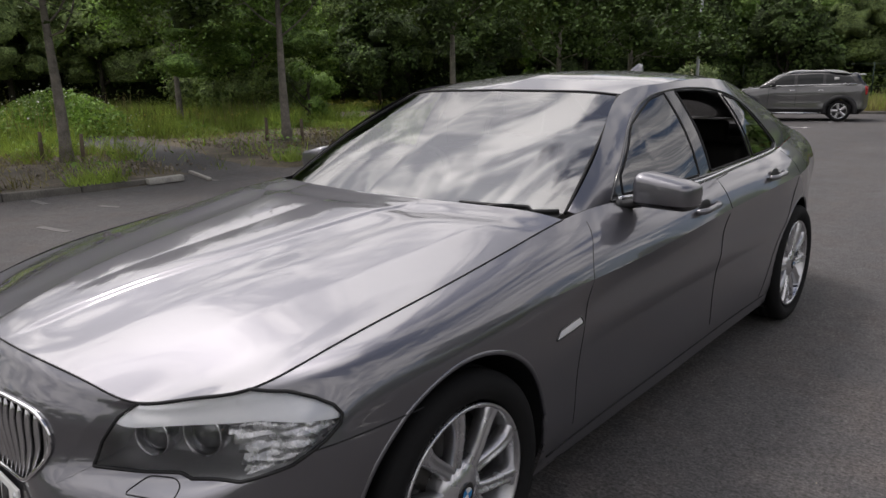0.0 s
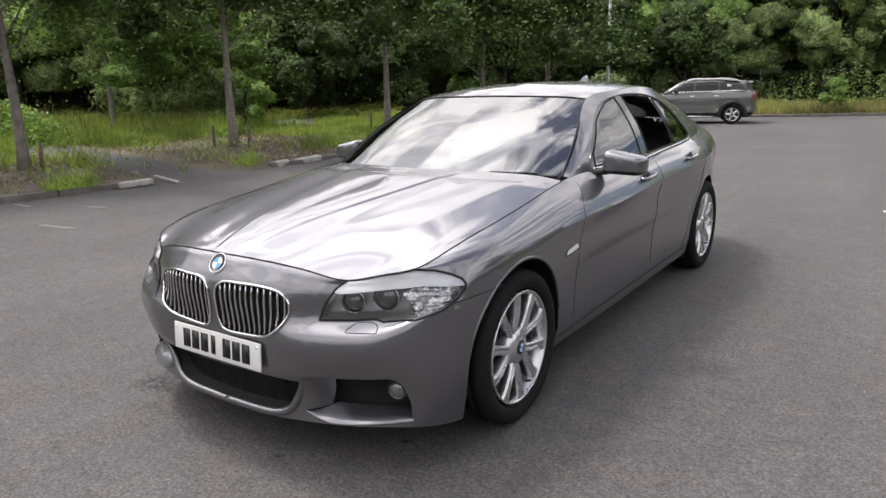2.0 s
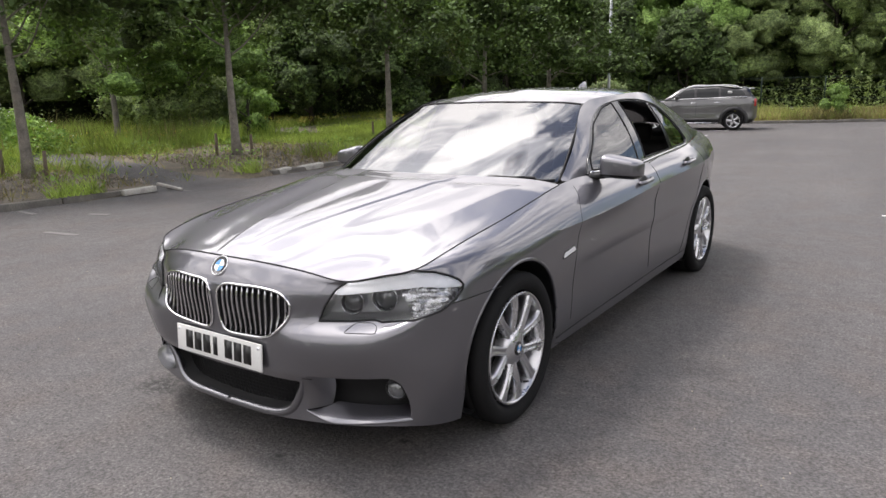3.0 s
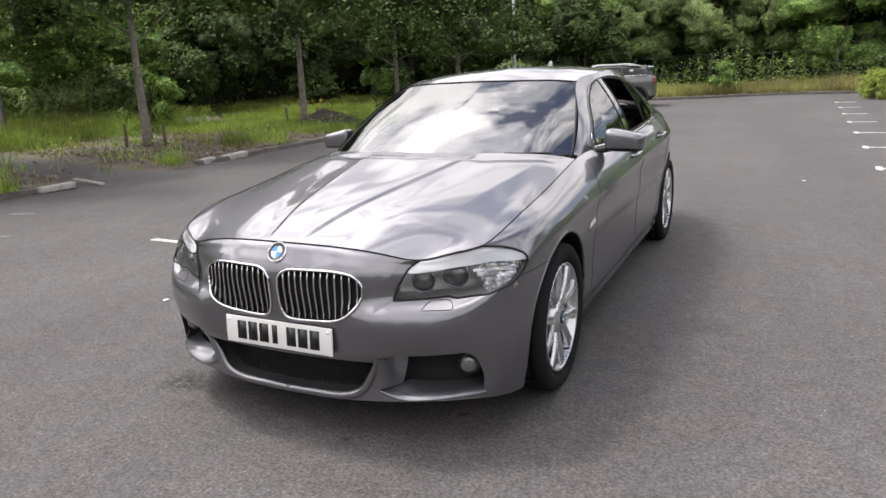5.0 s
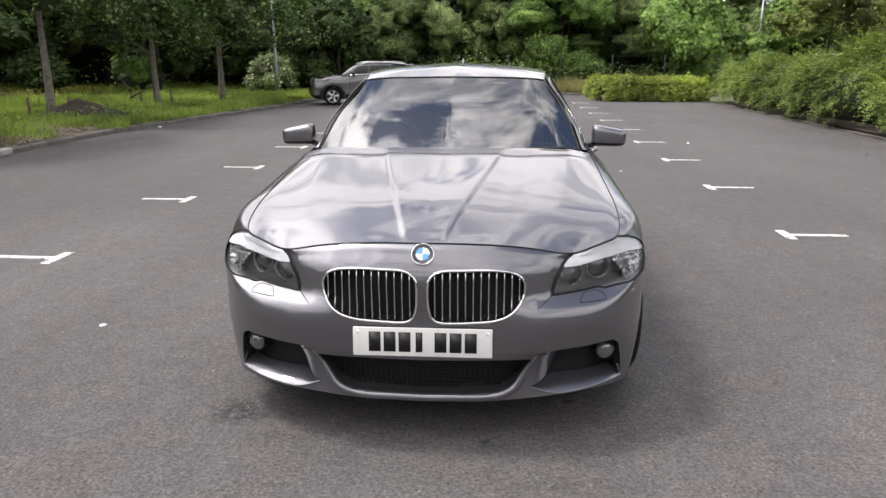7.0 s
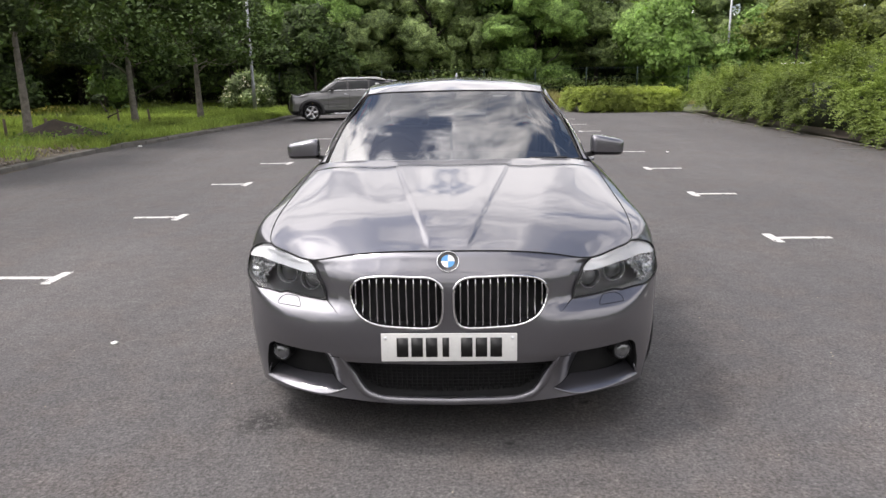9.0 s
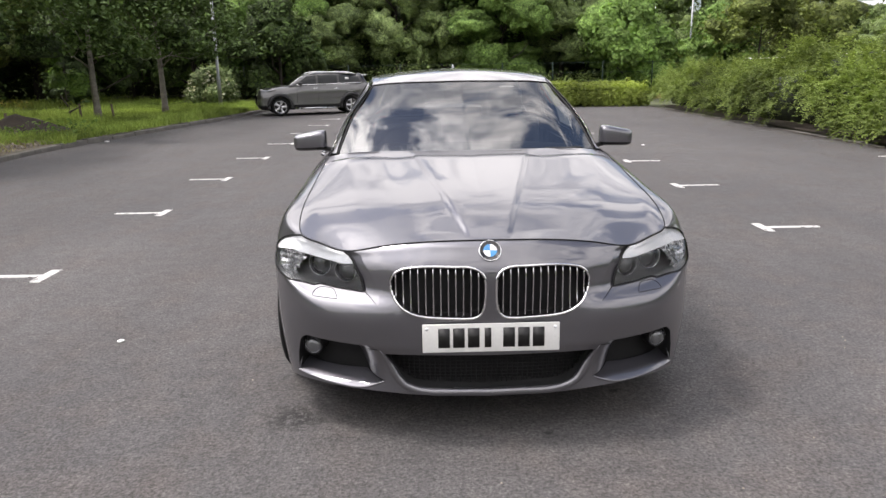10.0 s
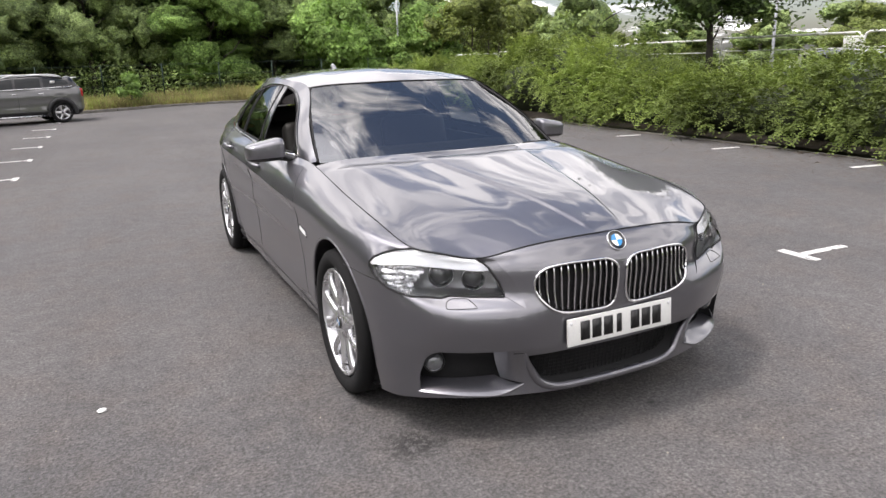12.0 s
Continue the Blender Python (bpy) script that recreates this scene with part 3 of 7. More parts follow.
KM = kerb_mesh()
seg = np.r_[0, np.cumsum(np.linalg.norm(np.diff(KERB, axis=0), axis=1))]
s = 10.0
while s < seg[-1] - 1:
    i = np.searchsorted(seg, s)
    p, d = KERB[i - 1] + (KERB[i] - KERB[i - 1]) * (s - seg[i - 1]) / (seg[i] - seg[i - 1]), KERB[i] - KERB[i - 1]
    s += 0.912
    if 3.5 < p[1] < 5.75:
        continue
    o = new("kerb_stone", KM)
    o.parent = kerb
    tilt = rng.normal(0, 0.8)
    o.matrix_basis = pose(p[0] - 0.06, p[1], 0.088 + rng.normal(0, 0.009), tilt, rng.normal(0, 1.2), math.degrees(math.atan2(d[1], d[0])) - 90 + rng.normal(0, 0.5)) @ Matrix.Diagonal((1, 1, 3.0, 1))
s = 0.0
while s < 26:
    o = new("kerb_stone", KM)
    o.parent = kerb
    o.matrix_basis = pose(HEDGE_X + 0.06, -5 + s, 0.012 + rng.normal(0, 0.008), 0, rng.normal(0, 1), rng.normal(0, 0.4)) @ Matrix.Diagonal((1, 1, 2.0, 1))
    s += 0.912


def chunk(size, seed, squash=0.6):
    b = bmesh.new()
    bmesh.ops.create_icosphere(b, subdivisions=2, radius=size)
    for v in b.verts:
        v.co *= 1 + 0.35 * noise.noise(v.co * (1.6 / size) + Vector((seed, 0, 0)))
        v.co.z *= squash
    return b


for k, (x, y, ln, yaw) in enumerate([(-7.46, 6.95, 0.58, 86), (-7.46, 6.3, 0.30, 97)]):
    b = boxed(-0.065, 0.065, -ln / 2, ln / 2, 0, 0.105, bevel=0.025)
    for v in b.verts:
        v.co += Vector((noise.noise(v.co * 6 + Vector((k, 0, 0))), noise.noise(v.co * 6 + Vector((0, k, 5))), 0)) * 0.03
    tagged(part("broken_kerb", b, PALECONCRETE, m=pose(x, y, 0.0, 3, 4, yaw - 90)), "pale broken kerb block knocked onto the asphalt edge", "kerb block", "broken kerb blocks")

for x, y, ln, yaw, wd, ht in ((-7.60, 4.02, .92, 78, .026, .045), (-7.47, 3.42, .50, -4, .060, .085)):
    b = boxed(-wd, wd, -ln / 2, ln / 2, 0, ht, bevel=0.012)
    for v in b.verts:
        v.co += Vector((noise.noise(v.co * 5), noise.noise(v.co * 5 + Vector((0, 3, 5))), 0)) * 0.012
    tagged(part("loose_kerb", b, PALECONCRETE, m=pose(x, y, 0.012, 1, 1, yaw)), "pale kerb stone lying loose at the tarmac spur", "kerb stone", "loose kerb stones")


# ---- bay markings ----
def t_mark(x, y, side, stem=0.5, bar=0.32, material=LINE):
    b = bmesh.new()
    w = 0.040
    x0, x1 = (w, stem) if side > 0 else (-stem, -w)
    box(b, -w, w, -bar / 2, bar / 2, -0.002, 0.004)
    box(b, x0, x1, -w * 0.8, w * 0.8, -0.002, 0.004)
    o = part("bay_mark", b, material, smooth=False, m=pose(x, y, 0, 0, 0, rng.normal(0, 1.0)))
    return tagged(o, "white painted T mark at a parking bay corner", "road marking", "parking bay marks")


for k in range(-2, 10):
    t_mark(2.74, 0.47 + 2.3 * k, 1)
for k in range(-1, 9):
    t_mark(-3.05, 1.61 + 2.3 * k, -1)


def dash(x, y, ln, material, yaw=0):
    b = boxed(-ln / 2, ln / 2, -0.04, 0.04, -0.002, 0.004)
    tagged(part("bay_line", b, material, smooth=False, m=pose(x, y, 0, 0, 0, yaw)), "short worn white line at the head of a bay", "road marking", "bay head lines")


for k in range(0, 8):
    dash(6.88, 0.5 + 2.3 * k, 0.48, FAINTLINE if k > 3 else LINE, -8)
for k, x in ((0, -7.25), (1, -7.3), (2, -7.3)):
    dash(x, 1.7 + 2.3 * k, 0.45, FAINTLINE)
dash(-6.25, 2.1, 0.3, FAINTLINE, 20)
dash(-5.4, 1.2, 0.5, FAINTLINE, 10)

# litter on the asphalt
for x, y, sz in ((-1.93, 0.29, 0.021), (3.6, 9.5, 0.03), (1.9, 6.2, 0.02), (-7.2, 11.8, 0.05)):
    b = chunk(sz, x, 0.35)
    tagged(part("litter", b, PAPER, m=pose(x, y, sz * 0.25, 0, 0, 40)), "small crumpled white scrap of paper", "litter", "scraps on the asphalt")
b = bmesh.new()
for _ in range(320):
    a = rng.random(2)
    x, y = (-4.5 + 9 * a[0], -3.5 + 7 * a[1])
    if -1 < x < 1 and y > -0.9:
        continue
    sz = rng.uniform(0.002, 0.0042)
    r = bmesh.ops.create_icosphere(b, subdivisions=1, radius=sz, matrix=Matrix.Translation((x, y, sz * 0.4)))
tagged(part("loose_grit", b, STONES), "loose grit scattered on the asphalt", "grit", kind="stuff")


# ---- the grey saloon ----
from mathutils.bvhtree import BVHTree

car = thing("saloon_car", "dark grey metallic four-door saloon parked on the asphalt, two windows open", "car", m=pose(.006, 0, 0, 0, 0, .72))
SIDE_Y = (-0.36, 0.0, 0.40, 0.80, 1.40, 2.10, 2.70, 3.10, 3.50, 3.85)


def rail(front, xs, zs, rear):
    return np.array(list(front) + [(x, y, z) for x, y, z in zip(xs, SIDE_Y, zs)] + list(rear))


RAILS = [
    rail([(0, -.815, .185), (.22, -.810, .187), (.42, -.785, .198), (.58, -.740, .204), (.72, -.662, .203), (.815, -.540, .180)],
         (.855, .87, .865, .865, .87, .87, .865, .83, .73, .61), (.150, .17, .185, .185, .185, .185, .19, .20, .24, .26), [(.50, 4.02, .28), (0, 4.06, .28)]),
    rail([(0, -.825, .300), (.22, -.820, .300), (.42, -.780, .300), (.58, -.725, .300), (.73, -.647, .300), (.833, -.540, .300)],
         (.88, .91, .900, .887, .885, .885, .890, .875, .77, .64), (.30,) * 8 + (.33, .36), [(.52, 4.05, .38), (0, 4.09, .38)]),
    rail([(0, -.838, .400), (.22, -.834, .400), (.42, -.824, .398), (.585, -.757, .402), (.735, -.667, .408), (.843, -.545, .420)],
         (.892, .925, .908, .893, .890, .891, .900, .88, .775, .65), (.43,) * 8 + (.45, .48), [(.53, 4.07, .50), (0, 4.11, .50)]),
    rail([(0, -.842, .555), (.22, -.835, .557), (.42, -.824, .563), (.59, -.754, .563), (.74, -.662, .580), (.848, -.530, .625)],
         (.899, .93, .914, .902, .899, .900, .909, .885, .785, .66), (.64, .60, .56, .56, .56, .56, .57, .58, .60, .62), [(.53, 4.05, .62), (0, 4.09, .62)]),
    rail([(0, -.845, .615), (.22, -.838, .615), (.43, -.782, .607), (.60, -.690, .607), (.745, -.608, .612), (.845, -.522, .648)],
         (.895, .93, .917, .912, .912, .912, .915, .885, .785, .66), (.668, .645, .63, .63, .63, .63, .64, .66, .68, .70), [(.53, 4.04, .72), (0, 4.08, .72)]),
    rail([(0, -.841, .700), (.22, -.833, .700), (.43, -.770, .690), (.60, -.668, .685), (.742, -.566, .690), (.825, -.485, .703)],
         (.885, .925, .920, .908, .909, .909, .912, .883, .785, .66), (.72, .72, .71, .71, .72, .735, .75, .77, .80, .82), [(.44, 4.0, .80), (0, 4.06, .80)]),
    rail([(0, -.807, .765), (.22, -.796, .762), (.43, -.746, .738), (.592, -.655, .728), (.722, -.555, .742), (.790, -.478, .752)],
         (.855, .908, .920, .929, .935, .935, .932, .883, .78, .65), (.778, .785, .785, .79, .815, .845, .868, .880, .885, .885), [(.44, 3.98, .92), (0, 4.06, .92)]),
    rail([(0, -.794, .786), (.22, -.782, .782), (.43, -.734, .756), (.580, -.665, .739), (.698, -.576, .757), (.771, -.500, .768)],
         (.829, .866, .872, .882, .897, .899, .888, .836, .74, .62), (.803, .838, .868, .884, .890, .917, .937, .950, .955, .955), [(.42, 3.98, .985), (0, 4.05, .99)]),
    rail([(0, -.777, .803), (.22, -.765, .798), (.43, -.720, .770), (.56, -.676, .747), (.67, -.600, .765), (.744, -.525, .778)],
         (.779, .79, .787, .785, .838, .842, .812, .750, .665, .56), (.815, .868, .922, .965, .955, .975, .995, 1.012, 1.012, 1.015), [(.38, 3.95, 1.03), (0, 4.02, 1.035)]),
]
for _r in RAILS:   # the tail stays wide behind the rear wheels
    for _i, _dx in ((-6, .010), (-5, .016), (-4, .036), (-3, .050), (-2, .03)):
        _r[_i, 0] += _dx
NS, NK = 300, 72


def tub_grid():
    R = np.array(RAILS)
    flip = np.array([-1, 1, 1])
    ext = np.concatenate([(R[:, 1:4] * flip)[:, ::-1], R, (R[:, -4:-1] * flip)[:, ::-1]], axis=1)
    knots = np.r_[0, np.cumsum(np.linalg.norm(np.diff(ext, axis=1), axis=2).mean(0))]
    _, at = natural(np.swapaxes(ext, 0, 1), knots)
    k0, k1 = knots[3], knots[3 + R.shape[1] - 1]
    # closer rows at the nose
    w = np.linspace(0, 1, NS)
    w = w * 0.62 + 0.38 * w**2
    sk = k0 + (k1 - k0) * w
    C = at(sk)                                   # NS x 8 x 3
    C[0, :, 0] = C[-1, :, 0] = 0
    zk = np.r_[0, np.cumsum(np.linalg.norm(np.diff(C, axis=1), axis=2).mean(0))]
    vv = np.linspace(0, zk[-1], NK)

    def fill(breaks):
        out = np.zeros((NS, NK, 3))
        cuts = [0] + breaks + [len(zk) - 1]
        for a, b in zip(cuts, cuts[1:]):
            _, f = natural(np.swapaxes(C[:, a:b + 1], 0, 1), zk[a:b + 1])
            sel = (vv >= zk[a] - 1e-9) & (vv <= zk[b] + 1e-9)
            out[:, sel] = np.swapaxes(f(vv[sel]), 0, 1)
        return out

    for i in (2, 3, 6):   # put a row exactly on each crease
        vv[np.argmin(abs(vv - zk[i]))] = zk[i]
    soft, hard = fill([2]), fill([3, 6])
    kside = np.interp(sk, [k0, knots[3 + 7], knots[3 + 9], k1], [0, 0, 1, 1])[:, None, None]
    return soft * (1 - kside) + hard * kside


TUB = tub_grid()
RIM = TUB[:, -1]
tub = sheet(TUB, True)
bmesh.ops.recalc_face_normals(tub, faces=tub.faces[:])
if sum(f.normal.x for f in tub.faces) < 0:
    bmesh.ops.reverse_faces(tub, faces=tub.faces[:])
TUBTREE = BVHTree.FromBMesh(tub)


def on_side(y, z, out=0.0):
    p, n, _, _ = TUBTREE.ray_cast(Vector((2, y, z)), Vector((-1, 0, 0)))
    return (p + Vector((out, 0, 0))) if p is not None else Vector((0.9 + out, y, z))


def on_front(x, z, out=0.0):
    p, n, _, _ = TUBTREE.ray_cast(Vector((x, -2, z)), Vector((0, 1, 0)))
    return (p + Vector((0, -out, 0))) if p is not None else Vector((x, -0.8 - out, z))


def rim_at_y(y):
    k = RIM[30:-30]
    i = np.searchsorted(k[:, 1], y)
    t = (y - k[i - 1, 1]) / (k[i, 1] - k[i - 1, 1])
    return k[i - 1] * (1 - t) + k[i] * t


def rim_run(p0, p1, n):
    """The rim between the points nearest to p0 and p1, in n even steps."""
    i, j = (int(np.argmin(np.linalg.norm(RIM - np.array(p), axis=1))) for p in (p0, p1))
    seg_ = RIM[i:j + 1]
    q = np.r_[0, np.cumsum(np.linalg.norm(np.diff(seg_, axis=0), axis=1))]
    t = np.linspace(0, q[-1], n)
    return np.stack([np.interp(t, q, seg_[:, c]) for c in range(3)], 1)


def both(name, make, material, parent=car, label="", smooth=True):
    """A part on the car's left and its mirror image on the right."""
    b = make if isinstance(make, bmesh.types.BMesh) else make()
    other = mirrored(b, join=False)
    return part(name, b, material, parent, label, smooth), part(name, other, material, parent, label, smooth)


X, Y, Z = (1, 0, 0), (0, 1, 0), (0, 0, 1)
OB1 = (0.83, 0.5578, 0)   # across the nose's corner

# openings in the nose and flanks
LAMP = [(-.022, .606), (.10, .606), (.185, .610), (.215, .603), (.33, .613), (.43, .636), (.488, .668), (.514, .694), (.516, .712), (.498, .732), (.46, .750), (.40, .768), (.328, .779), (.31, .83), (.089, .83), (.089, .748), (.04, .716), (.0, .66)]
KIDNEY = [(.020, .640), (.026, .686), (.052, .708), (.12, .717), (.22, .7185), (.30, .712), (.347, .698), (.374, .668), (.376, .630), (.358, .588), (.322, .552), (.27, .529), (.17, .517), (.085, .515), (.044, .525), (.024, .565)]
KIDNEY = [(float(p[0]), float(p[1])) for p in curve([(x, z, 0) for x, z in KIDNEY[-4:] + KIDNEY + KIDNEY[:5]], 150)]
KSTART = min(range(20, 60), key=lambda i: abs(KIDNEY[i][1] - .640) + abs(KIDNEY[i][0] - .020))
KEND = min(range(80, 140), key=lambda i: abs(KIDNEY[i][1] - .640) + abs(KIDNEY[i][0] - .020))
KIDNEY = KIDNEY[KSTART:KEND:2]
LOWGRILLE = [p for p in rounded([(-.02, .2115), (.285, .224), (.355, .262), (.41, .368), (-.02, .362)], [0, .05, .05, .012, 0], 4)]
FOG = rounded([(.452, .403), (.60, .398), (.732, .400), (.760, .374), (.776, .300), (.780, .222), (.70, .224), (.63, .217), (.54, .211), (.495, .211), (.412, .243), (.425, .30)], [.004, .01, .03, .02, .006, .003, .01, .01, .02, .01, .003, .01], 4)

nose = lambda c: c.y < -0.1 and c.x > 0.3
front = lambda c: c.y < -0.45
flank = lambda c: c.x > 0.7 and -0.6 < c.y < 3.9


def arch(yc, r):
    pts = [(yc + r * math.cos(radians(a)), 0.335 + r * math.sin(radians(a))) for a in range(-10, 191, 6)]
    return pts + [(pts[-1][0], 0.05), (pts[0][0], 0.05)]


lamp_bm = lift(tub, knife(tub, LAMP, OB1, Z, nose))
GROOVE = [(-.022, .606), (.0, .66), (.04, .716), (.089, .748), (.064, .757), (.012, .738), (-.045, .680), (-.085, .610), (-.107, .566)]
groove_bm = lift(tub, knife(tub, GROOVE, OB1, Z, nose))
kidney_bm = lift(tub, knife(tub, KIDNEY, X, Z, front))
grille_bm = lift(tub, knife(tub, LOWGRILLE, X, Z, front))
fog_bm = lift(tub, knife(tub, FOG, X, Z, front))
for yc in (0.0, 2.968):
    fs = knife(tub, arch(yc, 0.382), Y, Z, flank)
    bmesh.ops.delete(tub, geom=fs, context="FACES")
tail_bm = lift(tub, knife(tub, rounded([(3.66, .90), (3.86, .835), (4.3, .82), (4.3, .965), (3.80, .965)], .02, 3), Y, Z, lambda c: c.y > 3.5 and c.x > .34))
side = lambda c: c.x > 0.6 and 0.3 < c.y < 3.4
FDOOR = [(.565, .245), (1.765, .245), (1.765, .60), (1.80, .86), (1.79, 1.2), (.765, 1.2), (.745, .935), (.655, .85), (.600, .70), (.575, .50)]
RDOOR = [(1.772, .245), (2.44, .245), (2.50, .36), (2.60, .55), (2.74, .70), (2.80, .86), (2.78, 1.2), (1.797, 1.2), (1.807, .86), (1.772, .60)]
fdoor_bm = lift(tub, knife(tub, FDOOR, Y, Z, side))
rdoor_bm = lift(tub, knife(tub, RDOOR, Y, Z, side))
BUMP = [(-1.2, .05), (-.12, .05), (-.12, .652), (-.44, .657), (-.50, .70), (-.56, .9), (-1.2, .9)]
bumper_bm = lift(tub, knife(tub, BUMP, Y, Z, lambda c: c.y < 0.0))
fender_bm = lift(tub, [f for f in tub.faces if f.calc_center_median().y < 0.75 and f.calc_center_median().z > 0.245])
part("body", mirrored(tub), PAINT, car)
front_bumper = part("front_bumper", mirrored(bumper_bm), PAINT, car)
for v in groove_bm.verts:   # the nose turns in towards the lamp
    s_, z = v.co.dot(Vector(OB1)), v.co.z
    a_ = np.interp(z, [.566, .61, .68, .738, .757], [-.107, -.085, -.045, .012, .064])
    b_ = np.interp(z, [.566, .606, .66, .716, .748], [-.085, -.022, .0, .04, .089])
    v.co += Vector((-0.5578, 0.83, 0)) * (.005 * float(np.clip((s_ - a_) / max(b_ - a_, .01), 0, 1)))
both("lamp_flank", groove_bm, PAINT, front_bumper)
both("front_wing", fender_bm, PAINT)
fdoors = both("front_door", fdoor_bm, PAINT)
rdoors = both("rear_door", rdoor_bm, PAINT)

# bonnet, with its folds
nu, nv = 120, 110
hf, hs_ = rim_run((0, -.777, .803), (.744, -.525, .778), nu), rim_run((.744, -.525, .778), tuple(rim_at_y(.655)), nv)
hr = curve([(0, .470, 1.000), (.30, .500, .998), (.56, .560, .990), (.71, .625, .972), tuple(rim_at_y(.655))], nu)
hc = curve([(0, -.777, .803), (0, -.56, .848), (0, -.2, .905), (0, .2, .957), (0, .470, 1.0)], nv)
HOOD = coons(hf, hr, hc, hs_)
hx, hy = HOOD[..., 0] / .8, (HOOD[..., 1] + .1) / .6
basis = np.stack([hx ** i * hy ** j for i in (0, 2, 4) for j in range(5)], -1)
dome = basis @ np.linalg.lstsq(basis.reshape(-1, 15), HOOD[..., 2].ravel(), rcond=None)[0]
uu, vv_ = np.meshgrid(np.linspace(0, 1, nu), np.linspace(0, 1, nv), indexing="ij")
sm = lambda a: np.clip(a, 0, 1) ** 2 * (3 - 2 * np.clip(a, 0, 1))
rest = np.maximum.reduce([sm(1 - vv_ / 0.16), sm(1 - (1 - vv_) / 0.12), sm(1 - (1 - uu) / 0.14)])
HOOD[..., 2] = dome + (HOOD[..., 2] - dome) * rest
ends = sm(vv_ / 0.08) * sm((1 - vv_) / 0.10)
ridge = 0.085 + 0.315 * vv_
HOOD[..., 2] += ends * (0.008 * sm((ridge + 0.014 - uu) / 0.028) - 0.005 * np.exp(-((uu - ridge - 0.12) / 0.10) ** 2))
outer = 0.50 + 0.36 * vv_ ** 0.8
fall = (1 - uu) / (1 - outer)
HOOD[..., 2] += sm(vv_ / 0.30) * sm((1 - vv_) / 0.15) * 0.013 * (1 - 0.02 * np.logaddexp(0, (1 - fall) / 0.02)).clip(0, 1)
HOOD[..., 2] -= 0.008 * np.exp(-((vv_ - 0.90) / 0.045) ** 2) * (1 - uu ** 6)
HOOD[..., 2] += 0.010 * np.sin(np.pi * uu) * np.sin(np.pi * vv_)
HOOD[-1] = HOOD[-2] * 0.25 + HOOD[-1] * 0.75
part("bonnet", mirrored(sheet(HOOD)), PAINT, car, "creased bonnet reflecting clouds")


def gap(pts, r=0.0020, parent=car, name="panel_gap", sides=True):
    b = tube(bmesh.new(), pts, r, 6)
    if sides:
        both(name, b, SEAMBLACK, parent)
    else:
        part(name, b, SEAMBLACK, parent)


fr = [Vector(p) + Vector((0, -.0014, .0018)) for p in hf]
gap([Vector((-p.x, p.y, p.z)) for p in fr[:int(nu * 0.72)][::-1]] + fr[1:int(nu * 0.72)], 0.0024, sides=False)
gap([Vector(p) + Vector((0.001, 0, .001)) for p in hs_], 0.0020)
gap([on_side(y, z, 0.0002) for y, z in curve([(p[0], p[1], 0) for p in FDOOR[5:7]] + [(.655, .85, 0), (.600, .70, 0), (.575, .50, 0), (.565, .30, 0)], 30)[8:, :2]], .0014)
gap([on_side(y, z, 0.0004) for y, z, _ in curve([(1.80, .985, 0), (1.803, .86, 0), (1.769, .60, 0), (1.768, .30, 0)], 24)])
gap([on_side(y, z, 0.0004) for y, z, _ in curve([(2.79, .99, 0), (2.80, .86, 0), (2.74, .70, 0), (2.60, .55, 0), (2.50, .36, 0), (2.44, .26, 0)], 24)])
gap([on_side(y, .243 + .006 * (y - .5) / 2, 0.0012) for y in np.linspace(.42, 2.52, 40)], 0.0032)
gap([on_side(y, .655, 0.0004) for y in np.linspace(-.46, -.17, 14)])
gap([on_front(x, .378 + 0.02 * x, 0.0004) for x in np.linspace(.43, .47, 5)], 0.0016)

# sills and arch lips
rows_ = []
for i, y in enumerate(np.linspace(.40, 2.57, 36)):
    k = min(1.0, i / 3, (35 - i) / 3)
    x0 = on_side(y, .245).x
    rows_.append([(x0 + o * k, y, .245 + (z - .245) * (.35 + .65 * k)) for o, z in ((-.012, .262), (-.002, .257), (-.001, .246), (-.006, .218), (-.014, .192), (-.024, .174), (-.034, .166), (-.07, .168))])
sill = sheet(np.array(rows_))
bmesh.ops.recalc_face_normals(sill, faces=sill.faces[:])
if sum(f.normal.x for f in sill.faces) < 0:
    bmesh.ops.reverse_faces(sill, faces=sill.faces[:])
both("side_skirt", sill, PAINT)
for yc in (0.0, 2.968):
    lip = tube(bmesh.new(), [on_side(yc + .387 * math.cos(radians(a)), .335 + .387 * math.sin(radians(a)), -.006) for a in range(-8, 189, 4)], 0.009, 8)
    both("arch_lip", lip, PAINT)
    well = lathe(bmesh.new(), [(.387, .915 if yc < 1 else .905), (.40, .60), (.30, .55), (.01, .55)], 40)
    for v in well.verts:
        v.co = Vector((v.co.x, v.co.y + yc, max(v.co.z + .335, 0.14)))
        if v.co.x > .8:
            hitp = on_side(v.co.y, max(v.co.z, .2), -.014)
            v.co.x = hitp.x
    both("wheel_well", well, BLACK)
under = bmesh.new()
box(under, -.74, .74, -.46, 3.75, .16, .30, bevel=.03)
part("underbody", under, BLACK, car)

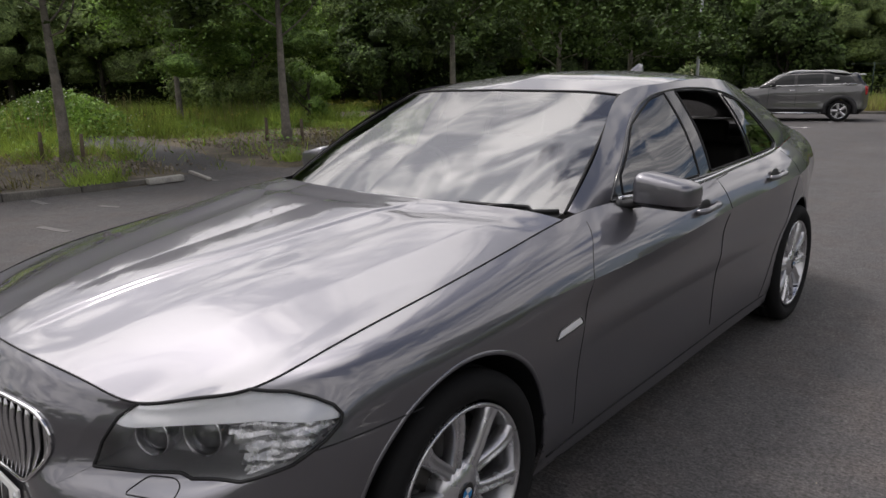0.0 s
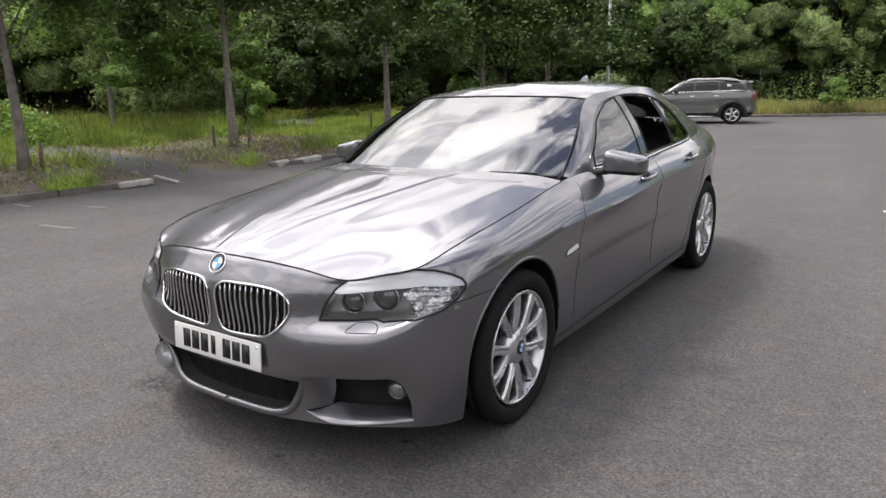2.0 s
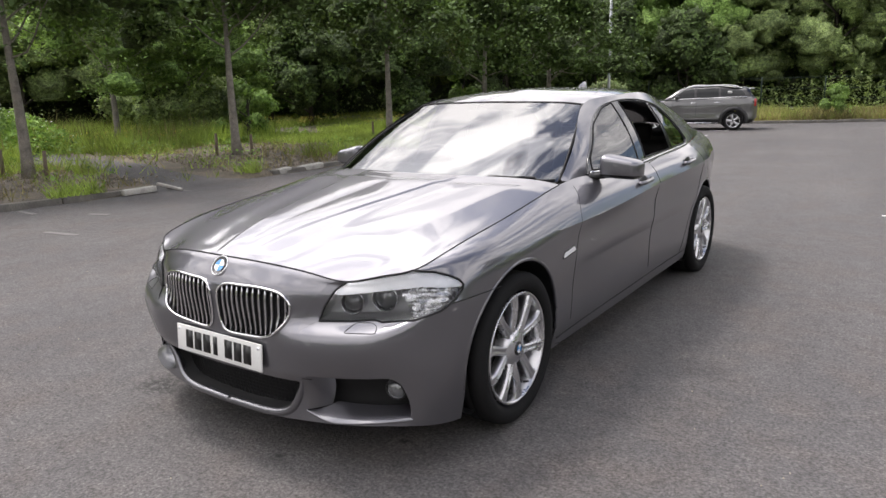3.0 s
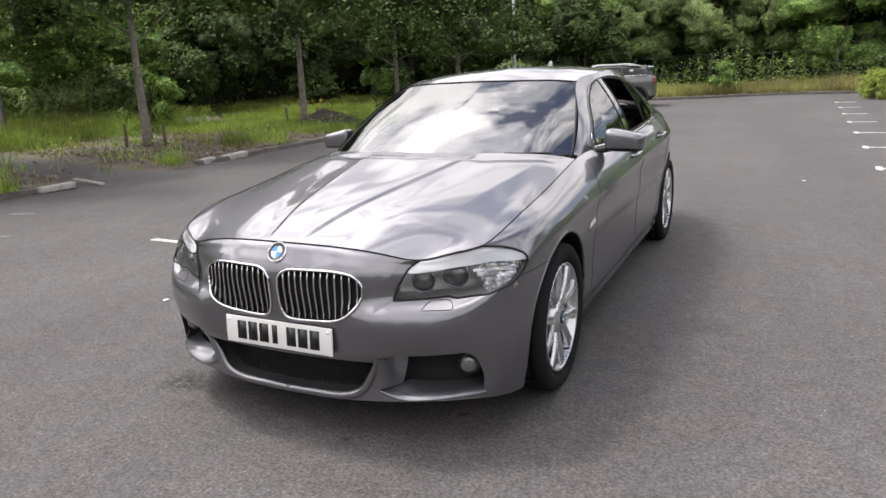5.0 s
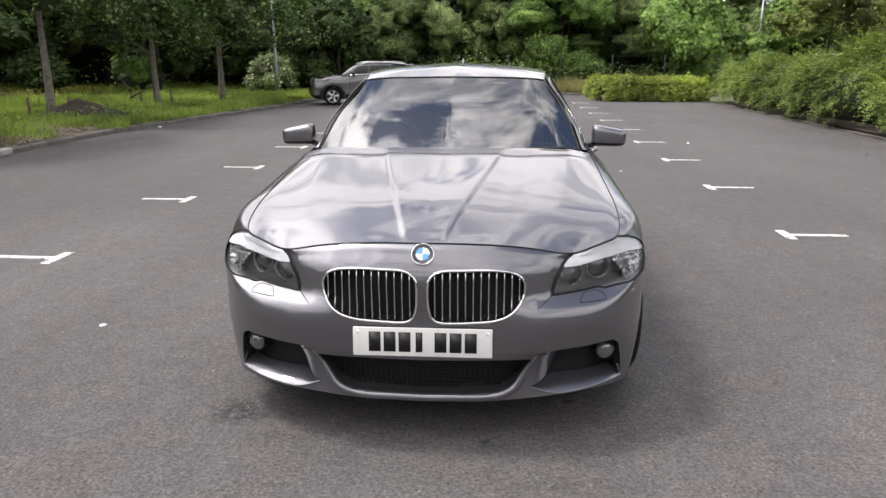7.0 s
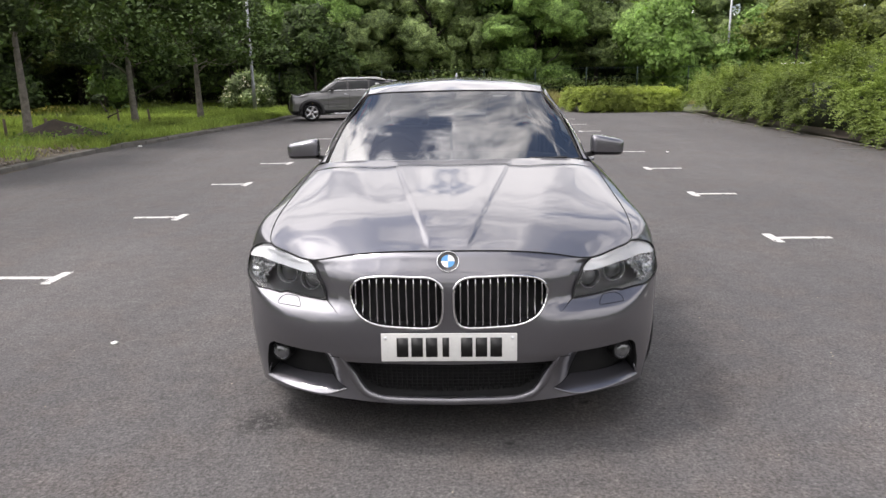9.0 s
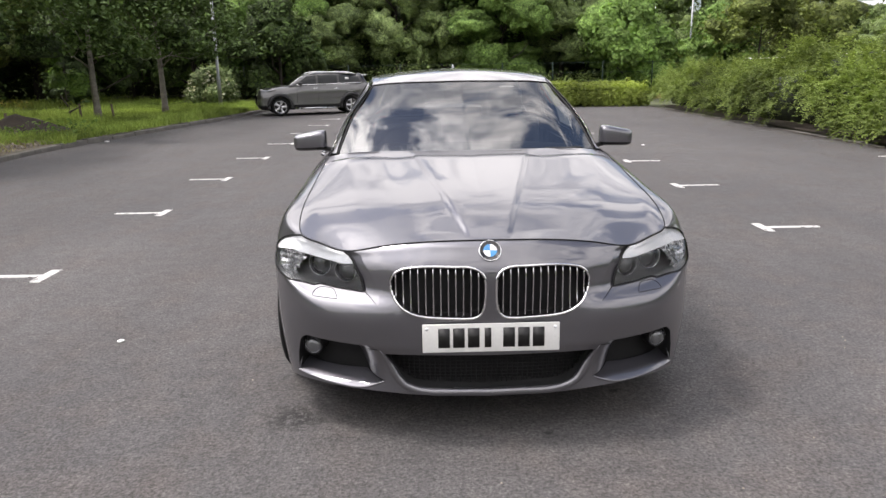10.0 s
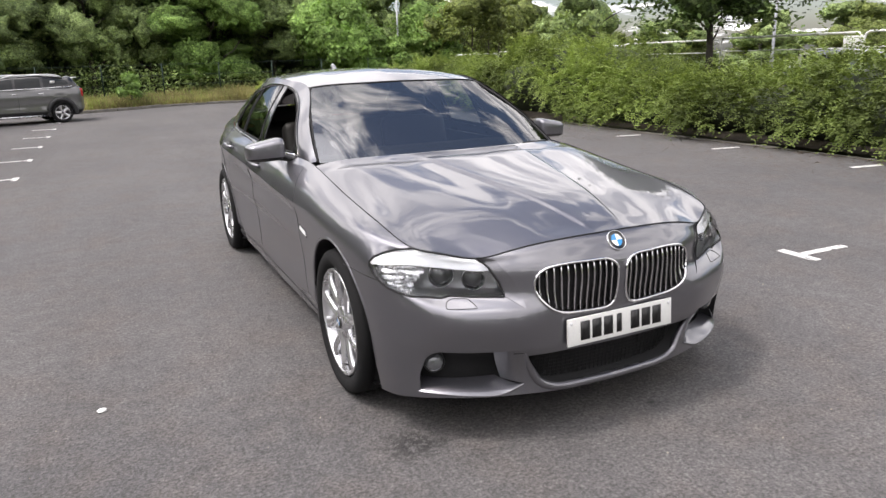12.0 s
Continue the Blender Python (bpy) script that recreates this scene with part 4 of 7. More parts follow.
# headlamps
l0 = lamp_bm.copy()
loops = rim_loops(l0)
inw = Vector((-0.5578, 0.83, 0))
hl = both("headlamp", recess(lamp_bm, inw * 0.075 + Vector((0, 0, -.004)), 0.90), LAMPDARK, label="clear headlamp with dark bezel and twin projectors")
for v in l0.verts:   # the clear cover bulges; its brow slopes back to the bonnet
    s_ = v.co.dot(Vector(OB1))
    zb = np.interp(s_, [-.022, .185, .215, .33, .43, .488, .514], [.606, .610, .603, .613, .636, .668, .694])
    zt = np.interp(s_, [-.022, .0, .04, .089, .328, .40, .46, .498, .514], [.612, .66, .716, .765, .775, .768, .750, .732, .712])
    u_ = float(np.clip((v.co.z - zb) / max(zt - zb, .012), 0, 1))
    v.co -= inw * (.024 * (math.sin(math.pi / 2 * u_ / .62) if u_ < .62 else math.cos(math.pi / 2 * (u_ - .62) / .38)) * min(1.0, max(0.0, (s_ + .02) / .06), max(0.0, (.516 - s_) / .06)))
brow = knife(l0, [(.03, .706), (.10, .708), (.22, .717), (.36, .724), (.47, .714), (.56, .696), (.56, .86), (.0, .86)], OB1, Z, nose)
browbm = lift(l0, brow, False, offset=inw * 0.004 + Vector((0, 0, -.002)))
cover = l0
ring = tube(bmesh.new(), [p - inw * 0.0005 for p in loops[0]], 0.0042, 8, closed=True)


def pair(name, b, material, parents, label="", smooth=True):
    o = mirrored(b, join=False)
    part(name, b, material, parents[0], label, smooth)
    part(name, o, material, parents[1], label, smooth)


for v in browbm.verts:   # the strip leans back to face the sky
    low_ = np.interp(v.co.dot(Vector(OB1)), [.03, .10, .22, .36, .47, .56], [.706, .708, .717, .724, .714, .696])
    v.co += inw * (.007 * float(np.clip((v.co.z - low_) / .045, 0, 1)))
pair("lamp_brow", browbm, LAMPWHITE, hl, "white upper strip")
facet = lift(l0, [f for f in l0.faces if f.calc_center_median().dot(Vector(OB1)) > .305 - .55 * (f.calc_center_median().z - .67) and f.calc_center_median().z < .735], False, offset=inw * 0.022)
for v in facet.verts:
    v.co += inw * (.010 * abs(((v.co.z * 46) % 1) - .5) + .018 * noise.noise(v.co * 16))
pair("indicator_reflector", facet, LAMPSIDE, hl, "ribbed clear side reflector", False)
pair("lamp_cover", cover, LENS, hl)
pair("lamp_seal", ring, SEAMBLACK, hl)
face = Vector((0.36, -0.93, 0.06)).normalized()
fm = face.to_track_quat("Z", "Y").to_matrix().to_4x4()
for c, r in ((Vector((.560, -.656, .662)), .045), (Vector((.668, -.596, .678)), .049)):
    b = lathe(bmesh.new(), [(r * 1.0, -.05), (r * 1.04, .0), (r * 1.0, .006), (r * .95, .003), (r * .92, -.02)], 40, "z")
    bmesh.ops.transform(b, matrix=Matrix.Translation(c) @ fm, verts=b.verts)
    pair("lamp_ring", b, LAMPBRIGHT, hl, "bright ring round a projector")
    b = lathe(bmesh.new(), [(r * .93, -.03), (r * .88, -.014), (r * .60, .0), (r * .28, .006), (.0005, .008)], 32, "z")
    bmesh.ops.transform(b, matrix=Matrix.Translation(c) @ fm, verts=b.verts)
    pair("projector", b, PROJECTOR, hl, "dark glass projector lens")
b = boxed(.806, .83, -.455, -.425, .690, .708, bevel=.004)
pair("amber_bulb", b, AMBER, hl)

# kidney grilles
SLAT = surface("dark_chrome", (.60, .60, .61), .20, metal=1.0, vary=.06)
kk = kidney_bm.copy()
kl = rim_loops(kk)[0]
grilles = both("kidney_grille", recess(kidney_bm, Vector((0, .060, 0)), 0.97), SEAMBLACK, label="black kidney grille with chrome surround")
pair("grille_surround", tube(bmesh.new(), [p + Vector((0, -.004, 0)) for p in kl], 0.0050, 10, closed=True), CHROME, grilles, "chrome surround")
for k in range(12):
    x = .046 + .0282 * k
    ins = [z for z in np.linspace(.50, .73, 120) if inside(KIDNEY, x, z)]
    if len(ins) < 5:
        continue
    pts = [on_front(x, z, -.008) for z in np.linspace(min(ins) + .004, max(ins) - .004, 9)]
    b = tube(bmesh.new(), pts, 0.0040, 8, flat=2.6, up=(0, 1, 0))
    pair("grille_slat", b, SLAT, grilles)

# lower intake, fog lamps, blades
hollow = recess(grille_bm, Vector((0, .09, 0)), 1.0)
bmesh.ops.delete(hollow, geom=[f for f in hollow.faces if all(abs(v.co.x) < .004 for v in f.verts)], context="FACES")
intake = part("lower_intake", mirrored(hollow), SEAMBLACK, car, "dark lower air intake behind a mesh")
b = bmesh.new()
for k in range(9):
    z = .232 + .0155 * k
    xs_ = [x for x in np.linspace(0, .42, 90) if inside(LOWGRILLE, x, z)]
    if xs_:
        tube(b, [on_front(x, z, -.065) for x in np.linspace(0, max(xs_), 14)], 0.0024, 5)
for k in range(20):
    x = .010 + .0205 * k
    zs_ = [z for z in np.linspace(.2, .38, 60) if inside(LOWGRILLE, x, z)]
    if len(zs_) > 2:
        tube(b, [on_front(x, z, -.065) for z in (min(zs_), max(zs_))], 0.0024, 5)
part("intake_mesh", mirrored(b), SEAMBLACK, intake)
b = bmesh.new()
uline = [(0, .199), (.16, .202), (.285, .211), (.345, .240), (.378, .290), (.408, .350), (.425, .385)]
tube(b, [on_front(x, z, -.004) for x, z, _ in curve([(x, z, 0) for x, z in uline], 30)], [0.017] * 24 + [0.015, .013, .011, .009, .007, .004], 10)
part("intake_frame", mirrored(b), PAINT, front_bumper)
fogs = both("fog_recess", recess(fog_bm, Vector((-.01, .12, 0)), 0.92), SEAMBLACK, label="black recess for a fog lamp")
fc = Vector((.716, -.610, .332))
b = lathe(bmesh.new(), [(.042, -.05), (.043, .0), (.040, .004), (.037, .002)], 32, "z")
fmx = Vector((0.30, -0.95, 0.0)).normalized().to_track_quat("Z", "Y").to_matrix().to_4x4()
bmesh.ops.transform(b, matrix=Matrix.Translation(fc) @ fmx, verts=b.verts)
pair("fog_bezel", b, BLACK, fogs)
b = lathe(bmesh.new(), [(.039, .0), (.032, .012), (.018, .019), (.0005, .022)], 28, "z")
bmesh.ops.transform(b, matrix=Matrix.Translation(fc) @ fmx, verts=b.verts)
pair("fog_lens", b, surface("fog_lens", (.16, .165, .175), .08, metal=.5, coat=1.0), fogs, "round clear fog lamp")
b = bmesh.new()
rows = []
edge = curve([(.414, .243, 0), (.455, .226, 0), (.497, .213, 0), (.56, .211, 0), (.65, .218, 0), (.72, .222, 0), (.781, .222, 0)], 40)
for i, (x, z, _) in enumerate(edge):
    t = i / 39
    p = on_front(x, z - .002)
    w = Vector((0.45 * t, -1, 0)).normalized()
    grow = float(min(1, max(.04, (x - .412) / .085)))
    deep, rise = .080 * grow, (.264 - .012 * t - z) * grow
    rows.append([p - w * deep + Vector((0, 0, rise)), p - w * deep * .5 + Vector((0, 0, rise * .52)), p + w * .004 + Vector((0, 0, .004)), p + w * .0065, p + w * .005 + Vector((0, 0, -.005)), p - w * .012 + Vector((0, 0, -.012)), p - w * .06 + Vector((0, 0, -.014))])
sheet(np.array(rows), bm=b)
bmesh.ops.recalc_face_normals(b, faces=b.faces[:])
if sum(f.normal.z for f in b.faces) < 0:
    bmesh.ops.reverse_faces(b, faces=b.faces[:])
both("bumper_blade", b, PAINT, front_bumper, "painted blade under the fog lamp")

# painted cheeks between the intake and the fog lamps, and the blades' upright ends
rows = []
for t in np.linspace(0, 1, 12):
    p = on_front(float(np.interp(.402 - .157 * t, [.243, .30, .403], [.411, .4235, .450])), .402 - .157 * t)
    q_ = p + Vector((.074 - .014 * t, .078, .004))
    rows.append([p + Vector((-.003, -.001, 0)), p.lerp(q_, .12) + Vector((.002, -.006, 0)), p.lerp(q_, .5) + Vector((.004, -.006, 0)), q_])
b = sheet(np.array(rows))
both("bumper_cheek", b, PAINT, front_bumper)
p = on_front(.779, .224)
b = tube(bmesh.new(), [p + Vector((-.001, .0, -.004)), p + Vector((-.005, .004, .022)), p + Vector((-.012, .016, .046))], [.0035, .003, .002], 6)
both("blade_end", b, PAINT, front_bumper)

# washer covers
wpts = [on_front(x, z, .0004) for x, z in rounded([(.585, .573), (.695, .573), (.685, .590), (.66, .601), (.605, .601)], .01, 3)]
b = tube(bmesh.new(), wpts, 0.0016, 5, closed=True)
both("washer_cover", b, SEAMBLACK, front_bumper)

# badge and number plate
bc, bn = Vector((0, -.803, .768)), Vector((0, -.80, .60)).normalized()
bmx = Matrix.Translation(bc + bn * .002) @ bn.to_track_quat("Z", "Y").to_matrix().to_4x4()
badge = part("badge", lathe(bmesh.new(), [(.041, -.004), (.041, .003), (.0385, .0045), (.036, .003), (.0005, .003)], 40, "z"), GLOSSBLACK, car, "round badge with blue and white quarters", m=bmx)
part("badge_ring", lathe(bmesh.new(), [(.0425, -.002), (.0425, .004), (.0400, .0052), (.0392, .003)], 40, "z"), CHROME, badge)


def quarter(a0, mat_):
    b = bmesh.new()
    vs = [b.verts.new((0, 0, .0046))] + [b.verts.new((.0255 * math.cos(radians(a0 + t)), .0255 * math.sin(radians(a0 + t)), .0042)) for t in range(0, 91, 10)]
    for i in range(1, len(vs) - 1):
        b.faces.new((vs[0], vs[i], vs[i + 1]))
    part("badge_quarter", b, mat_, badge)


for a0, mt in ((0, WHITE), (90, BLUE), (180, WHITE), (270, BLUE)):
    quarter(a0, mt)
plate = part("number_plate", boxed(-.26, .26, -.004, .004, -.0555, .0555, bevel=.003), WHITEPLASTIC, car, "white number plate with black characters as bars", m=pose(0, -.852, .443, -4, 0, 0))
for x in (-.178, -.122, -.066, -.012, .068, .124, .180):
    part("plate_bar", boxed(x - .0125 - .0095 * (x != -.012), x + .0125 + .0095 * (x != -.012), -.0056, -.003, -.037, .039), PLATEBLACK, plate)
for x in (-.243, .243):
    part("plate_screw", lathe(bmesh.new(), [(.007, -.004), (.006, -.0068), (.0005, -.0074)], 14, "y"), WHITE, plate).location = (x, 0, .038)

# windscreen, roof, rear window, boot lid
nu, nv = 44, 40
wb = curve([(0, .490, .976), (.36, .530, .974), (.60, .610, .966), (.742, .735, .958)], nu)
wt = curve([(0, 1.350, 1.346), (.30, 1.362, 1.342), (.50, 1.386, 1.334), (.572, 1.402, 1.326)], nu)
wc = curve([(0, .490, .976), (0, .92, 1.182), (0, 1.350, 1.346)], nv)
ws = curve([(.742, .735, .958), (.678, 1.05, 1.150), (.572, 1.402, 1.326)], nv)
WS = coons(wb, wt, wc, ws)
windscreen = part("windscreen", mirrored(sheet(WS)), WSGLASS, car, "raked windscreen mirroring bright clouds")
windscreen.visible_shadow = False
band = bmesh.new()
tube(band, [Vector((-p[0], p[1], p[2])) for p in wt[::-1]] + [Vector(p) for p in wt[1:]], .006, 6)
part("windscreen_seal", band, SEAMBLACK, car)
both("windscreen_edge", tube(bmesh.new(), ws, .0065, 6), SEAMBLACK)
rt = curve([(0, 1.356, 1.350), (.30, 1.368, 1.346), (.50, 1.392, 1.338), (.584, 1.410, 1.330)], nu)
rs = curve([(.584, 1.410, 1.330), (.607, 1.75, 1.366), (.612, 2.10, 1.380), (.598, 2.50, 1.366), (.565, 2.86, 1.310)], nv)
rc = curve([(0, 1.356, 1.350), (0, 1.65, 1.402), (0, 2.05, 1.428), (0, 2.5, 1.415), (0, 2.94, 1.362)], nv)
rr = curve([(0, 2.94, 1.362), (.32, 2.93, 1.350), (.565, 2.86, 1.310)], nu)
part("roof", mirrored(sheet(coons(rt, rr, rc, rs))), PAINT, car)
gb = curve([(0, 3.47, 1.118), (.35, 3.45, 1.112), (.66, 3.36, 1.085)], nu)
gs = curve([(.565, 2.86, 1.310), (.62, 3.12, 1.205), (.66, 3.36, 1.085)], nv)
gc = curve([(0, 2.94, 1.362), (0, 3.22, 1.255), (0, 3.47, 1.118)], nv)
part("rear_window", mirrored(sheet(coons(rr, gb, gc, gs))), DARKGLASS, car)
bs = rim_run(tuple(rim_at_y(3.36)), (.50, 4.02, 1.085), nv)
gb2 = np.concatenate([curve([(0, 3.47, 1.118), (.35, 3.45, 1.112), (.66, 3.36, 1.085)], nu - 8), curve([(.67, 3.358, 1.08), tuple(bs[0])], 8)])
br_ = rim_run((.50, 4.02, 1.085), (0, 4.05, 1.09), nu)[::-1]
bc_ = curve([(0, 3.47, 1.118), (0, 3.75, 1.128), (0, 4.05, 1.09)], nv)
part("boot_lid", mirrored(sheet(coons(gb2, br_, bc_, bs))), PAINT, car)
both("tail_lamp", tail_bm, REDLENS, label="red wrap-round tail lamp")
fin = bmesh.new()
for i in range(9):
    t = i / 8
    yy, hh = 2.62 + .19 * t, .055 * math.sin(math.pi * min(1, t * 0.62 + .02)) ** 1.2
    w = .022 * (1 - (2 * t - 1) ** 4 * .7)
    rows_ = [(-w, yy, 1.396), (-w * .45, yy, 1.403 + hh * .7), (0, yy, 1.408 + hh), (w * .45, yy, 1.403 + hh * .7), (w, yy, 1.396)]
    vs = [fin.verts.new(p) for p in rows_]
    if i:
        for k in range(4):
            fin.faces.new((prev[k], prev[k + 1], vs[k + 1], vs[k]))
    prev = vs
part("roof_aerial", fin, PAINT, car)

# cabin sides: pillars, window openings, glass
WINDOW_OUTLINE = [(.96, .972), (1.02, 1.035), (1.30, 1.225), (1.55, 1.318), (1.85, 1.346), (2.20, 1.335), (2.50, 1.275), (2.80, 1.03), (2.70, 1.002), (1.80, .980)]
WINDOWS = [[(1.045, .985), (1.06, 1.045), (1.31, 1.212), (1.56, 1.302), (1.70, 1.325), (1.66, .988)],
           [(1.78, .992), (1.80, 1.332), (2.02, 1.330), (2.24, 1.312), (2.30, 1.004)],
           [(2.34, 1.006), (2.285, 1.302), (2.48, 1.262), (2.76, 1.035), (2.68, 1.012)]]
ny, nw = 150, 34
ktop, attop = natural([(.752, .735, .966), (.690, 1.05, 1.160), (.586, 1.405, 1.332), (.607, 1.75, 1.366), (.612, 2.10, 1.380), (.598, 2.50, 1.366), (.565, 2.86, 1.310), (.62, 3.12, 1.205), (.675, 3.36, 1.085)])
TT = attop(np.linspace(0, ktop[-1], 600))
yy_ = np.linspace(.737, 3.355, ny)
SIDEG = np.zeros((ny, nw, 3))
for i, y in enumerate(yy_):
    tp = np.array([np.interp(y, TT[:, 1], TT[:, 0]), y, np.interp(y, TT[:, 1], TT[:, 2])])
    bt = rim_at_y(y)
    bt[0] -= 0.004
    w = np.linspace(0, 1, nw)[:, None]
    SIDEG[i] = bt * (1 - w) + tp * w
    SIDEG[i, :, 0] += 0.030 * np.sin(np.pi * w[:, 0]) * min(1, (tp[2] - bt[2]) / .35)
    SIDEG[i, -1] = tp
cab = sheet(SIDEG)
bmesh.ops.recalc_face_normals(cab, faces=cab.faces[:])
if sum(f.normal.x for f in cab.faces) < 0:
    bmesh.ops.reverse_faces(cab, faces=cab.faces[:])
anyc = lambda c: True
DLO = rounded(WINDOW_OUTLINE, [.01, .05, .2, .3, .3, .3, .3, .04, .02, 0], 5)
dlo_bm = lift(cab, knife(cab, DLO, Y, Z, anyc))
dl = dlo_bm.copy()
dloop = rim_loops(dl)[0]
both("cabin_side", cab, PAINT)
FWIN, RWIN, QWIN = (rounded(p, .012, 3) for p in WINDOWS)
fw = lift(dlo_bm, knife(dlo_bm, FWIN, Y, Z, anyc))
rw = lift(dlo_bm, knife(dlo_bm, RWIN, Y, Z, anyc))
qw = lift(dlo_bm, knife(dlo_bm, QWIN, Y, Z, anyc))
both("window_surround", dlo_bm, GLOSSBLACK)
for i, (bmw, nm, owner) in enumerate(((fw, "front_window", fdoors), (rw, "rear_window_side", rdoors), (qw, "quarter_window", rdoors))):
    ed = [p.copy() for p in rim_loops(bmw)[0]]
    for s_ in (0, 1):
        opened = (i == 0 and s_ == 1) or (i == 1 and s_ == 0)
        w = bmw.copy()
        if s_:
            w = mirrored(w, join=False)
        if opened:
            # let down: only the top edge shows above the sill
            w.free()
        else:
            o = part("window", w, SIDEGLASS, owner[s_])
            o.visible_shadow = False
        b = tube(bmesh.new(), [Vector((-p.x if s_ else p.x, p.y, p.z)) for p in ed], .005, 6, closed=True)
        part("window_seal", b, SEAMBLACK, owner[s_])
both("window_trim", tube(bmesh.new(), [p + Vector((.002, 0, 0)) for p in dloop], .0055, 7, closed=True), GLOSSBLACK)
belt = [rim_at_y(y) for y in np.linspace(1.0, 2.74, 40)]
both("belt_trim", tube(bmesh.new(), [Vector(p) + Vector((.0, 0, .008)) for p in belt], .007, 6, flat=1.4), SATIN)

# door handles
for yc, zc, own in ((1.55, .872, fdoors), (2.42, .905, rdoors)):
    c = on_side(yc, zc)
    b = bmesh.new()
    bmesh.ops.create_uvsphere(b, u_segments=24, v_segments=12, radius=1, matrix=Matrix.Translation(c + Vector((-.003, .0, 0))) @ Matrix.Diagonal((.007, .062, .036, 1)))
    pair("handle_cup", b, BLACK, own)
    b = tube(bmesh.new(), curve([tuple(c + Vector((.004, -.105, -.002))), tuple(c + Vector((.026, -.08, .0))), tuple(c + Vector((.032, 0, .004))), tuple(c + Vector((.026, .075, .008))), tuple(c + Vector((.004, .095, .008)))], 20), [.008] + [.0125] * 18 + [.008], 10, flat=1.0)
    pair("door_handle", b, PAINT, own, "body-coloured pull handle")

# wing repeaters
rp = rounded([(.418, .640), (.438, .668), (.560, .680), (.580, .652), (.50, .644)], [.006, .008, .010, .008, 0], 3)
rpc = on_side(.50, .660, .005)
b = bmesh.new()
rv = [b.verts.new(on_side(y, z, .002)) for y, z in rp]
cv = b.verts.new(rpc)
for k in range(len(rv)):
    b.faces.new((cv, rv[k], rv[(k + 1) % len(rv)]))
bmesh.ops.recalc_face_normals(b, faces=b.faces[:])
# plain white colour stands in for the lens's bright chrome reflection
reps = both("side_repeater", b, LAMPWHITE, label="slim clear indicator on the wing")
pair("repeater_frame", tube(bmesh.new(), [on_side(y, z, .001) for y, z in rp], .0032, 6, closed=True), GLOSSBLACK, reps)

# mirrors
def mirror_housing():
    b = bmesh.new()
    bmesh.ops.create_uvsphere(b, u_segments=32, v_segments=20, radius=1)
    for v in b.verts:
        c = v.co
        s_ = lambda a, p: math.copysign(abs(a) ** p, a)
        v.co = Vector((s_(c.x, .34) * .104, s_(c.y, .75) * .075, s_(c.z, .40) * .066))
        if v.co.y > .035:
            v.co.y = .035
        if v.co.z > -.03:
            v.co.z = -.03 + (v.co.z + .03) * (1 - .34 * (v.co.x + .1) / .2)
        v.co.y += .02 * (v.co.x / .1)
    return b


mh = mirror_housing()
low = lift(mh, [f for f in mh.faces if f.calc_center_median().z < -.038])
for b_, nm, mt in ((mh, "mirror_cap", PAINT), (low, "mirror_base", GLOSSBLACK)):
    bmesh.ops.transform(b_, matrix=pose(.952, 1.070, 1.012, 0, 2, -4), verts=b_.verts)
    if nm == "mirror_cap":
        mirrors = both("wing_mirror", b_, mt, label="grey painted wing mirror with black foot")
    else:
        pair(nm, b_, mt, mirrors)
b = boxed(-.080, .080, -.002, .002, -.050, .018, bevel=.0015)
bmesh.ops.transform(b, matrix=pose(.952, 1.108, 1.012, 0, 2, 8), verts=b.verts)
pair("mirror_glass", b, surface("mirror_silver", (.85, .86, .87), .02, metal=1.0, vary=.02, rvary=.01), mirrors)
b = tube(bmesh.new(), curve([(.79, .99, .955), (.83, 1.03, .957), (.88, 1.065, .962), (.93, 1.075, .966)], 12), [.03, .026, .022, .022, .022, .022, .022, .022, .022, .02, .018, .01], 10, flat=.75)
pair("mirror_arm", b, BLACK, mirrors)

# wipers and scuttle
b = bmesh.new()
sheet(np.array([[(x, y - .035, z - .004), (x, y + .03, z + .010)] for x, y, z in curve([(0, .50, .972), (.36, .540, .970), (.60, .615, .962), (.735, .725, .952)], 24)]), bm=b)
part("scuttle", mirrored(b), BLACK, car)


def ws_point(u, v, sign, out):
    i, j = min(int(u * (WS.shape[0] - 1)), WS.shape[0] - 1), min(int(v * (WS.shape[1] - 1)), WS.shape[1] - 1)
    p = WS[i, j]
    return Vector((sign * p[0], p[1] - .4 * out, p[2] + out))


for pts in ([ws_point(u, .012 + .022 * (1 - abs(u - .5)), 1, .007) for u in np.linspace(.55, .98, 14)], [ws_point(u, .010 + .022 * u, -1, .007) for u in np.linspace(.15, .62, 14)]):
    w = part("wiper", tube(bmesh.new(), pts, .0062, 6, flat=1.3), BLACK, car)
    mid = pts[6]
    part("wiper_arm", tube(bmesh.new(), [mid + Vector((-.10, -.06, -.02)), mid + Vector((-.04, -.02, .001)), mid + Vector((.03, .0, .004))], [.010, .008, .006], 6), BLACK, w)


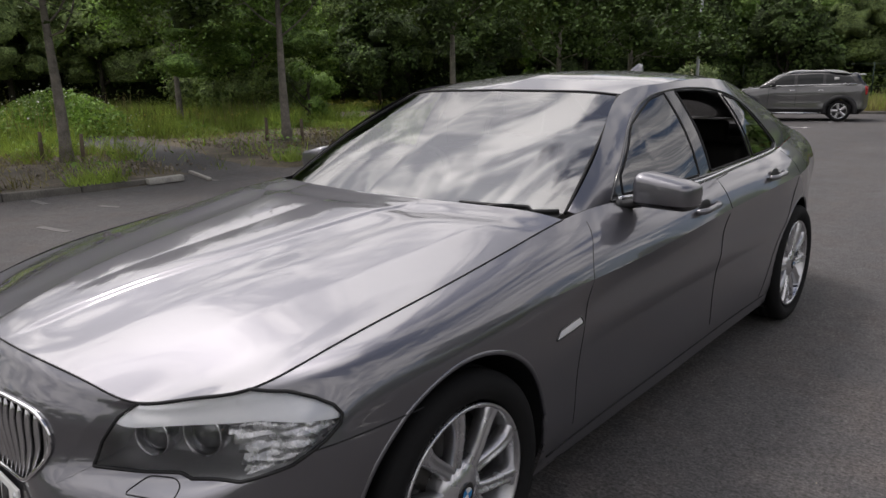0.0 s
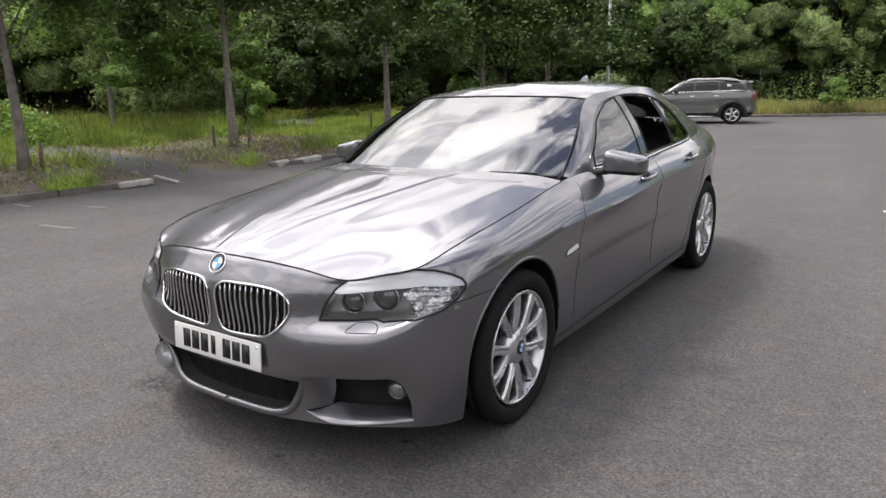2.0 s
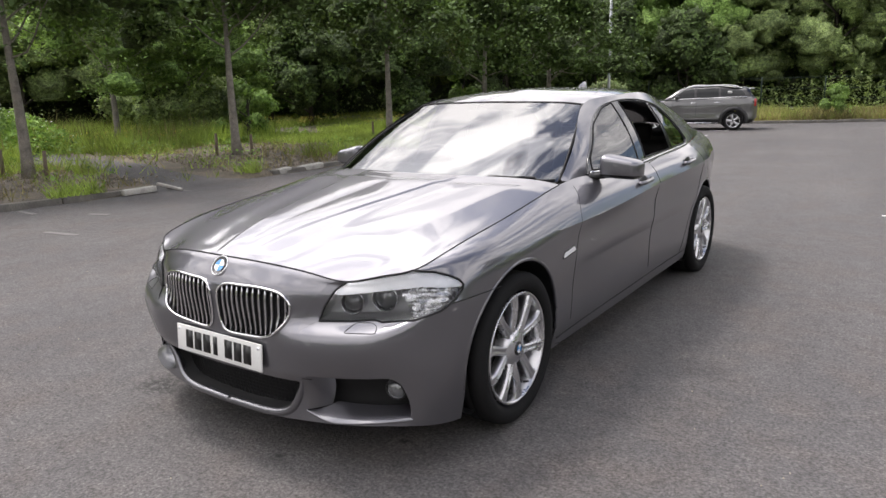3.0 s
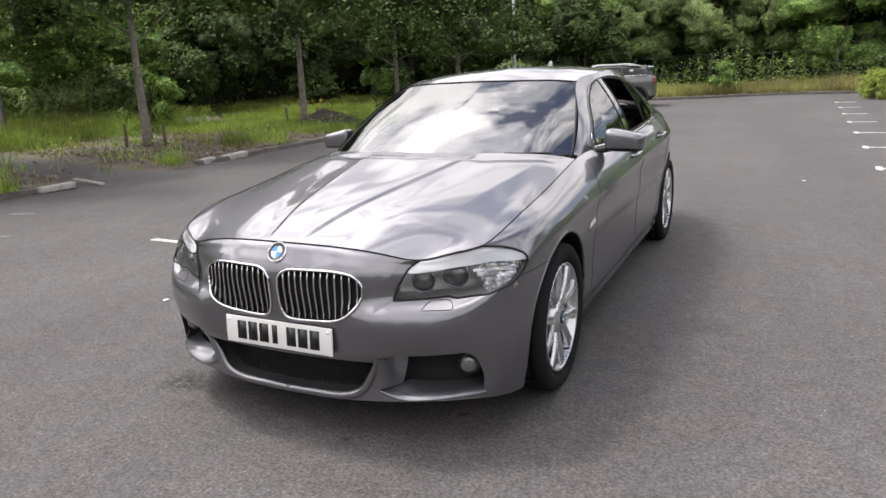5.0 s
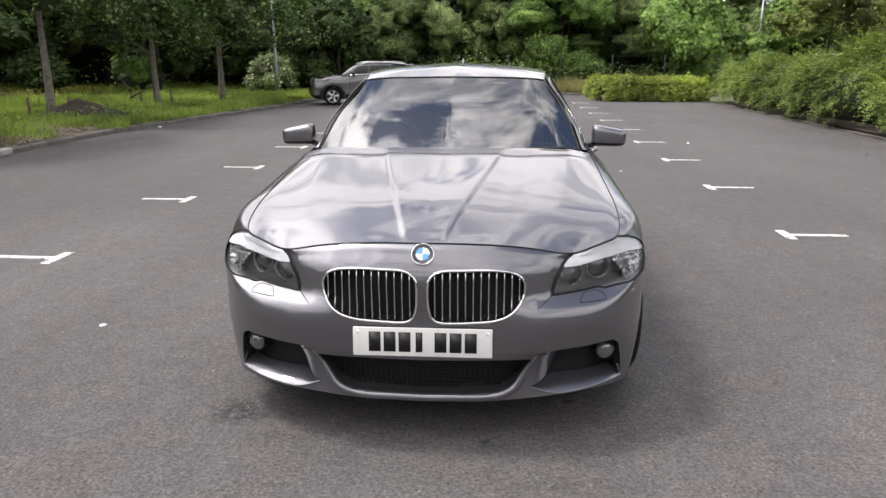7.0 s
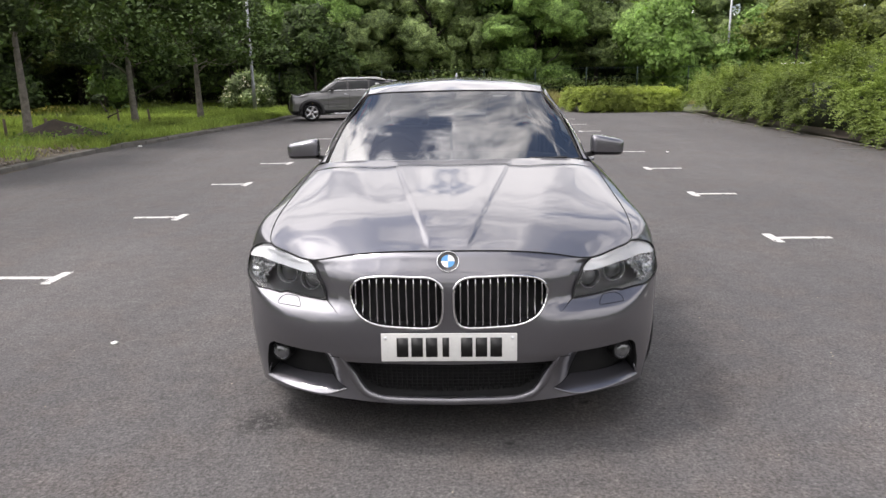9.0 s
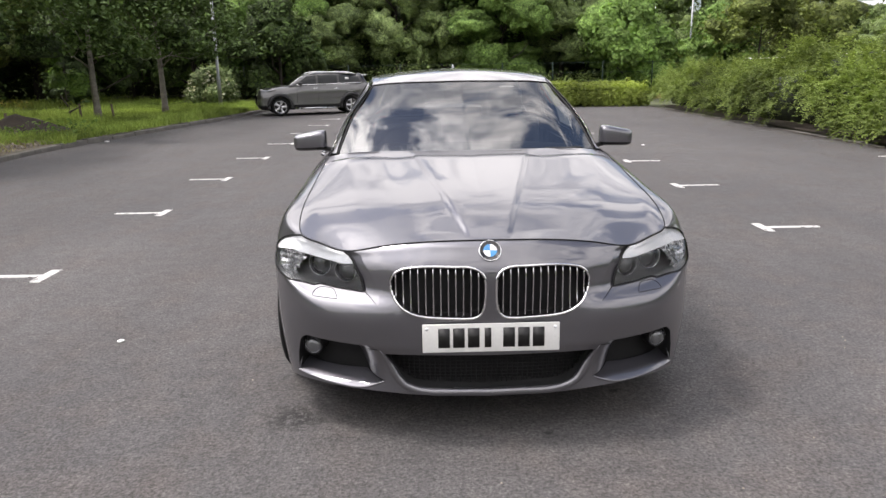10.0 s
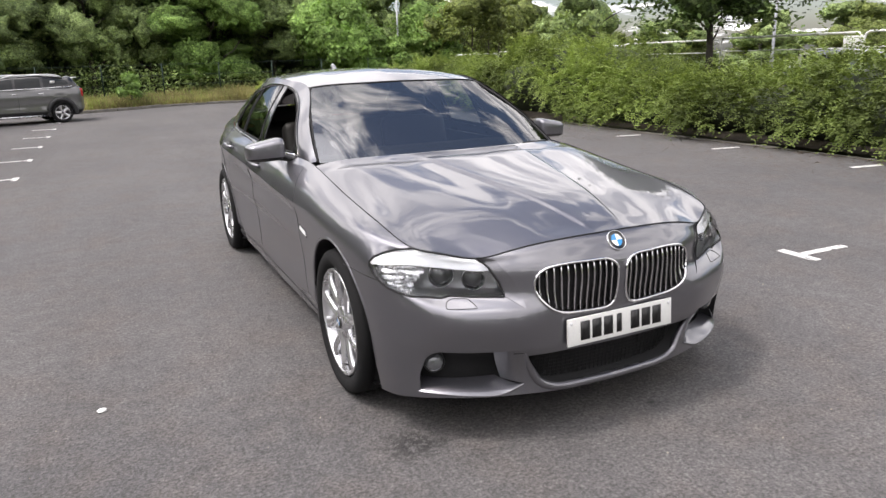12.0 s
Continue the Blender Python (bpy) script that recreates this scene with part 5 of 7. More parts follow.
# wheels
def wheel_parts(owner):
    tyre = lathe(bmesh.new(), [(.246, .050), (.258, .103), (.285, .116), (.312, .113), (.328, .100), (.333, .085), (.333, .052), (.326, .050), (.326, .044), (.334, .042), (.334, .006), (.326, .004), (.326, -.004), (.334, -.006), (.334, -.042), (.326, -.044), (.326, -.050), (.333, -.052), (.333, -.085), (.328, -.100), (.312, -.113), (.27, -.113), (.246, -.10)], 72)
    part("tyre", tyre, RUBBER, owner, "black tyre with worn tread")
    rimm = lathe(bmesh.new(), [(.2475, .094), (.2475, .102), (.243, .106), (.237, .103), (.2325, .088), (.224, .070), (.215, .030), (.212, -.09), (.24, -.10)], 72)
    part("rim", rimm, ALLOY, owner, "silver alloy rim")
    part("brake_disc", lathe(bmesh.new(), [(.165, -.005), (.168, .0), (.165, .012), (.09, .012), (.085, .03), (.001, .03)], 48), surface("brake_iron", (.055, .052, .05), .5, metal=.8), owner)
    part("dust_shield", lathe(bmesh.new(), [(.222, -.035), (.215, -.022), (.17, -.016), (.10, -.012), (.02, -.012)], 40), BLACK, owner)
    cal = boxed(-.02, .045, -.16, -.085, -.06, .10, bevel=.02)
    part("brake_caliper", cal, BLACK, owner)
    hub = lathe(bmesh.new(), [(.030, .100), (.040, .097), (.072, .089), (.084, .070), (.086, .03)], 40)
    part("hub", hub, ALLOY, owner)
    part("centre_cap", lathe(bmesh.new(), [(.032, .095), (.032, .103), (.028, .1045), (.0005, .1045)], 32), GLOSSBLACK, owner, "black centre cap with blue and white badge")
    for q in range(4):
        b = bmesh.new()
        vs = [b.verts.new((.1056, 0, 0))] + [b.verts.new((.1056, .019 * math.cos(radians(q * 90 + t)), .019 * math.sin(radians(q * 90 + t)))) for t in range(0, 91, 15)]
        for i in range(1, len(vs) - 1):
            b.faces.new((vs[0], vs[i], vs[i + 1]))
        part("cap_quarter", b, (WHITE, BLUE)[q % 2], owner)
    for k in range(5):
        b = lathe(bmesh.new(), [(.008, .06), (.008, .086), (.0005, .088)], 10)
        a = radians(72 * k + 54)
        bmesh.ops.translate(b, verts=b.verts, vec=(0, .053 * math.cos(a), .053 * math.sin(a)))
        part("wheel_bolt", b, STEEL, owner)
    for k in range(10):
        b = bmesh.new()
        sgn = 1 if k % 2 else -1
        prev_ = None
        for i in range(17):
            t = i / 16
            r = .050 + .188 * t
            a = radians(72 * (k // 2) + 90 + sgn * (5.5 + 12.5 * math.sin(2.0 * t)))
            c, tg = Vector((0, math.cos(a), math.sin(a))), Vector((0, -math.sin(a), math.cos(a)))
            w = .0222 - .0030 * math.sin(math.pi * t) + .007 * float(sm(np.float64((t - .80) / .20)))
            xo = .080 + .016 * math.sin(math.pi * min(1.0, t * .62 + .06)) + .006 * t
            g = .0075 * math.sin(math.pi * min(1, t * 1.05)) ** .5 if t < .95 else 0
            sec = [(xo - .042, -w * 1.1), (xo - .008, -w), (xo, -w * .68), (xo - .001, -w * .38), (xo - g, -w * .12), (xo - g, w * .12), (xo - .001, w * .38), (xo, w * .68), (xo - .008, w), (xo - .042, w * 1.1)]
            vs = [b.verts.new(c * r + tg * q + Vector((x, 0, 0))) for x, q in sec]
            if prev_:
                for j in range(10):
                    b.faces.new((prev_[j], prev_[(j + 1) % 10], vs[(j + 1) % 10], vs[j]))
            prev_ = vs
        bmesh.ops.recalc_face_normals(b, faces=b.faces[:])
        part("spoke", b, ALLOY, owner)
    for k in range(5):
        a0 = radians(72 * k + 90)
        b = bmesh.new()
        vs = [b.verts.new((x, r * math.cos(a0 + radians(q)), r * math.sin(a0 + radians(q)))) for r, q, x in ((.05, -16, .081), (.05, 16, .081), (.086, 12, .084), (.092, 0, .074), (.086, -12, .084), (.092, 0, .045))]
        b.faces.new(vs[:5])
        b.faces.new((vs[2], vs[5], vs[3]))
        b.faces.new((vs[3], vs[5], vs[4]))
        bmesh.ops.recalc_face_normals(b, faces=b.faces[:])
        part("spoke_web", b, ALLOY, owner)
    b = bmesh.new()
    tube(b, [(.085, 0, -.20), (.100, 0, -.196), (.112, 0, -.19)], .005, 6)
    part("tyre_valve", b, BLACK, owner)


def put_wheel(x, y, flip, spin):
    w = new("wheel")
    w.parent = car
    w.matrix_basis = pose(x, y, .333) @ (pose(0, 0, 0, 0, 0, 180) if flip else pose(0, 0, 0)) @ pose(0, 0, 0, spin, 0, 0)
    return w


first = put_wheel(.806, 0, False, 22)
wheel_parts(first)
for x, y, fl, sp in ((-.806, 0, True, 20), (.806, 2.968, False, 33), (-.808, 2.968, True, 51)):
    w = put_wheel(x, y, fl, sp)
    for ch in list(first.children):
        o = ch.copy()
        scene.collection.objects.link(o)
        o.parent = w

# cabin
b = bmesh.new()
box(b, -.70, .70, .62, 3.35, .30, .34, bevel=.01)
part("cabin_floor", b, LEATHER, car)
b = bmesh.new()
tube(b, curve([(-.72, .92, .90), (-.4, .86, .935), (0, .84, .94), (.4, .86, .935), (.72, .92, .90)], 20), .13, 12, flat=.5)
tube(b, curve([(-.70, 1.02, .78), (0, .97, .80), (.70, 1.02, .78)], 12), .15, 12)
part("dashboard", b, LEATHER, car)
b = bmesh.new()
box(b, -.52, -.24, .92, 1.06, .93, .985, bevel=.03)
part("instrument_hood", b, LEATHER, car)
b = tube(bmesh.new(), [(.185 * math.cos(t), .185 * math.sin(t), 0) for t in np.linspace(0, 2 * math.pi, 33)[:-1]], .016, 8, closed=True)
tube(b, [(-.17, 0, 0), (.17, 0, 0)], .018, 6)
tube(b, [(0, -.17, 0), (0, 0, 0)], .02, 6)
bmesh.ops.create_uvsphere(b, u_segments=16, v_segments=8, radius=.06, matrix=Matrix.Diagonal((1, 1, .5, 1)))
part("steering_wheel", b, LEATHER, car, m=pose(-.38, 1.20, .905, 62, 0, 0))


def seat_mesh():
    b = bmesh.new()
    box(b, -.26, .26, -.26, .26, .34, .52, bevel=.06, seg=3)
    s_ = bmesh.new()
    box(s_, -.25, .25, -.07, .07, .0, .64, bevel=.06, seg=3)
    bmesh.ops.transform(s_, matrix=pose(0, .27, .46, -18, 0, 0), verts=s_.verts)
    h = bmesh.new()
    box(h, -.13, .13, -.05, .05, .0, .19, bevel=.045, seg=3)
    bmesh.ops.transform(h, matrix=pose(0, .485, 1.085, -12, 0, 0), verts=h.verts)
    return b, s_, h


for x in (-.37, .37):
    c_, s_, h_ = seat_mesh()
    st = part("front_seat", c_, LEATHER, car, "dark leather front seat", m=pose(x, 1.58, 0))
    part("seat_back", s_, LEATHER, st)
    part("headrest", h_, LEATHER, st)
b = bmesh.new()
box(b, -.66, .66, 2.30, 2.75, .36, .54, bevel=.06, seg=3)
box(b, -.66, .66, 2.72, 2.90, .50, 1.02, bevel=.06, seg=3)
rb = part("rear_seat", b, LEATHER, car)
for x in (-.38, .38):
    part("headrest", boxed(x - .13, x + .13, 2.84, 2.92, 1.0, 1.14, bevel=.035, seg=3), LEATHER, rb)
b = bmesh.new()
box(b, -.60, .60, 2.88, 3.44, .98, 1.0, bevel=.006)
part("parcel_shelf", b, LEATHER, car)
b = bmesh.new()
box(b, -.74, .74, .61, .63, .30, .94, bevel=.005)
part("front_bulkhead", b, LEATHER, car)
part("rear_bulkhead", boxed(-.60, .60, 3.40, 3.42, .30, .94, bevel=.005), LEATHER, car)
for s_ in (-1, 1):
    b = bmesh.new()
    box(b, s_ * .745 - .01, s_ * .745 + .01, .75, 3.3, .30, .93, bevel=.005)
    part("door_card", b, LEATHER, car)
part("interior_mirror", boxed(-.115, .115, 1.23, 1.26, 1.235, 1.30, bevel=.012), BLACK, car)
part("windscreen_sticker", boxed(.25, .34, 1.300, 1.302, 1.305, 1.313), PAPER, car).rotation_euler = (0, 0, 0)


# ---- the small grey crossover parked by the verge ----
def crossover(m):
    c = thing("crossover_car", "mid grey compact crossover with black arches, silver roof rails", "car", m=m)
    # stations along the car, nose at -x: x, half width low, half width belt, sill z, bonnet or belt z
    st = [(-2.13, .55, .50, .42, .70), (-2.06, .76, .66, .30, .90), (-1.9, .85, .74, .25, .955), (-1.5, .89, .80, .24, 1.0), (-.95, .90, .84, .24, 1.05),
          (-.5, .90, .86, .24, 1.08), (.4, .90, .86, .24, 1.10), (1.2, .90, .85, .24, 1.13), (1.75, .88, .82, .26, 1.15), (2.02, .80, .74, .32, 1.14), (2.12, .62, .60, .42, 1.05)]
    k, at = natural(np.array(st), [s[0] for s in st])
    xs = np.linspace(-2.13, 2.12, 70)
    S = at(xs)
    S[:, 0] = xs
    G = []
    for x, wl_, wb_, z0, z1 in S:
        mid = z0 + (z1 - z0) * .62
        sec = [(-0.0, z0), (-wl_ * .8, z0), (-wl_, z0 + .08), (-wl_ * 1.005, (z0 + mid) / 2), (-wl_, mid), (-(wl_ + wb_) / 2, z1 - .08), (-wb_, z1 - .02), (-wb_ * .8, z1 + .012), (0, z1 + .045)]
        kk_, a2 = natural(np.array([(x, y, z) for y, z in sec]))
        G.append(a2(np.linspace(0, kk_[-1], 30)))
    G = np.array(G)
    b = sheet(G)
    bmesh.ops.recalc_face_normals(b, faces=b.faces[:])
    for xc in (-1.335, 1.335):
        pts = [(xc + .385 * math.cos(radians(a)), .33 + .385 * math.sin(radians(a))) for a in range(-10, 191, 8)]
        pts += [(pts[-1][0], .1), (pts[0][0], .1)]
        bmesh.ops.delete(b, geom=knife(b, pts, X, Z, lambda q: q.y < -.6), context="FACES")

    def mirror_y(bm):
        r = bmesh.ops.duplicate(bm, geom=bm.verts[:] + bm.edges[:] + bm.faces[:])
        for v in r["geom"]:
            if isinstance(v, bmesh.types.BMVert):
                v.co.y = -v.co.y
        bmesh.ops.reverse_faces(bm, faces=[f for f in r["geom"] if isinstance(f, bmesh.types.BMFace)])
        return bm

    cladding = lift(b, knife(b, [(-2.3, .1), (2.3, .1), (2.3, .40), (-2.3, .40)], X, Z, lambda q: q.y < -.3), True)
    part("body", mirror_y(b), MINI_PAINT, c)
    part("sill_cladding", mirror_y(cladding), BLACK, c)
    # cabin
    st = [(-.98, .70, 1.09, 1.10), (-.62, .70, 1.09, 1.34), (-.30, .70, 1.09, 1.475), (.3, .71, 1.10, 1.525), (1.0, .70, 1.11, 1.52), (1.6, .68, 1.12, 1.46), (1.86, .66, 1.12, 1.40), (1.98, .66, 1.12, 1.16)]
    k, at = natural(np.array(st), [s[0] for s in st])
    xs = np.linspace(-.98, 1.98, 50)
    G = []
    for (x, w, z0, z1) in at(xs):
        h = max(z1 - z0, .01)
        sec = [(-.86 + .04, z0 - .02), (-.80, z0 + h * .35), (-w - .03, z0 + h * .80), (-w + .06, z0 + h * .97), (-w * .5, z0 + h * 1.03), (0, z0 + h * 1.05)]
        kk_, a2 = natural(np.array([(x, y, z) for y, z in sec]))
        G.append(a2(np.linspace(0, kk_[-1], 22)))
    b = sheet(np.array(G))
    bmesh.ops.recalc_face_normals(b, faces=b.faces[:])
    wins = [[(-.70, 1.13), (-.30, 1.42), (.02, 1.44), (.02, 1.14)], [(.10, 1.14), (.10, 1.445), (.82, 1.455), (.82, 1.16)], [(.90, 1.17), (.90, 1.45), (1.55, 1.41), (1.70, 1.22)]]
    glass = []
    for w in wins:
        glass.append(lift(b, knife(b, rounded(w, .04, 3), X, Z, lambda q: q.y < -.4)))
    screen = lift(b, [f for f in b.faces if f.calc_center_median().x < -.42 and f.calc_center_median().y > -.66])
    cabin = part("cabin", mirror_y(b), GLOSSBLACK, c)
    for g_, tint in zip(glass, (SIDEGLASS, DARKGLASS, DARKGLASS)):
        g2 = g_.copy()
        for v in g2.verts:
            v.co.y = -v.co.y
        bmesh.ops.reverse_faces(g2, faces=g2.faces[:])
        part("window", g_, MINI_GLASS, cabin)
        part("window", g2, MINI_GLASS, cabin)
    part("windscreen", mirror_y(screen), DARKGLASS, cabin)
    rb_ = bmesh.new()
    sheet(coons(np.array([(-.34, y, 1.478 - .05 * (y / .7) ** 2) for y in np.linspace(-.66, .66, 14)]), np.array([(1.88, y, 1.43 - .05 * (y / .7) ** 2) for y in np.linspace(-.64, .64, 14)]),
                curve([(-.34, -.66, 1.428), (.3, -.68, 1.49), (1.0, -.68, 1.49), (1.88, -.64, 1.38)], 14), curve([(-.34, .66, 1.428), (.3, .68, 1.49), (1.0, .68, 1.49), (1.88, .64, 1.38)], 14)), bm=rb_)
    for v in rb_.verts:
        v.co.z += .022
    part("roof_skin", rb_, SILVER, c, "pale silver roof")
    for s_ in (-1, 1):
        part("roof_rail", tube(bmesh.new(), curve([(-.25, s_ * .66, 1.47), (-.12, s_ * .66, 1.515), (.7, s_ * .665, 1.545), (1.35, s_ * .66, 1.52), (1.50, s_ * .65, 1.47)], 24), .024, 8), SILVER, c)
        part("window_line", tube(bmesh.new(), [(x, s_ * .835, 1.115 + .02 * x) for x in np.linspace(-.75, 1.75, 12)], .011, 6), CHROME, c)
        part("sill_bar", tube(bmesh.new(), [(-.82, s_ * .915, .265), (.0, s_ * .93, .265), (.85, s_ * .915, .265)], .028, 8), SATIN, c)
        for xc in (-1.335, 1.335):
            part("arch_moulding", tube(bmesh.new(), [(xc + .425 * math.cos(radians(a)), s_ * .89, .33 + .425 * math.sin(radians(a))) for a in range(-12, 193, 6)], .075, 8), BLACK, c)
            w = new("wheel")
            w.parent = c
            w.matrix_basis = pose(xc, s_ * .80, .33, 0, 0, 90 if s_ > 0 else -90) @ pose(0, 0, 0, 12 * xc, 0, 0)
            part("tyre", lathe(bmesh.new(), [(.225, .03), (.235, .10), (.29, .11), (.318, .095), (.328, .06), (.328, -.06), (.318, -.09), (.23, -.10)], 48), RUBBER, w)
            part("rim", lathe(bmesh.new(), [(.228, .09), (.228, .10), (.218, .10), (.20, .06), (.195, -.05)], 40), ALLOY, w)
            part("rim_backing", lathe(bmesh.new(), [(.2, .02), (.0005, .02)], 32), BLACK, w)
            for k_ in range(5):
                a = radians(72 * k_ + 90)
                b_ = bmesh.new()
                e, tt = Vector((0, math.cos(a), math.sin(a))), Vector((0, -math.sin(a), math.cos(a)))
                prev_ = None
                for i in range(6):
                    t = i / 5
                    r_, w_ = .03 + .18 * t, .045 - .004 * t + .01 * t * t
                    vs = [b_.verts.new(e * r_ + tt * q + Vector((xx, 0, 0))) for xx, q in ((.05, -w_), (.09, -w_ * .7), (.09, w_ * .7), (.05, w_))]
                    if prev_:
                        for j in range(4):
                            b_.faces.new((prev_[j], prev_[(j + 1) % 4], vs[(j + 1) % 4], vs[j]))
                    prev_ = vs
                bmesh.ops.recalc_face_normals(b_, faces=b_.faces[:])
                part("spoke", b_, ALLOY, w)
        b_ = bmesh.new()
        bmesh.ops.create_uvsphere(b_, u_segments=20, v_segments=12, radius=1, matrix=Matrix.Translation((-1.93, s_ * .62, .80)) @ Matrix.Diagonal((.10, .14, .13, 1)))
        part("headlamp", b_, LAMPBRIGHT, c)
        part("tail_lamp", boxed(1.88, 2.07, s_ * .765 - .055, s_ * .765 + .055, .82, 1.08, bevel=.03), REDLENS, c, "red tail lamp")
        part("lamp_surround", boxed(1.865, 1.90, s_ * .785 - .055, s_ * .785 + .055, .81, 1.09, bevel=.012), CHROME, c)
        part("door_mirror", boxed(-.62, -.50, s_ * .98 - .09, s_ * .98 + .09, 1.08, 1.21, bevel=.04, seg=3), BLACK, c)
        for xh in (-.02, .78):
            part("door_handle", boxed(xh - .08, xh + .08, s_ * .905 - .012, s_ * .905 + .012, .955, .98, bevel=.008), CHROME, c)
        for xg in (-.72, .08, .92):
            part("panel_gap", tube(bmesh.new(), [(xg, s_ * .902, .38), (xg + .01, s_ * .904, .7), (xg + .02, s_ * .885, .95), (xg + .03, s_ * .85, 1.08)], .005, 5), SEAMBLACK, c)
    part("window_sticker", boxed(1.12, 1.26, -.792, -.788, 1.28, 1.36), PAPER, c, "white paper in the rear side window").rotation_euler = (radians(0), 0, 0)
    part("rear_spoiler", boxed(1.70, 2.00, -.60, .60, 1.418, 1.448, bevel=.012), SILVER, c)
    part("underside", boxed(-1.9, 1.9, -.74, .74, .22, .40, bevel=.03), BLACK, c)
    return c


crossover(pose(-4.25, 20.55, 0, 0, 0, 18.0)).scale = (.865, .865, .865)


# ---- plants ----
def leaf_object(name, C, T, S, material, parent=None, label="", fold=0.18):
    """One mesh of many four-cornered leaves: centres, half axes along and across."""
    C, T, S = (np.asarray(a, np.float32) for a in (C, T, S))
    n = len(C)
    up = np.cross(T, S)
    up /= np.linalg.norm(up, axis=1, keepdims=True) + 1e-9
    ln = np.linalg.norm(T, axis=1, keepdims=True)
    V = np.stack([C - T, C + S + up * ln * fold, C + T, C - S + up * ln * fold], 1).reshape(-1, 3)
    me = bpy.data.meshes.new(name)
    me.vertices.add(4 * n)
    me.vertices.foreach_set("co", V.ravel())
    me.loops.add(4 * n)
    me.loops.foreach_set("vertex_index", np.arange(4 * n, dtype=np.int32))
    me.polygons.add(n)
    me.polygons.foreach_set("loop_start", np.arange(0, 4 * n, 4, dtype=np.int32))
    me.update()
    me.validate()
    me.materials.append(material)
    ob = new(name, me)
    if parent is not None:
        ob.parent = parent
    if label:
        tagged(ob, label)
    return ob


def unit(v):
    return v / (np.linalg.norm(v, axis=1, keepdims=True) + 1e-9)


def leaf_axes(rng_, n, length, width, droop=0.3, jitter=0.4):
    t = unit(rng_.normal(0, 1, (n, 3)) * [1, 1, .55] - [0, 0, droop])
    nrm = unit(rng_.normal(0, jitter, (n, 3)) + [0, 0, 1])
    s = unit(np.cross(nrm, t))
    k = rng_.uniform(.65, 1.3, (n, 1))
    return t * length * k / 2, s * width * k / 2


def limb(b, rng_, p, d, length, r, depth, tips, wiggle=.18, n=6):
    pts, rs = [p.copy()], [r]
    for i in range(n):
        d = (d + Vector(rng_.normal(0, wiggle, 3)) + Vector((0, 0, .05))).normalized()
        p = p + d * (length / n)
        pts.append(p.copy())
        rs.append(r * (1 - .75 * (i + 1) / n))
        if depth and i >= 1:
            a = rng_.uniform(0, 2 * math.pi)
            side_ = (d.orthogonal().normalized() * math.cos(a) + d.cross(d.orthogonal()).normalized() * math.sin(a))
            limb(b, rng_, p, (d * .6 + side_ * .8).normalized(), length * rng_.uniform(.42, .62), rs[-1] * .62, depth - 1, tips, wiggle, 5)
    tips.append(pts[-1])
    tips.append(pts[-2])
    tube(b, pts, rs, 7 if r > .05 else 5)


LUMPS = []
for _k in (2, 3):
    _ico = bmesh.new()
    bmesh.ops.create_icosphere(_ico, subdivisions=_k, radius=1.0)
    LUMPS.append((np.array([tuple(v.co) for v in _ico.verts]), np.array([[v.index for v in f.verts] for f in _ico.faces])))
    _ico.free()


def foliage_mass(rg, centres, radii, material, parent, fine=1, squash=.8, floor_z=0.0, ragged=.15):
    """Ragged lumps of close-set leaves, the dense inside of a crown."""
    lv, lf = LUMPS[fine]
    V, F = [], []
    for i, (c_, r_) in enumerate(zip(centres, radii)):
        sd = rg.uniform(0, 50)
        k = 1 + .55 * np.array([noise.noise(Vector(v) * 1.5 + Vector((sd, 0, 0))) + .5 * noise.noise(Vector(v) * 3.6 + Vector((0, sd, 0))) for v in lv]) + rg.normal(0, ragged, len(lv))
        q = lv * (r_ * k)[:, None] * rg.uniform(.72, 1.28, 3) * [1, 1, squash] + c_
        q[:, 2] = np.maximum(q[:, 2], floor_z)
        V.append(q)
        F.append(lf + i * len(lv))
    me = bpy.data.meshes.new("foliage_mass")
    me.from_pydata(np.concatenate(V).tolist(), [], np.concatenate(F).tolist())
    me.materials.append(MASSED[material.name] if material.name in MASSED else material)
    me.shade_smooth()
    tagged(new("foliage_mass", me), kind="stuff").parent = parent



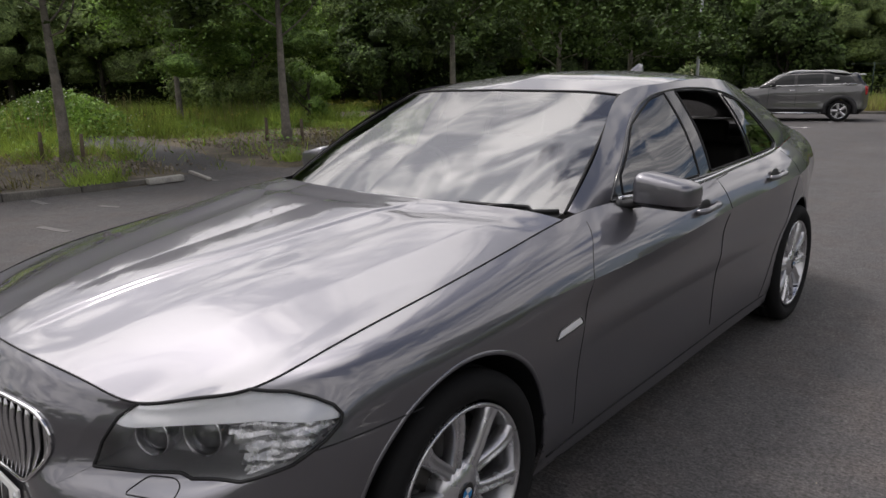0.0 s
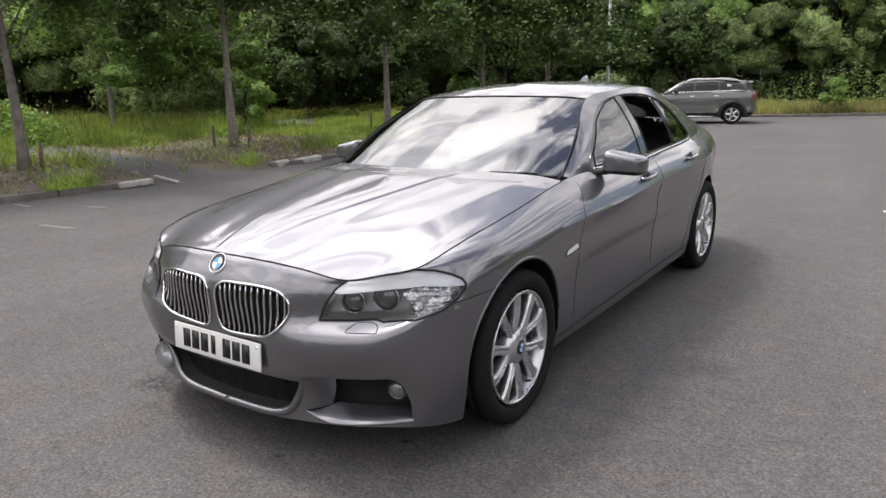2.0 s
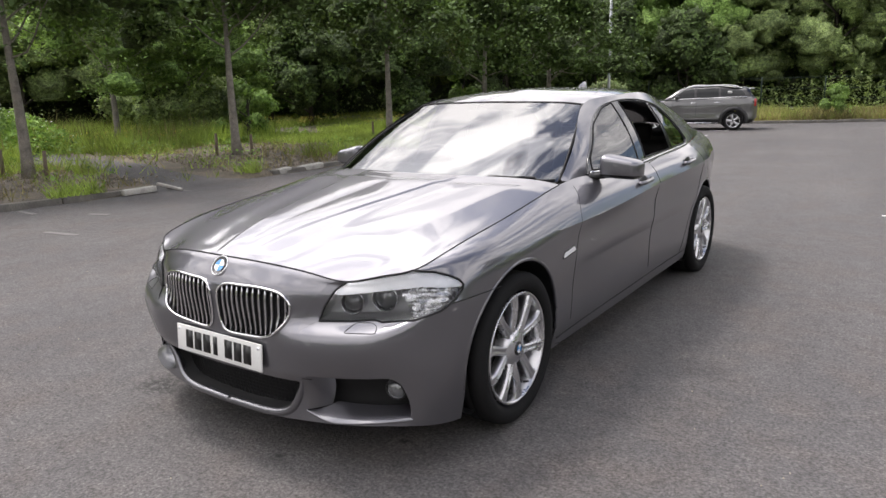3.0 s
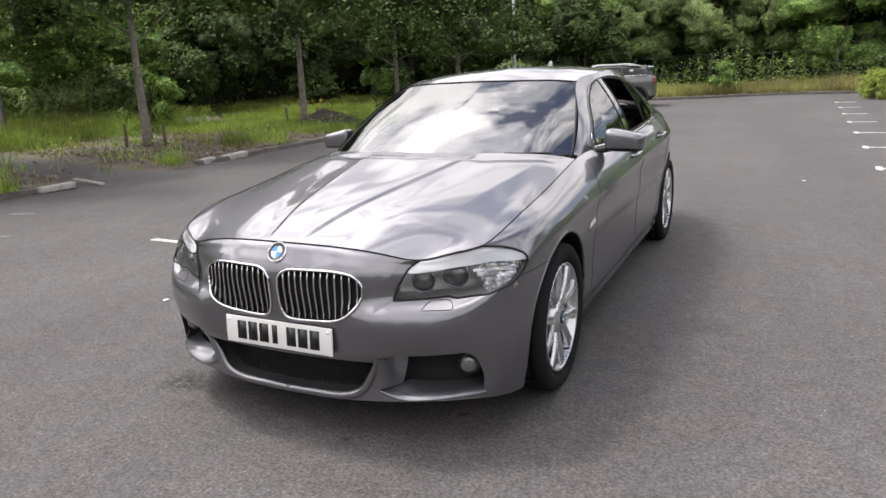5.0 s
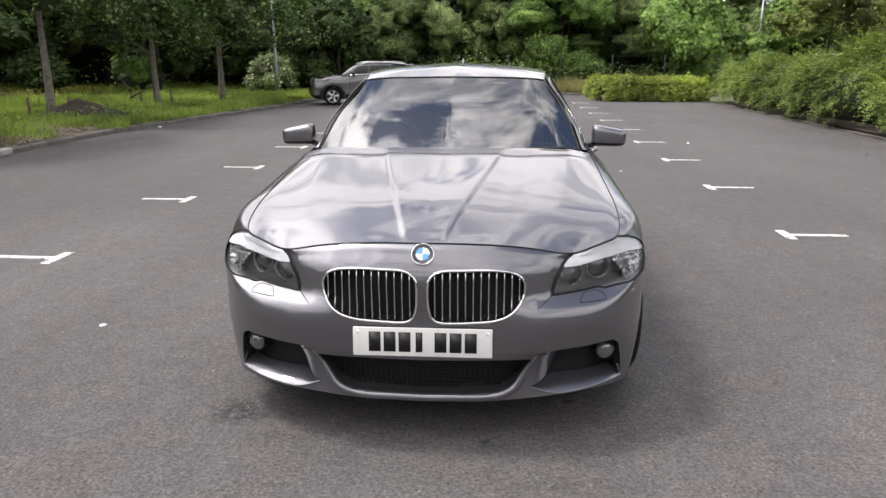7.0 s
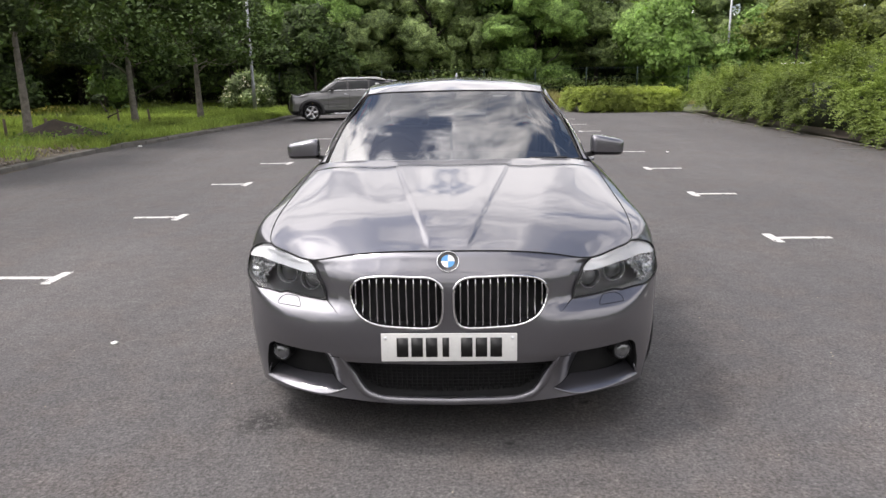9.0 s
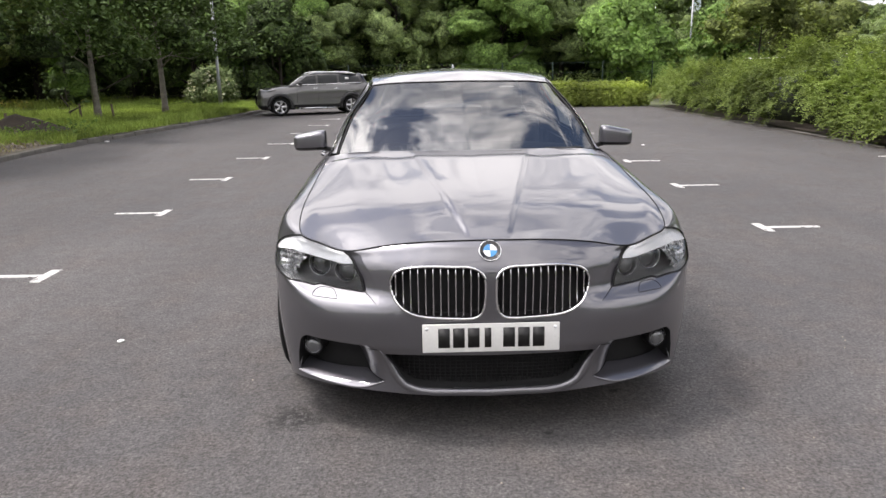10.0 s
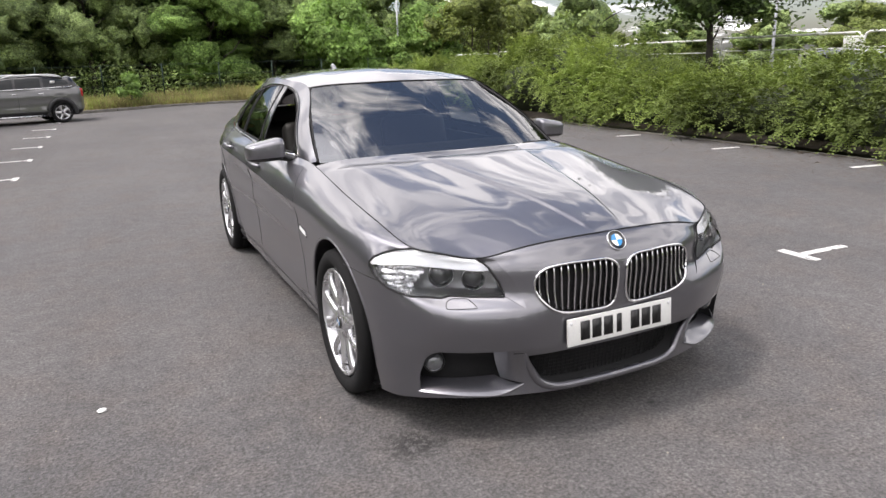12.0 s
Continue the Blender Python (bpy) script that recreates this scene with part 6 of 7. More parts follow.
def make_tree(name, seed, label, cat, height, clear, spread, trunk_r, leaves, size, leaf_m, bark, group="", m=None, clump=.55, base_low=None):
    rg = np.random.default_rng(seed)
    t = thing(name, label, cat, group, m=m)
    b = bmesh.new()
    tips = []
    pts, rs = [], []
    lean = rg.normal(0, .006, 2)
    for i in range(11):
        z = height * .72 * i / 10
        pts.append(Vector((lean[0] * z + .05 * noise.noise(Vector((seed, z * .5, 0))), lean[1] * z + .05 * noise.noise(Vector((0, z * .5, seed))), z - .05)))
        rs.append(trunk_r * (1.25 if i == 0 else 1) * (1 - .8 * i / 10))
    tube(b, pts, rs, 12)
    nb = 10
    for k in range(nb):
        f_ = clear / height + (.70 - clear / height) * (k + .3) / nb
        j = min(int(f_ / .72 * 10), 9)
        p = pts[j].lerp(pts[j + 1], f_ / .72 * 10 - j)
        a = k * 2.4 + rg.uniform(-.4, .4)
        tall = (1 - (k / nb)) * .6 + .45
        limb(b, rg, p, Vector((math.cos(a), math.sin(a), .55 + .5 * k / nb)).normalized(), spread * tall * rg.uniform(.85, 1.15), rs[j] * .34, 1, tips)
    part("trunk", b, bark, t, "grey tapered trunk with spreading limbs")
    tp = np.array([tuple(v) for v in tips])
    # boughs: flattened sprays of leaves round some of the shoots, and a thinner rest between them
    w = rg.integers(0, len(tp), leaves)
    bough = rg.permutation(len(tp))[:max(24, len(tp) // 3)]
    near = rg.random(leaves) < .72
    w = np.where(near, bough[rg.integers(0, len(bough), leaves)], w)
    k = np.where(near, clump * .62, clump)[:, None]
    cs = tp[w] + rg.normal(0, 1, (leaves, 3)) * k * [1, 1, .55]
    cs[:, 2] -= .35 * np.sum((cs - tp[w])[:, :2] ** 2, axis=1)
    if base_low is not None:
        cs[:, 2] = np.maximum(cs[:, 2], base_low + rg.random(leaves) * .5)
    foliage_mass(rg, tp[bough] - [0, 0, .05], clump * rg.uniform(.55, 1.08, len(bough)), leaf_m, t, 0, .55, base_low or 0, .2)
    T, S = leaf_axes(rg, leaves, size, size * .62)
    leaf_object("crown", cs, T, S, leaf_m, t)
    return t


def make_bushy(name, seed, label, cat, height, rx, leaves, size, leaf_m, group="", m=None, base=.2, blobs=26, stem=1.0):
    """A tree or shrub leafy to the ground: lumps of foliage round a trunk."""
    rg = np.random.default_rng(seed)
    t = thing(name, label, cat, group, m=m)
    b = bmesh.new()
    tips = []
    tube(b, [Vector((0, 0, -.05)), Vector((.05, .03, height * .35)), Vector((.0, .08, height * .75))], [(.09 * height / 6 + .03) * stem, (.07 * height / 6 + .02) * stem, .02 * stem], 8)
    for k in range(7):
        a = k * 2.4
        limb(b, rg, Vector((0, 0, height * (.12 + .08 * k))), Vector((math.cos(a), math.sin(a), .6)).normalized(), rx * .8, .05 * height / 6 + .01, 0, tips)
    part("trunk", b, DARKBARK, t)
    th = rg.uniform(0, 2 * math.pi, blobs)
    zz = base + (height - base) * rg.random(blobs) ** .9
    prof = np.sin(np.pi * np.clip((zz - base) / (height - base) * .80 + .16, 0, 1)) ** .6
    rad = rx * prof * rg.uniform(.45, .85, blobs)
    bl = np.stack([rad * np.cos(th), rad * np.sin(th), zz], 1)
    br = rx * rg.uniform(.22, .46, blobs)
    foliage_mass(rg, bl, br * .80, leaf_m, t, 1 if blobs >= 24 else 0, .8, base * .8, .17)
    w = rg.integers(0, blobs, leaves)
    d = unit(rg.normal(0, 1, (leaves, 3)) + [0, 0, .25])
    rr_ = rg.uniform(.72, 1.22, (leaves, 1)) + .25 * rg.random((leaves, 1)) * (rg.random((leaves, 1)) < .2)
    cs = bl[w] + d * br[w, None] * rr_ * [1, 1, .8]
    cs[:, 2] = np.maximum(cs[:, 2], base * (.7 + .5 * rg.random(leaves)) + .05)
    T, S = leaf_axes(rg, leaves, size, size * .6)
    # leaves face outwards from their lump
    nrm = unit(d + rg.normal(0, .40, (leaves, 3)) + [0, 0, .35])
    S = unit(np.cross(nrm, T)) * np.linalg.norm(S, axis=1, keepdims=True)
    T = unit(np.cross(S, nrm)) * np.linalg.norm(T, axis=1, keepdims=True)
    leaf_object("crown", cs, T, S, leaf_m, t)
    return t


# the row of young trees along the verge
ROW = [(-10.6, 3.3, 5), (-10.5, 7.7, 70), (-10.38, 12.9, 150), (-9.8, 17.1, 230), (-8.9, 19.8, 300), (-11.2, -1.6, 20)]
first_row = make_tree("verge_tree", 3, "slim young maple with a dense dark crown on the verge", "tree", 5.6, 2.0, 2.2, .102, 22000, .125, LEAF_ROW, BARK, "trees along the verge", m=pose(*ROW[0][:2], .10, 0, 0, ROW[0][2]), clump=.46, base_low=1.75)
second_row = make_tree("verge_tree", 8, "slim young maple with a dense dark crown on the verge", "tree", 5.8, 2.1, 2.3, .107, 23000, .125, LEAF_ROW, BARK, "trees along the verge", m=pose(*ROW[1][:2], .10, 0, 0, ROW[1][2]), clump=.48, base_low=1.8)
third_row = make_tree("verge_tree", 14, "young maple whose dark crown hangs low over the verge", "tree", 5.6, 1.4, 2.2, .107, 22000, .135, LEAF_ROW, BARK, "trees along the verge", m=pose(*ROW[4][:2], .10, 0, 0, ROW[4][2]), clump=.46, base_low=1.7)
for k, (x, y, a) in enumerate(ROW[2:4] + ROW[5:]):
    copy_thing((second_row, third_row, first_row)[k % 3], pose(x, y, .10, 0, 0, a))


def stake(x, y, h=.50):
    b = bmesh.new()
    tube(b, [(0, 0, -.1), (.01, 0, h * .5), (.0, .01, h)], [.035, .034, .03], 8)
    tagged(part("tree_stake", b, STAKE, m=pose(x, y, .1, rng.normal(0, 3), rng.normal(0, 3), 0)), "short weathered wooden tree stake", "stake", "tree stakes")


for x, y, _ in ROW[:4]:
    stake(x - .38, y - .25)
    stake(x + .36, y + .12, .47)


def mound(x, y, rx, ry, h, seed):
    b = bmesh.new()
    n_, m_ = 28, 8
    c0 = b.verts.new((0, 0, h))
    prev_ = None
    for j in range(1, m_ + 1):
        t = j / m_
        ring_ = []
        for i in range(n_):
            a = 2 * math.pi * i / n_
            q = 1 + .25 * noise.noise(Vector((math.cos(a) * 1.5, math.sin(a) * 1.5, seed)))
            ring_.append(b.verts.new((rx * t * q * math.cos(a), ry * t * q * math.sin(a), h * (1 - t) ** 1.1 + .05 * noise.noise(Vector((math.cos(a) * 4 * t, math.sin(a) * 4 * t, seed))) * (1 - t) - .02 * t)))
        for i in range(n_):
            if prev_:
                b.faces.new((prev_[i], ring_[i], ring_[(i + 1) % n_], prev_[(i + 1) % n_]))
            else:
                b.faces.new((c0, ring_[i], ring_[(i + 1) % n_]))
        prev_ = ring_
    tagged(part("soil_mound", b, SOIL, m=pose(x, y, .10)), "low mound of dark soil at a tree's foot", "soil mound")


mound(-9.75, 13.0, 1.35, .95, .46, 2)

# woodland round the car park
woods = [
    make_bushy("woodland_tree", 21, "broad woodland tree, leafy to the ground", "tree", 8.6, 3.3, 7000, .165, LEAF_WOOD, "woodland trees", m=pose(-26, 16, 0), base=2.4, blobs=36),
    make_bushy("woodland_tree", 22, "broad woodland tree, leafy to the ground", "tree", 9.6, 3.0, 7000, .165, LEAF_WOOD, "woodland trees", m=pose(-23, 22, 0), base=2.6, blobs=36),
    make_bushy("woodland_tree", 23, "tall woodland tree with olive green foliage", "tree", 7.8, 3.4, 7000, .165, LEAF_OLIVE, "woodland trees", m=pose(-18, 29, 0), base=1.5, blobs=36),
    make_bushy("woodland_tree", 24, "bright green woodland tree, leafy to the ground", "tree", 8.4, 3.0, 7000, .16, LEAF_BRIGHT, "woodland trees", m=pose(-14, 32, 0), base=1.2, blobs=36),
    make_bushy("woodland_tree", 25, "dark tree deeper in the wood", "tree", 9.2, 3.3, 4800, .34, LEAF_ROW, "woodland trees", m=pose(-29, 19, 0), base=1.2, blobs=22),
]
EDGE = curve([(-36, -26), (-33, -6), (-30, 8), (-26, 19), (-19.5, 27.5), (-11, 33), (0, 35.5), (10, 37), (19, 40), (30, 42)], 200)
rgw = np.random.default_rng(5)
ed = np.r_[0, np.cumsum(np.linalg.norm(np.diff(EDGE, axis=0), axis=1))]
for row, (off, gapw) in enumerate(((0, 3.3), (3.4, 3.6))):
    s = 14.0 + 1.5 * row
    while s < ed[-1]:
        i = min(np.searchsorted(ed, s), len(EDGE) - 1)
        p, d = EDGE[i], EDGE[i] - EDGE[i - 1]
        nrm = np.array([-d[1], d[0]]) / np.linalg.norm(d)
        q = p + nrm * (off + rgw.normal(0, .6))
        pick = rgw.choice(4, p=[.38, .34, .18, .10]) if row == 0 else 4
        sc = rgw.uniform(.66, .90) * (1.0 if row == 0 else 1.12) * (0.60 if p[0] > 15 else 0.74 if p[0] > 11.5 else 0.90 if p[0] > 8 else 1.0)
        o = copy_thing(woods[pick], pose(q[0], q[1], 0, 0, 0, rgw.uniform(0, 360)))
        o.scale = (sc * rgw.uniform(.9, 1.15),) * 2 + (sc,)
        s += gapw * (1.5 if p[1] < 4 else 1.0) * rgw.uniform(.8, 1.2)

# a dark sheet behind the wood's first rows, its colour standing for deep shade
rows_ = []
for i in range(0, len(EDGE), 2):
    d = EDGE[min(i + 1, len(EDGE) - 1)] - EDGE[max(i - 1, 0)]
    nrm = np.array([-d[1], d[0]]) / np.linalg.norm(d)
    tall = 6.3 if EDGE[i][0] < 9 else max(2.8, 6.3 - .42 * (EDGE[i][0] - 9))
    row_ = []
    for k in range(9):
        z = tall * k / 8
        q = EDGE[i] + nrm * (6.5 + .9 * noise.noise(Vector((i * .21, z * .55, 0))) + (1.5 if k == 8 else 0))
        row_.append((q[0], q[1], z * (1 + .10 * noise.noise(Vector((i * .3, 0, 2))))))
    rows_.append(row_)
tagged(part("backdrop", sheet(np.array(rows_)), surface("wood_shade", (.040, .055, .021), .95, vary=.5, scale=1.2, fine=8, relief=.9)), "dark sheet standing for the wood's shade behind its front trees", "woodland", kind="structure")

# lower, farther trees beyond the hedge
small = make_bushy("far_tree", 31, "small olive green tree beyond the hedge", "tree", 4.6, 2.0, 2100, .235, LEAF_OLIVE, "trees beyond the hedge", m=pose(17, 30, 0), base=.5, blobs=22)
small2 = make_bushy("far_tree", 32, "small green tree beyond the hedge", "tree", 5.0, 2.2, 2100, .235, LEAF_WOOD, "trees beyond the hedge", m=pose(20, 26, 0), base=.4, blobs=22)
for k in range(30):
    t = k / 29
    x, y = 19 + 25 * t + rgw.normal(0, 1.0), 36 - 44 * t + rgw.normal(0, 1.2)
    o = copy_thing((small, small2)[k % 2], pose(x + 6, y, 0, 0, 0, rgw.uniform(0, 360)))
    sc = rgw.uniform(.56, .80) * (.92 + .25 * t)
    o.scale = (sc * 1.5, sc * 1.5, sc)
# a belt of trees behind the camera, mirrored darkly in the bumper
for k in range(13):
    o = copy_thing((small, small2)[k % 2], pose(-30 + 5.0 * k + rgw.normal(0, .8), -25 + rgw.normal(0, 1.0), 0, 0, 0, rgw.uniform(0, 360)))
    o.scale = (1.5, 1.5, rgw.uniform(1.2, 1.6))
for x, y, sc in ((12.6, 38.6, 1.22), (14.9, 38.2, 1.10), (17.2, 38.8, 1.04)):
    copy_thing(small2, pose(x, y, 0, 0, 0, 40 * x)).scale = (sc, sc, sc)
make_bushy("round_bush", 41, "large round bright green bush beyond the car park", "bush", 4.3, 2.6, 9000, .24, LEAF_BRIGHT, m=pose(9.6, 33.5, 0), base=.1, blobs=34)
make_bushy("round_bush", 42, "round green bush beyond the car park", "bush", 3.6, 2.2, 7000, .22, LEAF_BRIGHT, m=pose(14.4, 33.0, 0), base=.1, blobs=30)
elder = make_bushy("flowering_bush", 43, "rounded shrub with pale blossom beside the lamp post", "bush", 1.3, .95, 4600, .11, LEAF_ELDER, m=pose(-8.9, 24.8, .1), base=.05)
rgb_ = np.random.default_rng(47)
th_, ph_ = rgb_.uniform(0, 2 * math.pi, 420), rgb_.uniform(.1, 1.4, 420)
bc_ = np.stack([.92 * np.cos(th_) * np.cos(ph_), .92 * np.sin(th_) * np.cos(ph_), .30 + .90 * np.sin(ph_)], 1) + rgb_.normal(0, .10, (420, 3))
T, S = leaf_axes(rgb_, 420, .10, .09, 0)
leaf_object("blossom", bc_, T, S, leaf_mat("cream_blossom", (.45, .45, .36), (.7, .7, .6)), elder, "cream blossom heads")
make_tree("young_tree", 51, "young bright green ash tree standing in the long grass", "tree", 6.0, 1.5, 2.3, .10, 23000, .092, LEAF_BRIGHT, BARK, "trees in the grass", m=pose(-17.6, 9.1, .1), clump=.6, base_low=1.2)
make_tree("young_tree", 52, "young bright green ash tree standing in the long grass", "tree", 6.0, 1.4, 2.4, .10, 23000, .092, LEAF_BRIGHT, BARK, "trees in the grass", m=pose(-18.2, 12.1, .1), clump=.7, base_low=.5)
make_bushy("thicket", 44, "dense dark green thicket in the long grass", "bush", 4.2, 2.3, 15000, .13, LEAF_WOOD, m=pose(-19.6, 12.6, .1), base=.1)
make_bushy("sapling", 45, "leafy sapling growing by the kerb", "bush", 1.15, .5, 900, .12, LEAF_BRIGHT, m=pose(-.9, 26.2, .05), base=.1, blobs=12)
make_bushy("low_shoots", 46, "leafy basal shoots round a verge tree", "bush", 2.2, .62, 1000, .13, LEAF_BRIGHT, m=pose(-10.45, 16.75, .1), base=.8, blobs=9, stem=.12)
# added dark-leaved trees that stand for the shade under the wood's edge
shade_tree = make_bushy("understorey_tree", 48, "dark-leaved filler tree standing for shade at the wood's edge", "tree", 4.6, 2.0, 5200, .17, LEAF_ROW, "understorey trees", m=pose(-13.4, 24.6, .05), base=.3, blobs=30)
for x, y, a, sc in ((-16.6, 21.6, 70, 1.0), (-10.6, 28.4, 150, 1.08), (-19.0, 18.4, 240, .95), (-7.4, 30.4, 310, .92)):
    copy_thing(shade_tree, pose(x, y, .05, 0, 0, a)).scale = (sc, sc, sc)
make_tree("hedge_tree", 61, "small dark tree growing out of the hedge", "tree", 5.2, 1.45, 1.6, .10, 15000, .125, LEAF_ROW, DARKBARK, m=pose(9.6, 8.3, .1), clump=.48, base_low=1.40)
olive_tree = make_tree("hedge_tree", 62, "thin olive tree with an open crown behind the hedge", "tree", 4.0, 1.6, 1.4, .06, 4200, .13, LEAF_OLIVE, DARKBARK, m=pose(10.5, 20.5, .1), clump=.42, base_low=1.7)
for x, y, a in ((12.8, 23.5, 80),):
    copy_thing(olive_tree, pose(x, y, .1, 0, 0, a))


# the arching hedge beside the bays
def hedge_top(y):
    return np.interp(y, [-12, -2, 2, 4, 4.8, 5.6, 6.4, 7.5, 8.4, 9.5, 10.8, 12.2, 13.4, 15, 16.9, 21, 23], [1.4, 1.4, 1.45, 1.40, 1.28, 1.08, .95, .88, .94, 1.10, 1.45, 1.86, 1.62, 1.32, 1.22, 1.28, 1.2])


def frond_hedge(name, label, base, n, leaflets, length, size, leaf_m, seed, wide=.24):
    """Arching shoots set with leaflets in pairs; base gives root, height and way out for each shoot."""
    rg = np.random.default_rng(seed)
    root, out, up_ = base(rg, n)
    L = length * rg.uniform(.55, 1.2, n) * np.where(rg.random(n) < .08, 1.7, 1.0)
    t = np.linspace(.12, 1, leaflets)
    C, T, S = [], [], []
    for q in t:
        # shoot rises, then arches over
        p = root + out * (L * (q * .75))[:, None] + np.array([0, 0, 1.0]) * (L * (up_ * q - .75 * q * q))[:, None]
        tang = unit(out * .75 + np.array([0, 0, 1.0]) * (up_ - 1.5 * q)[:, None])
        sidev = unit(np.cross(tang, np.array([0, 0, 1.0])) + rg.normal(0, .12, (n, 3)))
        for sg in (-1, 1):
            ln = size * (1.15 - .75 * abs(q - .45)) * rg.uniform(.8, 1.2, (n, 1))
            ax = unit(tang * .45 + sidev * sg + rg.normal(0, .22, (n, 3)) - [0, 0, .12])
            C.append(p + ax * ln * .5)
            T.append(ax * ln * .5)
            nr = unit(np.cross(ax, tang * sg) + rg.normal(0, .3, (n, 3)))
            S.append(unit(np.cross(nr, ax)) * ln * wide)
    h = thing(name, label, "hedge")
    leaf_object("foliage", np.concatenate(C), np.concatenate(T), np.concatenate(S), leaf_m, h, fold=.12)
    tagged(h.children[0], kind="stuff")
    return h


def side_base(rg, n):
    m_ = n // 15
    home = rg.integers(0, m_, n)
    y = (-6 + 28.3 * rg.random(m_) ** 1.12)[home] + rg.normal(0, .17, n)
    top_ = hedge_top(y) + .24 * np.array([noise.noise(Vector((v * .9, 1, 0))) for v in y])
    u = rg.random(m_)[home]
    # a rounded front face, then the top
    ang = np.where(u < .62, rg.uniform(0, 1.35, m_)[home], rg.uniform(1.1, 1.9, m_)[home]) + rg.normal(0, .10, n)
    depth = np.where(u < .62, 0, rg.uniform(0, 2.2, m_)[home] + rg.normal(0, .12, n))
    x = HEDGE_X + 1.02 - .90 * np.cos(ang) + depth + .55 * np.array([noise.noise(Vector((v * .75, 4, q_ * .6))) for v, q_ in zip(y, ang)])
    z = .20 + (top_ - .33) * np.sin(np.minimum(ang, math.pi / 2)) * rg.uniform(.8, 1.0, n)
    out = unit(np.stack([-np.cos(ang) * .9 - .10 + rg.normal(0, .45, n), rg.normal(0, .75, m_)[home] + rg.normal(0, .55, n), np.zeros(n)], 1))
    return np.stack([x, y, z], 1), out, np.where(ang > 1, rg.uniform(.75, 1.9, n), rg.uniform(.25, 1.5, n))


hedge = frond_hedge("hedge", "tall arching green shrub hedge along the parking bays", side_base, 11500, 11, .50, .062, LEAF_HEDGE, 71, .25)


# a dark filler sheet inside the hedge, in place of its inner shade
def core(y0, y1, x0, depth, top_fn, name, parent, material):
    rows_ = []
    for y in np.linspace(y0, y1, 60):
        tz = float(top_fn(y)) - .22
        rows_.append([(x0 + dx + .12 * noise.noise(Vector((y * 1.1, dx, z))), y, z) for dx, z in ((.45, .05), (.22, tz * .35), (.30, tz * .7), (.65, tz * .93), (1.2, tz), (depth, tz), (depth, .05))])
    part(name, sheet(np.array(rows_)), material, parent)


# near-black green: the shade between the shoots, put into the colour
HEDGE_SHADE = surface("hedge_inner_shade", (0.022, 0.030, 0.012), 0.95, vary=0.5, scale=7, fine=40, relief=0.8)
core(-9, 22.3, HEDGE_X + .5, 2.6, hedge_top, "inner_branch_mass", hedge, HEDGE_SHADE)


def low_base(rg, n):
    x = rg.uniform(3.9, 7.4, n)
    y0 = 22.0 + .25 * (x - 4)
    ang = rg.uniform(0, 1.8, n)
    dep = np.where(ang > 1.2, rg.uniform(0, 3.0, n), 0)
    top_ = .70 + .20 * np.array([noise.noise(Vector((v * 1.5, 2, 0))) for v in x])
    y = 22.6 - .55 * np.cos(ang) + dep
    z = .05 + top_ * np.sin(np.minimum(ang, math.pi / 2)) * rg.uniform(.8, 1, n)
    left = rg.random(n) < .2
    x2 = np.where(left, 4.15 - .4 * np.cos(ang), x)
    y2 = np.where(left, rg.uniform(22.3, 26, n), y)
    out = np.stack([np.where(left, -1.0, 0) + rg.normal(0, .5, n), np.where(left, 0, -np.cos(ang)) + rg.normal(0, .4, n), np.zeros(n)], 1)
    return np.stack([x2, y2, z], 1), unit(out), rg.uniform(.4, 1.1, n)


low = frond_hedge("low_hedge", "low clipped yellow-green hedge at the end of the bays", low_base, 3200, 9, .30, .07, LEAF_LOW, 72)
# dark filler box standing for the shade inside the low hedge
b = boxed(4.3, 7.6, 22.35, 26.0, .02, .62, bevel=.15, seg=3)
part("inner_branch_mass", b, HEDGE_SHADE, low)


# grasses and weeds
def grass(name, label, xy, z0, h0, h1, width, material, seed, lean=.35):
    rg = np.random.default_rng(seed)
    n = len(xy)
    h = rg.uniform(h0, h1, n) * np.array([np.clip(1 + .9 * noise.noise(Vector((a * .45, b_ * .45, seed))) + .4 * noise.noise(Vector((a * 1.7, b_ * 1.7, seed))), .4, 1.8) for a, b_ in xy])
    a = rg.uniform(0, 2 * math.pi, n)
    dx, dy = np.cos(a), np.sin(a)
    tip = np.stack([xy[:, 0] + rg.normal(0, lean, n) * h, xy[:, 1] + rg.normal(0, lean, n) * h, z0 + h], 1)
    w = width * rg.uniform(.6, 1.4, n)
    A = np.stack([xy[:, 0] - dx * w, xy[:, 1] - dy * w, np.full(n, z0)], 1)
    B = np.stack([xy[:, 0] + dx * w, xy[:, 1] + dy * w, np.full(n, z0)], 1)
    V = np.stack([A, B, tip], 1).reshape(-1, 3)
    me = bpy.data.meshes.new(name)
    me.vertices.add(3 * n)
    me.vertices.foreach_set("co", V.astype(np.float32).ravel())
    me.loops.add(3 * n)
    me.loops.foreach_set("vertex_index", np.arange(3 * n, dtype=np.int32))
    me.polygons.add(n)
    me.polygons.foreach_set("loop_start", np.arange(0, 3 * n, 3, dtype=np.int32))
    me.update()
    me.validate()
    me.materials.append(material)
    return tagged(new(name, me), label, "grass", kind="stuff")


def kerb_x(y):
    return np.interp(y, KERB[:100, 1], KERB[:100, 0])


